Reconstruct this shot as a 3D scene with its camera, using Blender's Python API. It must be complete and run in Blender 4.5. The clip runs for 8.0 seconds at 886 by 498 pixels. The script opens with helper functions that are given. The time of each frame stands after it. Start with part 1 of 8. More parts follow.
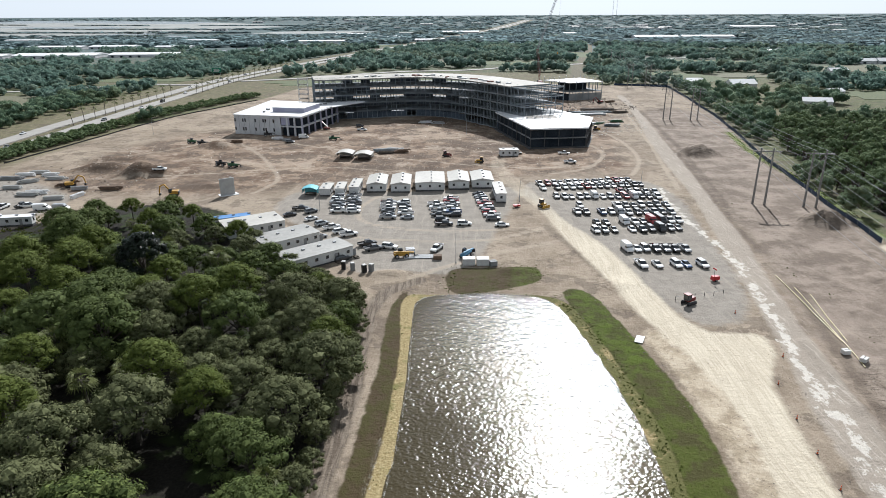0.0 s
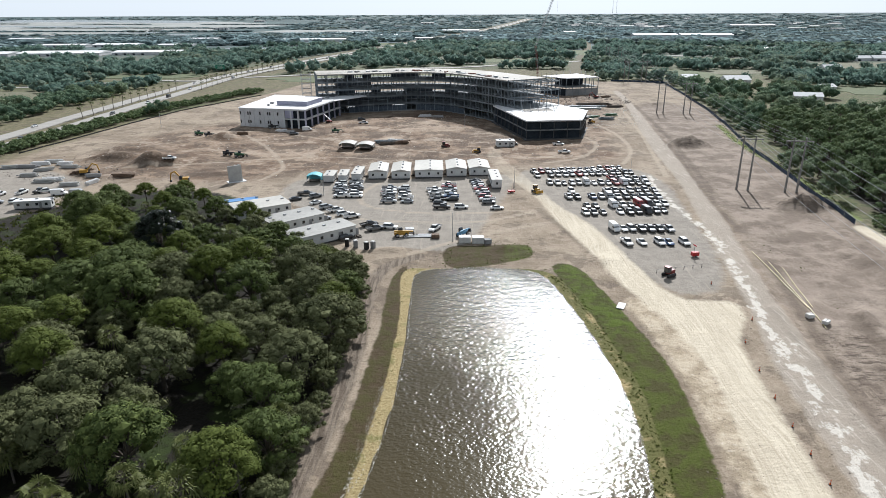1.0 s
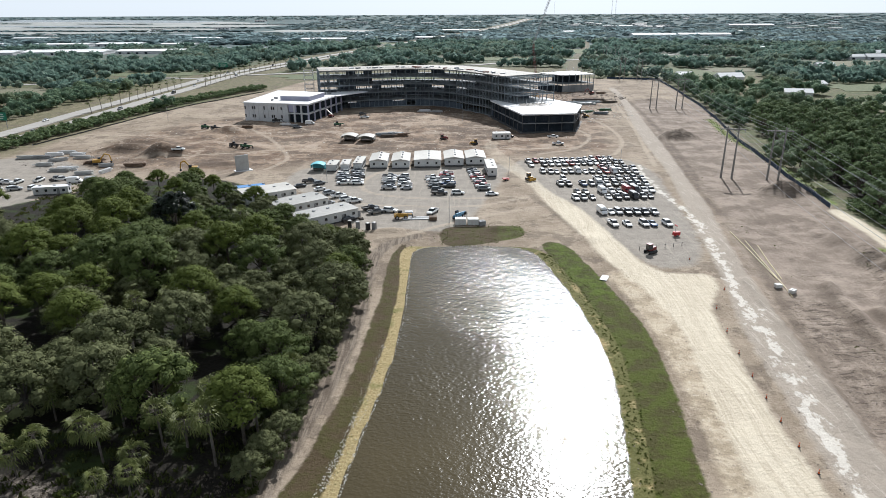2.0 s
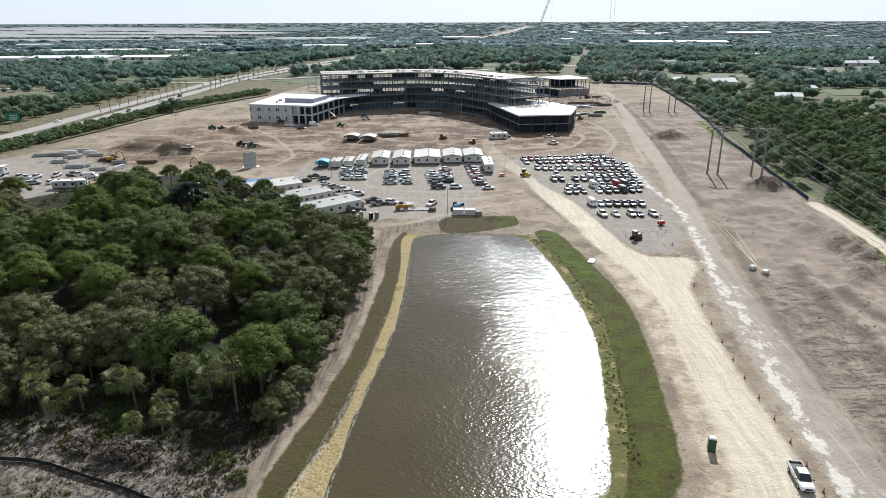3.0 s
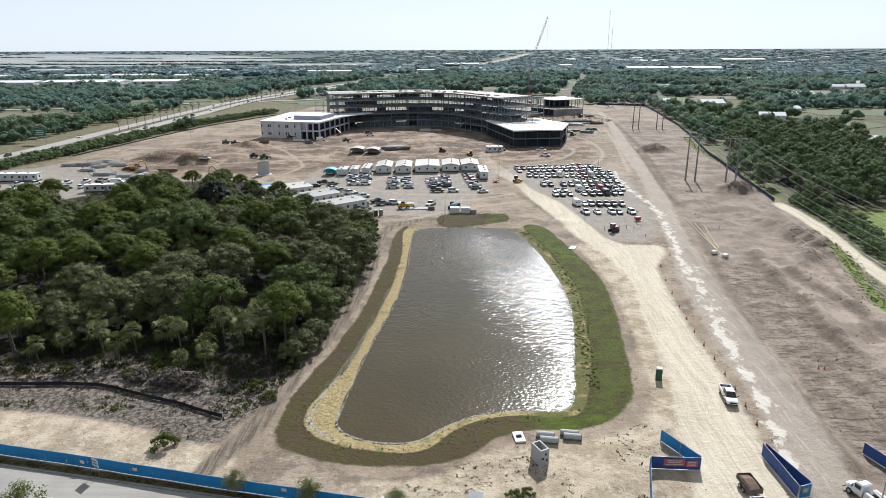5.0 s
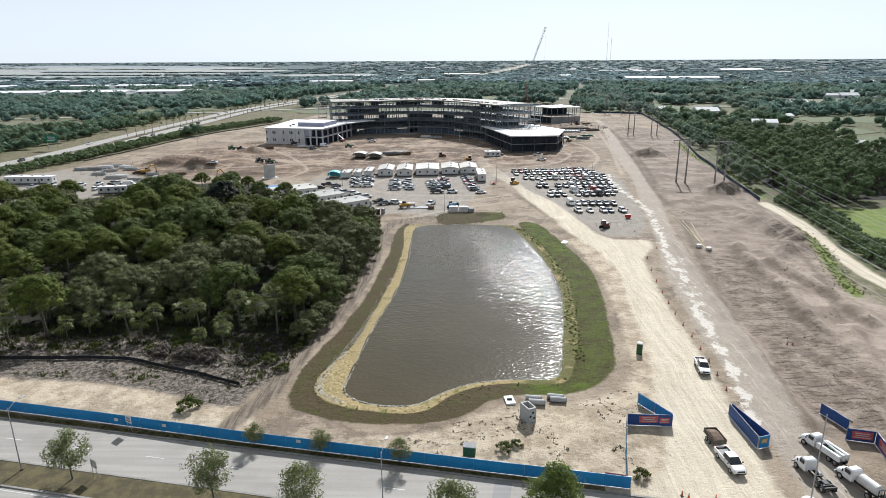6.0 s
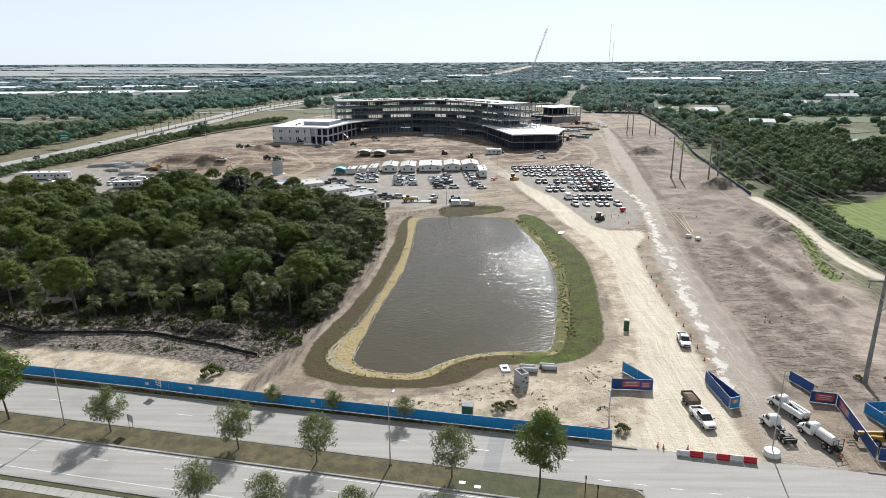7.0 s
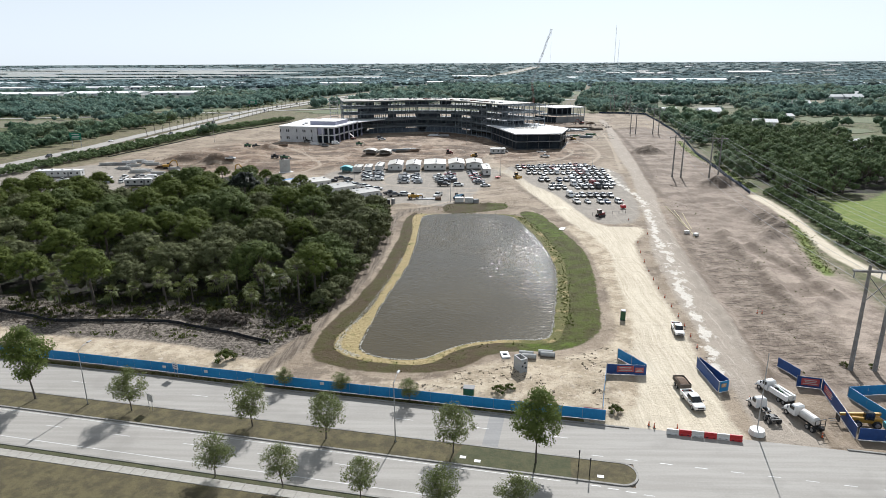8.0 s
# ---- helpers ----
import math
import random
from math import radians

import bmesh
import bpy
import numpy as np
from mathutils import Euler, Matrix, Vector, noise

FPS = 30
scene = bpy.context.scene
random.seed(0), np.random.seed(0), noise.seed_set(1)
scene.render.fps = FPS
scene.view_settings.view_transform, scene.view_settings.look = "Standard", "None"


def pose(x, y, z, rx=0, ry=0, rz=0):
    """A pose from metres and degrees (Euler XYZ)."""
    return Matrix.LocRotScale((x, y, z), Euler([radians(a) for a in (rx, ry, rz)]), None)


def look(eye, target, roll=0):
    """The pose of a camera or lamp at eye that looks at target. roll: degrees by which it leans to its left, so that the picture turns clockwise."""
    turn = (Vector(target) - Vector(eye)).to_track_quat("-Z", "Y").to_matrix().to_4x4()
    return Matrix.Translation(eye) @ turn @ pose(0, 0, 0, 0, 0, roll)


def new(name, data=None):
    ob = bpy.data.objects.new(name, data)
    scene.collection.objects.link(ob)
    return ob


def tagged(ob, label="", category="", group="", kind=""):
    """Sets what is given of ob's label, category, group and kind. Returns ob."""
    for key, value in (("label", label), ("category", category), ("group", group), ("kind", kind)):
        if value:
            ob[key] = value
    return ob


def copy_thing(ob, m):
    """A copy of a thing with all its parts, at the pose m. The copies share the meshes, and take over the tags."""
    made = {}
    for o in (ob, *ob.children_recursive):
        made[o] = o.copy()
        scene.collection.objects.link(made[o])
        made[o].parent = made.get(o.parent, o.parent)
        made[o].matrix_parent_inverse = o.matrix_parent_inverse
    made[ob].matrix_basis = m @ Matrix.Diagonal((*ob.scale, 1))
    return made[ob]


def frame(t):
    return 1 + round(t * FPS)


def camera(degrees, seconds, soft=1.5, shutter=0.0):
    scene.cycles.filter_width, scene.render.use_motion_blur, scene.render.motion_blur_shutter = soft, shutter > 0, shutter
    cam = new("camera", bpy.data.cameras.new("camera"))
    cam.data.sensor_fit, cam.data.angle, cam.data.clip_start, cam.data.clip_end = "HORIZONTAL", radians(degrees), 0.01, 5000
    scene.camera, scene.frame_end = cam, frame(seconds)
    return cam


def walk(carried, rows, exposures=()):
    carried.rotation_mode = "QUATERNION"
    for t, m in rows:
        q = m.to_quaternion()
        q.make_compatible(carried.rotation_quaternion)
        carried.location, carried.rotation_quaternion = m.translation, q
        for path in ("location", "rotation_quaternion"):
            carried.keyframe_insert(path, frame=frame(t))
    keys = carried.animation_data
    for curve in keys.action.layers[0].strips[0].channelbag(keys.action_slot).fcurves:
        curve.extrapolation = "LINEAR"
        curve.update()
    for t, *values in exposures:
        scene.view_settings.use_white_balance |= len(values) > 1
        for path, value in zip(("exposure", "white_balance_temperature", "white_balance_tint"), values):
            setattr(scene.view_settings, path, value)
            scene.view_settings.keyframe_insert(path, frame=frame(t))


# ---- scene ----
cam = camera(70.1, 8.0, 0.65)
PATH = [
    (0, (-2.389, 102.913, 65.872), (-2.422, 104.785, 65.17), -0.3),
    (0.5, (-1.64, 96.935, 64.929), (-1.675, 98.807, 64.226), -0.3),
    (1, (-1.263, 90.292, 64.142), (-1.298, 92.164, 63.438), -0.3),
    (1.5, (-0.585, 83.939, 63.291), (-0.619, 85.811, 62.588), -0.3),
    (2, (-0.042, 77.411, 62.557), (-0.078, 79.283, 61.854), -0.3),
    (3.5, (0.868, 58.265, 60.217), (0.833, 60.151, 59.553), -0.2),
    (4, (1.304, 52.361, 59.465), (1.266, 54.253, 58.819), -0.3),
    (4.5, (1.817, 46.633, 58.555), (1.777, 48.532, 57.928), -0.2),
    (6, (3.045, 29.423, 56.089), (3.002, 31.338, 55.513), -0.3),
    (6.5, (3.306, 23.652, 55.487), (3.261, 25.568, 54.916), -0.3),
    (7, (3.59, 18.804, 55.263), (3.538, 20.72, 54.692), -0.3),
    (7.5, (3.858, 15.154, 55.136), (3.796, 17.07, 54.567), -0.3),
    (8, (4.118, 13.114, 55.066), (4.05, 15.031, 54.497), -0.3),
]
walk(cam, [(t, look(eye, target, roll)) for t, eye, target, roll in PATH], [(0, 0.43, 5970, 10), (8, 0.48, 6020, 10)])

# ---- world, sun, exposure ----
SUN_EL, SUN_AZ = radians(38), radians(13)
world = bpy.data.worlds.new("sky")
scene.world = world
world.use_nodes = True
wn = world.node_tree
sky = wn.nodes.new("ShaderNodeTexSky")
sky.sky_type = "NISHITA"
sky.sun_disc = False
sky.sun_elevation, sky.sun_rotation = SUN_EL, SUN_AZ
sky.altitude, sky.air_density, sky.dust_density, sky.ozone_density = 20, 0.8, 0.8, 2.0
grey = wn.nodes.new("ShaderNodeRGBToBW")
haze = wn.nodes.new("ShaderNodeMix")
haze.data_type = "RGBA"
tone = wn.nodes.new("ShaderNodeMix")
tone.data_type, tone.blend_type = "RGBA", "MULTIPLY"
wn.links.new(sky.outputs[0], grey.inputs[0])
tone.inputs[0].default_value = 1.0
wn.links.new(grey.outputs[0], tone.inputs[6])
tone.inputs[7].default_value = (0.90, 1.0, 1.06, 1)
haze.inputs[0].default_value = 0.72
wn.links.new(sky.outputs[0], haze.inputs[6])
wn.links.new(tone.outputs[2], haze.inputs[7])
veil = wn.nodes.new("ShaderNodeMix")
veil.data_type = "RGBA"
where = wn.nodes.new("ShaderNodeTexCoord")
split = wn.nodes.new("ShaderNodeSeparateXYZ")
wn.links.new(where.outputs["Generated"], split.inputs[0])
low = wn.nodes.new("ShaderNodeMapRange")  # haze thins out upwards
low.inputs["From Min"].default_value, low.inputs["From Max"].default_value = 0.0, 0.45
low.inputs["To Min"].default_value, low.inputs["To Max"].default_value = 0.78, 0.36
wn.links.new(split.outputs[2], low.inputs["Value"])
wn.links.new(low.outputs[0], veil.inputs[0])
wn.links.new(haze.outputs[2], veil.inputs[6])
veil.inputs[7].default_value = (11.6, 12.2, 12.5, 1)
wn.links.new(veil.outputs[2], wn.nodes["Background"].inputs[0])
wn.nodes["Background"].inputs[1].default_value = 0.060
sun = new("sun", bpy.data.lights.new("sun", "SUN"))
sun.data.energy, sun.data.angle, sun.data.color = 5.0, radians(0.53), (1.0, 0.96, 0.9)
sun_way = Vector((math.sin(SUN_AZ) * math.cos(SUN_EL), math.cos(SUN_AZ) * math.cos(SUN_EL), math.sin(SUN_EL)))
sun.matrix_world = look(sun_way * 900, (0, 0, 0))

# ---- tools: noise, outlines, mesh building ----
RNG = random.Random(11)


def vnoise(x, y, size, seed=0):
    """Smooth value noise in 0..1 over the plane, with features of that size in metres."""
    x, y = np.asarray(x, float) / size, np.asarray(y, float) / size
    xi, yi = np.floor(x), np.floor(y)
    fx, fy = x - xi, y - yi
    fx, fy = fx * fx * (3 - 2 * fx), fy * fy * (3 - 2 * fy)

    def rnd(a, b):
        v = np.sin(a * 127.1 + b * 311.7 + seed * 74.7) * 43758.5453
        return v - np.floor(v)
    top = rnd(xi, yi) * (1 - fx) + rnd(xi + 1, yi) * fx
    low = rnd(xi, yi + 1) * (1 - fx) + rnd(xi + 1, yi + 1) * fx
    return top * (1 - fy) + low * fy


def smooth(points, closed=True, steps=6):
    """A rounded line through control points (Catmull-Rom)."""
    p = np.array(points, float)
    n = len(p)
    out = []
    for i in range(n if closed else n - 1):
        if closed:
            a, b, c, d = p[i - 1], p[i], p[(i + 1) % n], p[(i + 2) % n]
        else:
            a, b, c, d = p[max(i - 1, 0)], p[i], p[i + 1], p[min(i + 2, n - 1)]
        for k in range(steps):
            t = k / steps
            out.append(0.5 * (2 * b + (c - a) * t + (2 * a - 5 * b + 4 * c - d) * t * t + (3 * b - a - 3 * c + d) * t ** 3))
    if not closed:
        out.append(p[-1])
    return np.array(out)


def line_distance(x, y, pts, closed):
    best = np.full(x.shape, 1e9)
    n = len(pts)
    for i in range(n if closed else n - 1):
        a, b = pts[i], pts[(i + 1) % n]
        d = b - a
        t = np.clip(((x - a[0]) * d[0] + (y - a[1]) * d[1]) / max(d @ d, 1e-9), 0, 1)
        best = np.minimum(best, (x - a[0] - t * d[0]) ** 2 + (y - a[1] - t * d[1]) ** 2)
    return np.sqrt(best)


def inside(x, y, pts):
    hit = np.zeros(x.shape, bool)
    for i in range(len(pts)):
        (ax, ay), (bx, by) = pts[i - 1], pts[i]
        cross = ((ay > y) != (by > y)) & (x < (bx - ax) * (y - ay) / (by - ay + 1e-12) + ax)
        hit ^= cross
    return hit


def area_depth(x, y, pts):
    """Metres inside an outline (negative outside), clamped."""
    x, y = np.asarray(x, float), np.asarray(y, float)
    out = np.full(x.shape, -40.0)
    lo, hi = pts.min(0) - 40, pts.max(0) + 40
    near = (x > lo[0]) & (x < hi[0]) & (y > lo[1]) & (y < hi[1])
    if near.any():
        d = line_distance(x[near], y[near], pts, True)
        out[near] = np.where(inside(x[near], y[near], pts), d, -d)
    return np.clip(out, -40, 40)


def strip_depth(x, y, pts, width):
    x, y = np.asarray(x, float), np.asarray(y, float)
    out = np.full(x.shape, -40.0)
    lo, hi = pts.min(0) - 40 - width, pts.max(0) + 40 + width
    near = (x > lo[0]) & (x < hi[0]) & (y > lo[1]) & (y < hi[1])
    if near.any():
        out[near] = width / 2 - line_distance(x[near], y[near], pts, False)
    return np.clip(out, -40, 40)


class Build:
    """Collects vertices and faces, then becomes one mesh."""

    def __init__(self):
        self.v, self.f = [], []

    def add(self, verts, faces):
        k = len(self.v)
        self.v += [tuple(q) for q in verts]
        self.f += [tuple(k + i for i in f) for f in faces]
        return self

    def box(self, cx, cy, cz, sx, sy, sz, turn=0.0, chamfer=0.0, taper=(1, 1), tilt=None):
        """A box about its centre; turn in degrees about z; chamfer cuts its edges; taper narrows its top."""
        hx, hy, hz = sx / 2, sy / 2, sz / 2
        c, s = math.cos(radians(turn)), math.sin(radians(turn))
        pts = []
        if chamfer:
            k = min(chamfer, hx * 0.9, hy * 0.9, hz * 0.9)
            bm = bmesh.new()
            for sxn in (-1, 1):
                for syn in (-1, 1):
                    for szn in (-1, 1):
                        for a, b, d in ((k, k, 0), (k, 0, k), (0, k, k)):
                            bm.verts.new((sxn * (hx - a), syn * (hy - b), szn * (hz - d)))
            bmesh.ops.convex_hull(bm, input=bm.verts)
            bmesh.ops.dissolve_limit(bm, angle_limit=0.01, verts=bm.verts, edges=bm.edges)
            bm.verts.index_update()
            pts = [tuple(v.co) for v in bm.verts]
            faces = [[v.index for v in f.verts] for f in bm.faces]
            bm.free()
        else:
            pts = [(x, y, z) for z in (-hz, hz) for x, y in ((-hx, -hy), (hx, -hy), (hx, hy), (-hx, hy))]
            faces = [(3, 2, 1, 0), (4, 5, 6, 7), (0, 1, 5, 4), (1, 2, 6, 5), (2, 3, 7, 6), (3, 0, 4, 7)]
        out = []
        for x, y, z in pts:
            f = (z + hz) / (2 * hz)
            x, y = x * (1 + (taper[0] - 1) * f), y * (1 + (taper[1] - 1) * f)
            if tilt is not None:
                x, y, z = tilt @ Vector((x, y, z))
            out.append((cx + x * c - y * s, cy + x * s + y * c, cz + z))
        return self.add(out, faces)

    def tube(self, a, b, r0, r1=None, n=8, caps=True):
        """A round bar from a to b."""
        r1 = r0 if r1 is None else r1
        a, b = Vector(a), Vector(b)
        w = (b - a).normalized()
        u = w.orthogonal().normalized()
        v = w.cross(u)
        ring = [(math.cos(2 * math.pi * i / n), math.sin(2 * math.pi * i / n)) for i in range(n)]
        verts = [a + (u * p + v * q) * r0 for p, q in ring] + [b + (u * p + v * q) * r1 for p, q in ring]
        faces = [(i, (i + 1) % n, n + (i + 1) % n, n + i) for i in range(n)]
        if caps:
            faces += [tuple(range(n - 1, -1, -1)), tuple(range(n, 2 * n))]
        return self.add(verts, faces)

    def beam(self, a, b, w, d=None):
        """A square bar from a to b."""
        return self.tube(a, b, w * 0.707, None, 4) if d is None else self.add(*plank(a, b, w, d))

    def prism(self, outline, y0, y1):
        """An outline in x and z, drawn out along y."""
        n = len(outline)
        verts = [(x, y0, z) for x, z in outline] + [(x, y1, z) for x, z in outline]
        faces = [(i, (i + 1) % n, n + (i + 1) % n, n + i) for i in range(n)]
        return self.add(verts, faces + [tuple(range(n - 1, -1, -1)), tuple(range(n, 2 * n))])

    def slab(self, outline, z0, z1):
        """A plan outline, drawn up from z0 to z1."""
        n = len(outline)
        verts = [(x, y, z0) for x, y in outline] + [(x, y, z1) for x, y in outline]
        faces = [(i, (i + 1) % n, n + (i + 1) % n, n + i) for i in range(n)]
        return self.add(verts, faces + [tuple(range(n - 1, -1, -1)), tuple(range(n, 2 * n))])

    def ribbon(self, pts, width, z, offset=0.0):
        """A flat strip along a line, at the heights z(x, y)."""
        left, right = offset_line(pts, offset + width / 2), offset_line(pts, offset - width / 2)
        n = len(pts)
        verts = [(p[0], p[1], z(p[0], p[1])) for p in left] + [(p[0], p[1], z(p[0], p[1])) for p in right]
        return self.add(verts, [(n + i, n + i + 1, i + 1, i) for i in range(n - 1)])

    def mesh(self, name, shade=False):
        me = bpy.data.meshes.new(name)
        me.from_pydata(self.v, [], self.f)
        bm = bmesh.new()
        bm.from_mesh(me)
        if len(bm.faces) < 4000:
            bmesh.ops.recalc_face_normals(bm, faces=bm.faces)
        bm.to_mesh(me)
        bm.free()
        if shade:
            me.shade_smooth()
        me.update()
        return me


def plank(a, b, w, d):
    a, b = Vector(a), Vector(b)
    t = (b - a).normalized()
    side = t.cross(Vector((0, 0, 1)))
    side = (side.normalized() if side.length > 1e-4 else Vector((1, 0, 0))) * w / 2
    up = side.cross(t).normalized() * d / 2
    verts = [p + s * side + u * up for p in (a, b) for s, u in ((-1, -1), (1, -1), (1, 1), (-1, 1))]
    return verts, [(0, 1, 2, 3), (7, 6, 5, 4), (0, 4, 5, 1), (1, 5, 6, 2), (2, 6, 7, 3), (3, 7, 4, 0)]


def offset_line(pts, d):
    pts = np.asarray(pts, float)
    t = np.gradient(pts, axis=0)
    t /= np.linalg.norm(t, axis=1)[:, None] + 1e-9
    return pts + np.stack((-t[:, 1], t[:, 0]), 1) * d


def part(name, b, material, parent, label=""):
    """Links a Build (or a mesh) as one mesh object under a thing or a part."""
    me = b.mesh(name) if isinstance(b, Build) else b
    if material is not None and not me.materials:
        me.materials.append(material)
    ob = new(name, me)
    ob.parent = parent
    return tagged(ob, label)


def thing(name, x, y, z, turn, label, category, group=""):
    ob = new(name)
    ob.matrix_basis = pose(x, y, z, 0, 0, turn)
    return tagged(ob, label, category, group)


def solid(name, b, material, label, category, group="", kind="", m=None):
    """One mesh that is a thing of its own."""
    me = b.mesh(name) if isinstance(b, Build) else b
    if material is not None and not me.materials:
        me.materials.append(material)
    ob = new(name, me)
    if m is not None:
        ob.matrix_basis = m
    return tagged(ob, label, category, group, kind)

# ---- materials ----
class Nodes:
    def __init__(self, name):
        self.m = bpy.data.materials.new(name)
        self.m.use_nodes = True
        self.t = self.m.node_tree
        self.out = self.t.nodes["Material Output"]
        self.bsdf = self.t.nodes["Principled BSDF"]

    def put(self, socket, value):
        if isinstance(value, bpy.types.NodeSocket):
            self.t.links.new(value, socket)
        elif isinstance(value, (tuple, list)) and len(value) == 3 and socket.type == "RGBA":
            socket.default_value = (*value, 1)
        else:
            socket.default_value = value

    def node(self, kind, **inputs):
        n = self.t.nodes.new(kind)
        for k, v in inputs.items():
            self.put(n.inputs[k.replace("_", " ")], v)
        return n

    def coords(self, which="Object"):
        return self.t.nodes.new("ShaderNodeTexCoord").outputs[which]

    def place(self):
        return self.t.nodes.new("ShaderNodeNewGeometry").outputs["Position"]

    def stretch(self, vec, scale, turn=0.0):
        n = self.node("ShaderNodeMapping", Vector=vec)
        n.inputs["Scale"].default_value = scale
        n.inputs["Rotation"].default_value = (0, 0, radians(turn))
        return n.outputs[0]

    def noise(self, vec, scale, detail=4.0, rough=0.55):
        n = self.node("ShaderNodeTexNoise", Vector=vec, Scale=scale, Detail=detail, Roughness=rough)
        return n.outputs["Fac"]

    def math(self, op, a, b=0.0, c=0.0, clamp=False):
        n = self.t.nodes.new("ShaderNodeMath")
        n.operation, n.use_clamp = op, clamp
        for i, v in enumerate((a, b, c)):
            self.put(n.inputs[i], v)
        return n.outputs[0]

    def step(self, v, lo, hi):
        n = self.node("ShaderNodeMapRange", Value=v, From_Min=lo, From_Max=hi)
        n.interpolation_type = "SMOOTHSTEP"
        return n.outputs[0]

    def mix(self, f, a, b):
        n = self.t.nodes.new("ShaderNodeMix")
        n.data_type = "RGBA"
        self.put(n.inputs[0], f)
        self.put(n.inputs[6], a)
        self.put(n.inputs[7], b)
        return n.outputs[2]

    def attr(self, name):
        n = self.t.nodes.new("ShaderNodeAttribute")
        n.attribute_name = name
        return n.outputs["Fac"]

    def bump(self, height, strength, distance):
        n = self.node("ShaderNodeBump", Height=height, Strength=strength, Distance=distance)
        self.t.links.new(n.outputs[0], self.bsdf.inputs["Normal"])

    def finish(self, color, rough=0.8, metal=0.0):
        self.put(self.bsdf.inputs["Base Color"], color)
        self.put(self.bsdf.inputs["Roughness"], rough)
        self.put(self.bsdf.inputs["Metallic"], metal)
        return self.m


def surface(name, a, b, scale=1.0, rough=0.8, metal=0.0, bump=0.2, spread=0.15, where="Object"):
    """A plain material that varies between two colours, coarse and fine."""
    k = Nodes(name)
    vec = k.coords(where)
    f = k.math("ADD", k.math("MULTIPLY", k.noise(vec, scale * 0.35, 3), 0.6), k.math("MULTIPLY", k.noise(vec, scale * 4, 5), 0.4))
    if bump:
        k.bump(k.noise(vec, scale * 9, 4), bump, 0.02)
    return k.finish(k.mix(k.step(f, 0.5 - spread, 0.5 + spread), a, b), rough, metal)


def leaf_material(name, a, b, c, shine=0.75, through_light=0.3, stands=0.0):
    """Leaves: each its own tint, some light through them."""
    k = Nodes(name)
    geo = k.t.nodes.new("ShaderNodeNewGeometry")
    info = k.t.nodes.new("ShaderNodeObjectInfo")
    tint = k.mix(geo.outputs["Random Per Island"], a, b)
    tint = k.mix(k.math("MULTIPLY", info.outputs["Random"], 0.7), tint, c)
    if stands:
        f = k.noise(k.place(), stands, 4, 0.6)
        tint = k.mix(k.step(f, 0.42, 0.58), tint, k.mix(geo.outputs["Random Per Island"], (0.084, 0.110, 0.074), (0.155, 0.182, 0.125)))
        tint = k.mix(k.math("MULTIPLY", k.step(k.noise(k.place(), stands * 2.3, 3), 0.56, 0.66), 0.6), tint, (0.19, 0.185, 0.11))
    k.finish(tint, shine)
    k.bsdf.inputs["Specular IOR Level"].default_value = 0.12
    tr = k.node("ShaderNodeBsdfTranslucent", Color=k.mix(0.2, tint, (0.12, 0.15, 0.03)))
    mixer = k.node("ShaderNodeMixShader", Fac=through_light)
    k.t.links.new(k.bsdf.outputs[0], mixer.inputs[1])
    k.t.links.new(tr.outputs[0], mixer.inputs[2])
    k.t.links.new(mixer.outputs[0], k.out.inputs["Surface"])
    return k.m


def canopy_material(name, a, b, c, fine=0.9, stands=0.01, lucent=0.3):
    """Crowns seen from afar: leaf sprays of many tints, by stands of trees."""
    k = Nodes(name)
    geo = k.t.nodes.new("ShaderNodeNewGeometry")
    p = k.place()
    tint = k.mix(geo.outputs["Random Per Island"], a, b)
    tint = k.mix(k.math("MULTIPLY", k.step(k.noise(p, fine, 3, 0.6), 0.42, 0.62), 0.65), tint, c)
    tint = k.mix(k.math("MULTIPLY", k.step(k.noise(p, stands, 4, 0.6), 0.50, 0.60), 0.6), tint, k.mix(geo.outputs["Random Per Island"], b, (0.20, 0.205, 0.115)))
    k.bump(k.noise(p, fine * 6, 4, 0.7), 0.8, 0.3 / fine)
    k.finish(tint, 0.85)
    k.bsdf.inputs["Specular IOR Level"].default_value = 0.12
    tr = k.node("ShaderNodeBsdfTranslucent", Color=tint)
    mixer = k.node("ShaderNodeMixShader", Fac=lucent)
    k.t.links.new(k.bsdf.outputs[0], mixer.inputs[1])
    k.t.links.new(tr.outputs[0], mixer.inputs[2])
    k.t.links.new(mixer.outputs[0], k.out.inputs["Surface"])
    return k.m


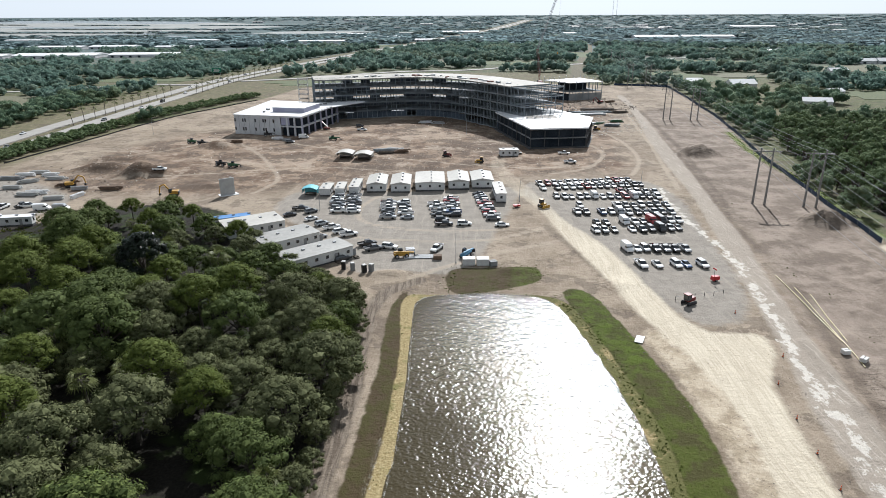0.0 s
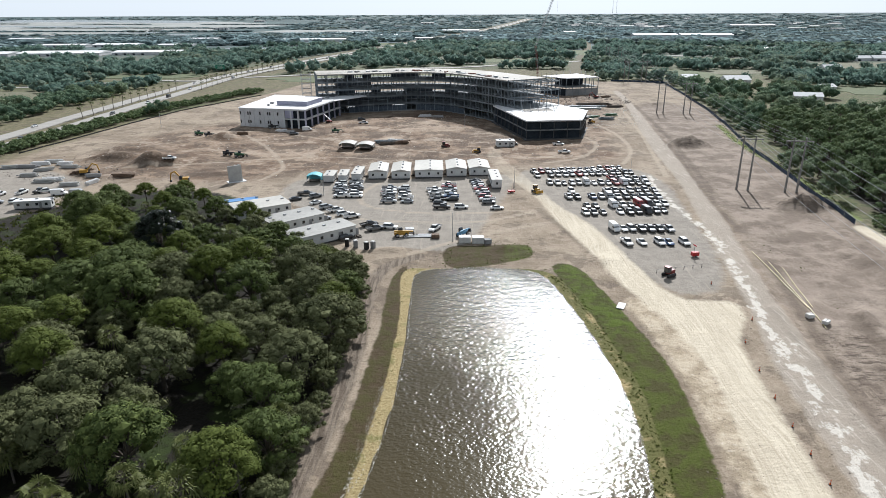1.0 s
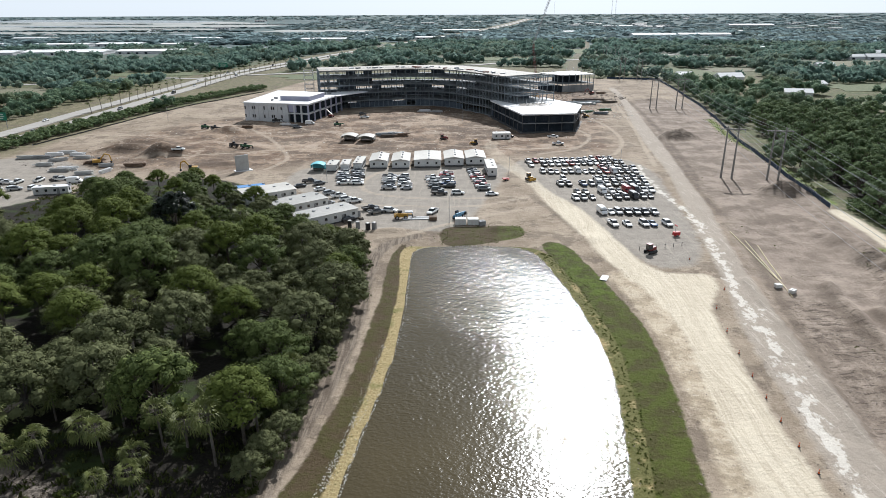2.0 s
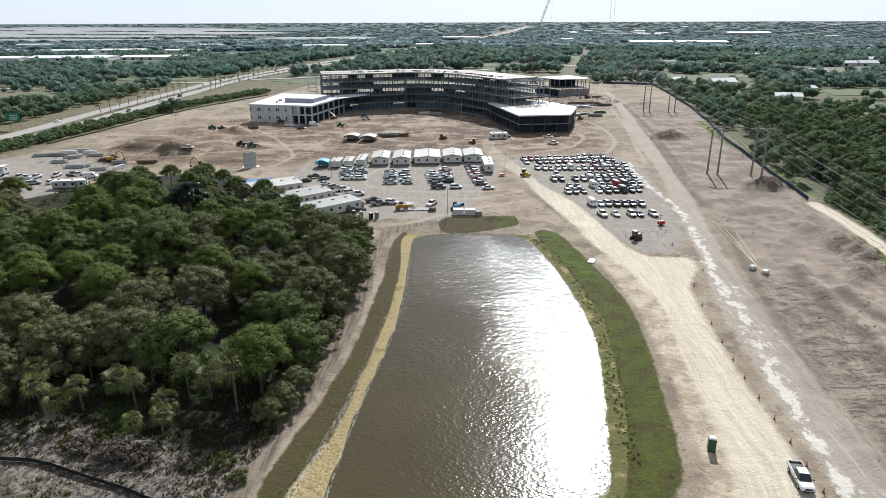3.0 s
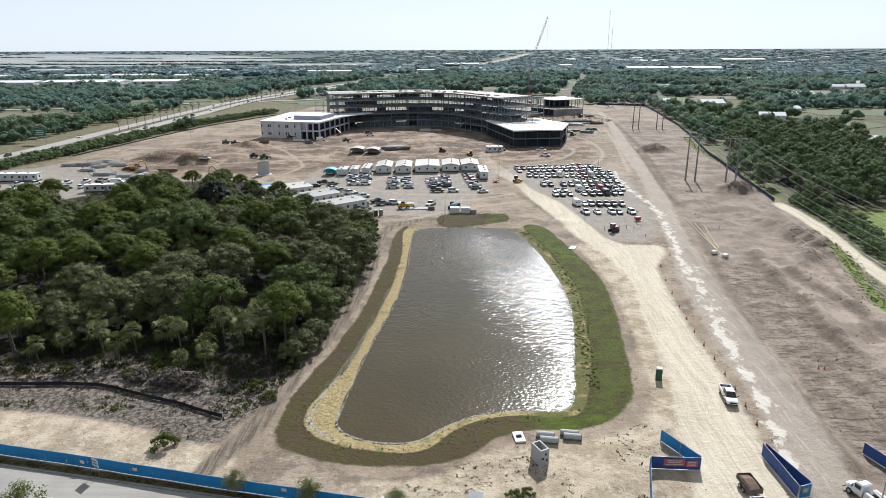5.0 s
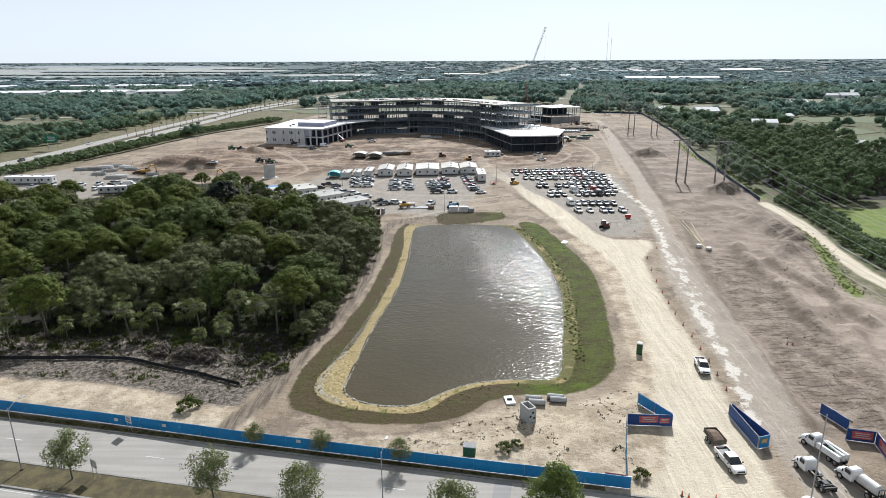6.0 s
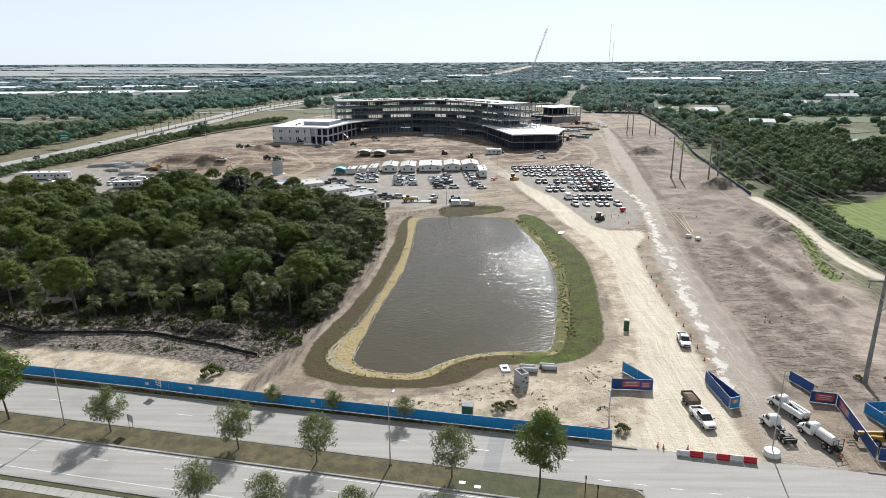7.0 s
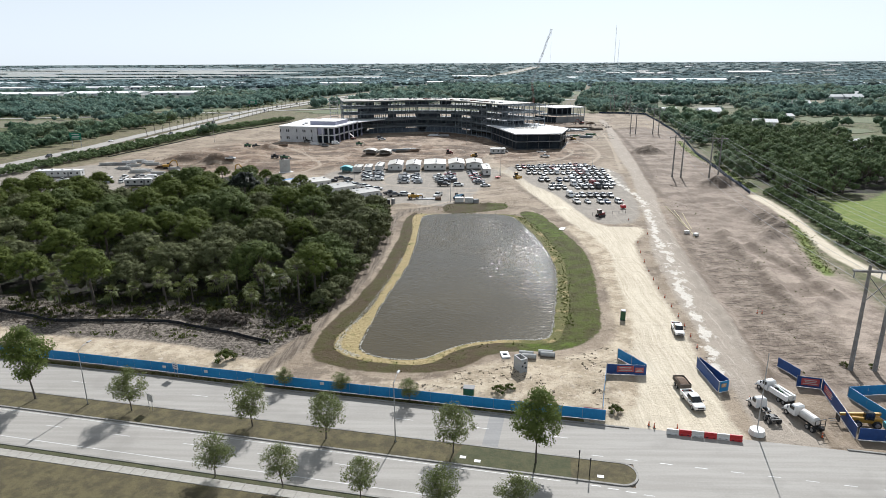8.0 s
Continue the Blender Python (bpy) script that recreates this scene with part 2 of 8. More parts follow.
def ground_material():
    k = Nodes("ground_soil")
    p = k.place()
    # a bent copy of the place, so that wheel marks curve
    bend = k.t.nodes.new("ShaderNodeTexNoise")
    k.put(bend.inputs["Vector"], p)
    bend.inputs["Scale"].default_value, bend.inputs["Detail"].default_value = 0.035, 2.0
    shift = k.t.nodes.new("ShaderNodeVectorMath")
    shift.operation = "MULTIPLY_ADD"
    k.put(shift.inputs[0], bend.outputs["Color"])
    shift.inputs[1].default_value = (6, 6, 0)
    k.put(shift.inputs[2], p)
    q = shift.outputs[0]
    fine, mid, big = k.noise(p, 2.2, 7, 0.7), k.noise(p, 0.25, 6, 0.65), k.noise(p, 0.035, 5, 0.6)
    grit = k.noise(p, 7.0, 4, 0.7)
    wob = k.math("SUBTRACT", k.noise(p, 0.5, 5, 0.65), 0.5)
    wob2 = k.math("SUBTRACT", k.noise(p, 0.12, 3), 0.5)
    streak = k.noise(k.stretch(q, (0.85, 0.045, 1), -12), 1.0, 6, 0.68)
    streak2 = k.noise(k.stretch(q, (0.05, 0.7, 1), 20), 1.0, 6, 0.68)
    blotch = k.math("ADD", k.math("MULTIPLY", mid, 0.45), k.math("ADD", k.math("MULTIPLY", fine, 0.35), k.math("MULTIPLY", grit, 0.2)))

    def zone(name, ragged, soft):
        d = k.math("ADD", k.attr(name), k.math("MULTIPLY", wob, ragged))
        d = k.math("ADD", d, k.math("MULTIPLY", wob2, ragged * 0.7))
        return k.step(d, -soft, soft)

    def part_of(f, amount):
        return k.math("MULTIPLY", f, amount)

    c = k.mix(k.step(big, 0.38, 0.62), (0.192, 0.150, 0.108), (0.301, 0.245, 0.183))
    c = k.mix(part_of(k.step(streak, 0.52, 0.72), 0.4), c, (0.138, 0.104, 0.073))
    c = k.mix(part_of(k.step(streak2, 0.52, 0.72), 0.35), c, (0.377, 0.315, 0.242))
    c = k.mix(part_of(k.step(blotch, 0.46, 0.62), 0.5), c, (0.362, 0.302, 0.233))
    # open country beyond the site: scrub and pasture
    scrub = k.mix(k.step(mid, 0.35, 0.65), (0.052, 0.068, 0.028), (0.108, 0.112, 0.050))
    scrub = k.mix(k.step(k.noise(p, 0.006, 4), 0.48, 0.62), scrub, (0.131, 0.124, 0.065))
    # distance haze painted in: scrub goes blue-grey from 700 m outwards
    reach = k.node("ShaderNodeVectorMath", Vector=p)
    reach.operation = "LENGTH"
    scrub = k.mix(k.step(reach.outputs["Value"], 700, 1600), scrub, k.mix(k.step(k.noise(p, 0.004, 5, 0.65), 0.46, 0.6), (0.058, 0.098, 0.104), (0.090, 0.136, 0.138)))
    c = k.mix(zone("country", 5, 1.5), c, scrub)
    c = k.mix(part_of(zone("dry", 8, 5), 0.8), c, k.mix(k.step(mid, 0.35, 0.65), (0.097, 0.090, 0.047), (0.168, 0.145, 0.089)))
    # brown worked soil before the building
    warp = k.noise(q, 0.018, 6, 0.62)
    brown = k.mix(k.step(k.noise(q, 0.07, 7, 0.68), 0.42, 0.58), (0.118, 0.074, 0.047), (0.250, 0.180, 0.126))
    brown = k.mix(part_of(k.step(warp, 0.50, 0.60), 0.7), brown, (0.082, 0.055, 0.038))
    brown = k.mix(part_of(k.step(warp, 0.46, 0.36), 0.7), brown, (0.330, 0.258, 0.192))
    brown = k.mix(part_of(k.step(streak2, 0.50, 0.66), 0.45), brown, (0.240, 0.192, 0.149))
    churn = k.noise(q, 0.055, 9, 0.74)
    brown = k.mix(part_of(k.step(churn, 0.515, 0.545), 0.75), brown, (0.066, 0.046, 0.033))
    brown = k.mix(part_of(k.step(churn, 0.46, 0.42), 0.65), brown, (0.36, 0.295, 0.230))
    c = k.mix(part_of(k.step(k.noise(q, 0.08, 9, 0.74), 0.525, 0.56), 0.55), c, (0.105, 0.081, 0.062))
    c = k.mix(part_of(zone("brown", 22, 8), 0.9), c, brown)
    # greyish disturbed soil, then dark turned soil
    y_only = k.node("ShaderNodeSeparateXYZ", Vector=p).outputs[1]
    far_soil = k.mix(k.step(k.noise(q, 0.09, 7, 0.7), 0.42, 0.60), (0.150, 0.118, 0.094), (0.268, 0.218, 0.178))
    c = k.mix(part_of(zone("mauve", 14, 5), 0.9), c, k.mix(k.step(y_only, 190, 260), k.mix(k.step(k.noise(q, 0.11, 7, 0.7), 0.42, 0.60), (0.195, 0.155, 0.125), (0.350, 0.288, 0.236)), far_soil))
    dark = k.mix(k.step(k.noise(q, 0.2, 7, 0.7), 0.42, 0.60), (0.110, 0.084, 0.064), (0.265, 0.216, 0.172))
    dark = k.mix(part_of(k.step(streak2, 0.54, 0.68), 0.35), dark, (0.204, 0.168, 0.132))
    turned = zone("dark", 7, 2)
    c = k.mix(part_of(turned, 0.75), c, dark)
    # clods, tread marks and scraped edges, crisp and small
    crumb = k.step(k.noise(q, 1.3, 9, 0.78), 0.55, 0.61)
    crumb = k.math("MULTIPLY", crumb, k.step(k.noise(p, 0.09, 4, 0.6), 0.46, 0.56))
    c = k.mix(part_of(crumb, 0.45), c, (0.107, 0.082, 0.062))
    tread = k.step(k.noise(k.stretch(q, (0.22, 1.3, 1), -38), 1.0, 8, 0.78), 0.53, 0.565)
    tread2 = k.step(k.noise(k.stretch(q, (1.3, 0.10, 1), 9), 1.0, 8, 0.75), 0.54, 0.60)
    c = k.mix(part_of(k.math("MULTIPLY", tread, k.math("MAXIMUM", turned, part_of(k.step(big, 0.5, 0.6), 0.5))), 0.75), c, (0.051, 0.038, 0.028))
    c = k.mix(part_of(k.math("MULTIPLY", tread2, k.step(mid, 0.45, 0.55)), 0.45), c, (0.306, 0.250, 0.193))
    # grey gravel of the car parks
    lot = k.mix(k.step(blotch, 0.38, 0.62), (0.209, 0.186, 0.158), (0.291, 0.262, 0.224))
    lot = k.mix(part_of(k.step(streak2, 0.5, 0.68), 0.5), lot, (0.199, 0.170, 0.140))
    lot = k.mix(part_of(k.step(streak, 0.52, 0.68), 0.4), lot, (0.387, 0.340, 0.279))
    c = k.mix(zone("lot", 4, 1.5), c, lot)
    # wheel tracks worn pale, and dark lines along ditches and beside ridges
    rut = k.step(k.math("ADD", k.attr("ruts"), k.math("MULTIPLY", wob, 2.0)), -0.4, 0.9)
    c = k.mix(part_of(rut, 0.6), c, k.mix(k.step(fine, 0.4, 0.6), (0.408, 0.345, 0.269), (0.316, 0.262, 0.202)))
    c = k.mix(part_of(zone("dark_line", 3.2, 1.0), 0.55), c, (0.088, 0.066, 0.048))
    # beige sand left bare round the pond
    sand = k.mix(k.step(mid, 0.40, 0.60), (0.306, 0.250, 0.175), (0.459, 0.385, 0.284))
    sand = k.mix(part_of(k.step(blotch, 0.46, 0.62), 0.5), sand, (0.469, 0.400, 0.303))
    sand = k.mix(part_of(k.step(k.noise(q, 0.35, 6, 0.7), 0.55, 0.64), 0.5), sand, (0.194, 0.150, 0.106))
    sand = k.mix(part_of(k.step(k.noise(p, 0.9, 7, 0.8), 0.575, 0.61), 0.65), sand, (0.14, 0.108, 0.08))
    sand = k.mix(part_of(k.step(k.noise(q, 0.8, 7, 0.75), 0.57, 0.62), 0.5), sand, (0.54, 0.48, 0.40))
    c = k.mix(part_of(zone("mulch", 3, 0.8), 0.92), c, k.mix(k.step(k.noise(p, 1.2, 7, 0.78), 0.46, 0.56), (0.048, 0.041, 0.034), (0.190, 0.165, 0.140)))
    c = k.mix(part_of(zone("sand", 2.5, 1), 0.9), c, sand)
    # floor of the woods: litter and shade plants, near-black with the canopy's shade put in
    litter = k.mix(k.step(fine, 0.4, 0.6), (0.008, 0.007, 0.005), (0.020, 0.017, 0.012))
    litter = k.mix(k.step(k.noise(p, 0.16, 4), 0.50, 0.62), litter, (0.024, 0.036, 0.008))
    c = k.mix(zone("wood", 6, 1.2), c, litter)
    # track along the wood
    c = k.mix(zone("track", 1.6, 0.6), c, k.mix(k.step(k.noise(k.stretch(p, (1.3, 0.1, 1), -4), 1, 6, 0.7), 0.4, 0.6), (0.102, 0.080, 0.060), (0.199, 0.163, 0.127)))
    # mown verge round the pond
    grass = k.mix(k.step(mid, 0.40, 0.60), (0.057, 0.040, 0.020), (0.051, 0.046, 0.013))
    grass = k.mix(part_of(k.step(fine, 0.46, 0.66), 0.6), grass, (0.074, 0.056, 0.029))
    lush = k.mix(k.step(mid, 0.42, 0.58), (0.042, 0.050, 0.006), (0.062, 0.092, 0.006))
    lush = k.mix(part_of(k.step(fine, 0.5, 0.7), 0.4), lush, (0.12, 0.125, 0.028))
    grass = k.mix(part_of(zone("eastbank", 6, 3), 0.55), grass, lush)
    grass = k.mix(zone("lush", 7, 4), grass, lush)
    c = k.mix(zone("verge", 1.6, 0.35), c, grass)
    # yellow shore of sand and dry stems
    shore = k.mix(k.step(fine, 0.38, 0.62), (0.225, 0.170, 0.074), (0.345, 0.280, 0.150))
    shore = k.mix(part_of(k.step(mid, 0.52, 0.66), 0.75), shore, (0.115, 0.12, 0.035))
    shore = k.mix(part_of(k.math("MULTIPLY", zone("eastbank", 3, 2), k.step(mid, 0.34, 0.48)), 0.9), shore, (0.085, 0.088, 0.026))
    c = k.mix(zone("shore", 0.9, 0.25), c, shore)
    # cream haul road of crushed shell
    haul = k.mix(k.step(k.noise(k.stretch(q, (0.7, 0.06, 1), -5), 1, 7, 0.72), 0.40, 0.62), (0.46, 0.40, 0.308), (0.55, 0.49, 0.385))
    haul = k.mix(part_of(tread2, 0.3), haul, (0.30, 0.245, 0.178))
    wheel_run = k.step(k.noise(k.stretch(q, (1.5, 0.035, 1), -6), 1.0, 5, 0.7), 0.52, 0.60)
    haul = k.mix(part_of(wheel_run, 0.4), haul, (0.325, 0.268, 0.196))
    haul = k.mix(part_of(k.step(blotch, 0.44, 0.62), 0.4), haul, (0.581, 0.515, 0.394))
    c = k.mix(k.math("MULTIPLY", zone("haul", 1.6, 0.9), k.math("SUBTRACT", 1.0, part_of(k.step(y_only, 270, 370), 0.75))), c, haul)
    # grey limerock road with white streaks
    lime = k.mix(k.step(tread2, 0.3, 0.7), (0.306, 0.265, 0.219), (0.393, 0.348, 0.294))
    c = k.mix(part_of(zone("lime", 1.8, 0.8), 0.9), c, lime)
    white = k.step(k.math("ADD", k.attr("chalk"), k.math("MULTIPLY", k.math("SUBTRACT", k.noise(k.stretch(p, (1, 0.7, 1)), 0.30, 7, 0.75), 0.5), 14)), 0.9, 1.8)
    c = k.mix(part_of(white, 0.85), c, (0.561, 0.525, 0.467))
    # roadside lawns and the far field
    lawn = k.mix(k.step(mid, 0.35, 0.65), (0.083, 0.064, 0.032), (0.128, 0.106, 0.043))
    lawn = k.mix(part_of(k.step(fine, 0.5, 0.7), 0.6), lawn, (0.163, 0.135, 0.077))
    c = k.mix(zone("lawn", 0.3, 0.12), c, lawn)
    field = k.mix(k.step(mid, 0.35, 0.65), (0.110, 0.155, 0.030), (0.160, 0.190, 0.052))
    c = k.mix(zone("field", 4, 1.5), c, field)
    c = k.mix(part_of(k.step(grit, 0.55, 0.75), 0.25), c, (0.092, 0.075, 0.058))
    h = k.math("ADD", k.math("MULTIPLY", fine, 0.45), k.math("ADD", k.math("MULTIPLY", mid, 0.9), k.math("MULTIPLY", k.noise(q, 0.9, 5, 0.65), 0.5)))
    k.bump(h, 0.85, 0.42)
    k.bsdf.inputs["Specular IOR Level"].default_value = 0.2
    return k.finish(c, 0.95)


def water_material(name, murk, ripple, gloss, shelter=None):
    """Murky water with wind ripples, calmer in patches and where a bank shelters it."""
    k = Nodes(name)
    p = k.place()
    h = k.math("ADD", k.noise(k.stretch(p, (1, 1.3, 1), 25), ripple, 1.5, 0.5), k.math("MULTIPLY", k.noise(p, ripple * 0.4, 1, 0.5), 0.7))
    wind = k.math("ADD", k.math("MULTIPLY", k.step(k.noise(k.stretch(p, (1, 0.6, 1), 20), 0.05, 3), 0.34, 0.56), 0.45), 0.55)
    if shelter:
        y = k.node("ShaderNodeSeparateXYZ", Vector=p).outputs[1]
        y = k.math("ADD", y, k.math("MULTIPLY", k.math("SUBTRACT", k.noise(p, 0.09, 4, 0.6), 0.5), 26))
        wind = k.math("MULTIPLY", wind, k.math("ADD", k.math("MULTIPLY", k.step(y, *shelter), 0.9), 0.5))
    k.bump(h, wind, 0.125)
    k.bsdf.inputs["IOR"].default_value = 1.33
    k.bsdf.inputs["Specular IOR Level"].default_value = 0.5
    return k.finish(k.mix(k.step(k.noise(p, 0.03, 3), 0.3, 0.7), murk, tuple(v * 1.25 for v in murk)), gloss)


def concrete_road(name, a, b, lane=3.6):
    """Pale pavement with tyre-dulled lanes, joints' stains and fine grain."""
    k = Nodes(name)
    p = k.coords("Object")
    f = k.math("ADD", k.math("MULTIPLY", k.noise(k.stretch(p, (0.05, 0.9, 1)), 1, 4), 0.65), k.math("MULTIPLY", k.noise(p, 3, 5, 0.7), 0.35))
    c = k.mix(k.step(f, 0.36, 0.64), a, b)
    c = k.mix(k.math("MULTIPLY", k.step(k.noise(p, 0.11, 4), 0.52, 0.7), 0.35), c, tuple(v * 0.7 for v in a))
    k.bump(k.noise(p, 14, 4), 0.15, 0.01)
    return k.finish(c, 0.85)


def glass_material(name, tint, rough=0.08):
    k = Nodes(name)
    k.bsdf.inputs["Specular IOR Level"].default_value = 0.7
    return k.finish(k.mix(k.noise(k.coords(), 1.5, 2), tint, tuple(v * 1.6 for v in tint)), rough)


M_GROUND = ground_material()
M_WATER = water_material("pond_water", (0.048, 0.037, 0.017), 1.55, 0.13, (132, 215))
M_FARWATER = water_material("far_water", (0.128, 0.144, 0.144), 0.3, 0.25)
M_ROAD = concrete_road("pale_pavement", (0.250, 0.234, 0.210), (0.312, 0.295, 0.268))
M_PATCH = concrete_road("grey_patch", (0.198, 0.195, 0.19), (0.25, 0.244, 0.236))
M_KERB = surface("kerb_concrete", (0.165, 0.155, 0.14), (0.265, 0.255, 0.232), 0.8)
M_WALK = surface("footpath_concrete", (0.26, 0.243, 0.212), (0.325, 0.308, 0.272), 0.6)
M_LINE = surface("road_paint", (0.40, 0.395, 0.38), (0.54, 0.535, 0.515), 1.5, 0.6, bump=0.05)
M_BLUE = surface("blue_mesh_screen", (0.010, 0.170, 0.40), (0.016, 0.225, 0.49), 0.5, 0.6, bump=0.3)
M_NAVY = surface("navy_mesh_screen", (0.01, 0.044, 0.168), (0.014, 0.064, 0.232), 0.5, 0.6, bump=0.3)
M_BLACKCLOTH = surface("black_filter_cloth", (0.006, 0.006, 0.007), (0.016, 0.016, 0.017), 0.8, 0.85)
M_STEEL = surface("galvanised_steel", (0.288, 0.296, 0.304), (0.4, 0.408, 0.416), 2, 0.45, 0.6, 0.05)
M_PRIMER = surface("primed_steel", (0.115, 0.140, 0.158), (0.205, 0.232, 0.248), 0.8, 0.6, 0.1)
M_DECK = surface("floor_deck", (0.13, 0.145, 0.155), (0.21, 0.225, 0.23), 0.2, 0.8)
M_ROOF = surface("pale_roof_membrane", (0.23, 0.21, 0.18), (0.34, 0.315, 0.275), 0.10, 0.75)
M_WHITE = surface("white_roof_membrane", (0.592, 0.592, 0.592), (0.672, 0.672, 0.664), 0.12, 0.6)
M_PANEL = surface("precast_wall_panel", (0.448, 0.448, 0.456), (0.56, 0.56, 0.56), 0.3, 0.8)
M_LILAC = surface("sheathing_board", (0.288, 0.288, 0.384), (0.352, 0.352, 0.432), 0.4, 0.8)
M_BLOCK = surface("grey_blockwork", (0.192, 0.192, 0.192), (0.272, 0.272, 0.264), 0.6, 0.9)
# near-black: dark walls and doors, and shade filled into bays and holes
M_DARK = surface("shade_and_dark_board", (0.013, 0.018, 0.024), (0.034, 0.042, 0.052), 0.4, 0.95)
# blue-grey of the hoarding, and of shade painted inside the storeys
M_INNER = surface("shade_and_hoarding_board", (0.040, 0.054, 0.072), (0.085, 0.104, 0.128), 0.4, 0.9)
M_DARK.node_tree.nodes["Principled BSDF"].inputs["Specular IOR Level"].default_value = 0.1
M_SIDING = surface("trailer_siding", (0.464, 0.464, 0.456), (0.576, 0.576, 0.56), 0.8, 0.65, bump=0.1)
M_TROOF = surface("trailer_roof", (0.33, 0.315, 0.285), (0.43, 0.415, 0.375), 0.25, 0.7)
M_GREYROOF = surface("grey_metal_roof", (0.22, 0.215, 0.20), (0.30, 0.295, 0.27), 0.25, 0.65, 0.05)
M_RUSTY = surface("red_oxide_steel", (0.16, 0.062, 0.04), (0.27, 0.12, 0.08), 1.5, 0.8)
M_SKIRT = surface("dark_skirting", (0.04, 0.04, 0.04), (0.08, 0.08, 0.08), 1)
M_TEAL = surface("teal_canvas", (0.08, 0.336, 0.4), (0.128, 0.44, 0.504), 0.8, 0.7)
M_GLASS = glass_material("dark_glass", (0.012, 0.016, 0.020))
M_TYRE = surface("tyre_rubber", (0.012, 0.012, 0.012), (0.03, 0.03, 0.03), 4, 0.9)
M_RIM = surface("wheel_rim", (0.28, 0.28, 0.288), (0.44, 0.44, 0.448), 4, 0.3, 0.8)
M_LAMP = surface("lamp_glass", (0.52, 0.528, 0.528), (0.64, 0.64, 0.64), 4, 0.15)
M_TAIL = surface("tail_lamp_red", (0.24, 0.01, 0.008), (0.336, 0.016, 0.013), 4, 0.25)
M_BLACKMETAL = surface("black_painted_metal", (0.012, 0.012, 0.013), (0.028, 0.028, 0.029), 2, 0.5, 0.2)
M_RED = surface("red_plastic", (0.368, 0.012, 0.016), (0.48, 0.024, 0.024), 2, 0.5)
M_PALEPLASTIC = surface("white_plastic", (0.496, 0.48, 0.456), (0.608, 0.6, 0.576), 2, 0.5)
M_ORANGE = surface("orange_plastic", (0.496, 0.08, 0.016), (0.6, 0.12, 0.024), 2, 0.5)
M_YELLOW = surface("machine_yellow", (0.336, 0.176, 0.016), (0.464, 0.264, 0.032), 1.5, 0.5)
M_GREEN = surface("machine_green", (0.016, 0.072, 0.028), (0.032, 0.104, 0.04), 1.5, 0.5)
M_CRANE = surface("crane_red", (0.15, 0.028, 0.024), (0.22, 0.04, 0.032), 1.5, 0.5)
M_CONC = surface("cast_concrete", (0.32, 0.32, 0.312), (0.432, 0.432, 0.416), 1.2, 0.85)
M_DARKCONC = surface("shaded_concrete", (0.2, 0.2, 0.2), (0.264, 0.264, 0.264), 1.2, 0.85)
M_PIPE = surface("yellow_pipe", (0.44, 0.36, 0.176), (0.544, 0.464, 0.264), 0.6, 0.5)
M_POLE = surface("weathered_pole", (0.15, 0.142, 0.132), (0.26, 0.246, 0.23), 1.5, 0.85)
M_WIRE = surface("line_wire", (0.336, 0.344, 0.352), (0.416, 0.424, 0.432), 1, 0.6, 0.0, 0)
M_BARK = surface("bark", (0.056, 0.044, 0.034), (0.128, 0.108, 0.088), 3, 0.95, bump=0.6)
M_PALEBARK = surface("pale_bark", (0.07, 0.058, 0.046), (0.14, 0.12, 0.10), 3, 0.95, bump=0.6)
M_OAK = leaf_material("oak_leaves", (0.026, 0.042, 0.010), (0.124, 0.154, 0.044), (0.084, 0.108, 0.036), 0.8, 0.16)
M_PINE = leaf_material("pine_needles", (0.032, 0.050, 0.008), (0.138, 0.166, 0.034), (0.090, 0.112, 0.024), 0.8, 0.16)
M_GREYOAK = leaf_material("grey_oak_leaves", (0.038, 0.046, 0.018), (0.160, 0.170, 0.080), (0.106, 0.114, 0.052), 0.85, 0.17)
M_DARKLEAF = leaf_material("dark_evergreen_leaves", (0.005, 0.011, 0.005), (0.015, 0.022, 0.012), (0.008, 0.013, 0.008), 0.35, 0.15)
M_PALM = leaf_material("palm_fronds", (0.062, 0.080, 0.022), (0.168, 0.178, 0.066), (0.112, 0.128, 0.040), 0.5, 0.26)
M_STREET = leaf_material("street_tree_leaves", (0.082, 0.104, 0.036), (0.215, 0.235, 0.105), (0.15, 0.168, 0.076), 0.7, 0.4)
# darker leaf tints: shade beneath the trees put into the undergrowth's colour
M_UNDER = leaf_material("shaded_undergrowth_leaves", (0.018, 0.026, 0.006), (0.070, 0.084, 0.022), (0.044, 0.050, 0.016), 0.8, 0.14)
M_SHRUB = leaf_material("shrub_leaves", (0.04, 0.056, 0.009), (0.092, 0.109, 0.026), (0.066, 0.073, 0.023))
# crowns turn paler and bluer by distance: aerial haze put into leaf colours
M_FARLEAF = canopy_material("haze_tinted_scrub_leaves", (0.062, 0.112, 0.068), (0.215, 0.290, 0.172), (0.108, 0.182, 0.118), 0.12)
M_MIDLEAF = canopy_material("haze_tinted_mid_leaves", (0.100, 0.170, 0.140), (0.240, 0.330, 0.262), (0.145, 0.232, 0.192), 0.06, 0.006, 0.4)
M_COUNTRY = leaf_material("country_oak_leaves", (0.056, 0.094, 0.040), (0.190, 0.236, 0.110), (0.110, 0.155, 0.078), 0.85, 0.3)
# palest of the three: horizon haze painted into the leaves
M_DISTANT = canopy_material("haze_tinted_far_leaves", (0.165, 0.238, 0.250), (0.265, 0.345, 0.356), (0.205, 0.282, 0.292), 0.02, 0.003, 0.6)
M_MEDIAN = leaf_material("median_tree_leaves", (0.075, 0.112, 0.026), (0.18, 0.215, 0.07), (0.13, 0.165, 0.05), 0.7, 0.5)
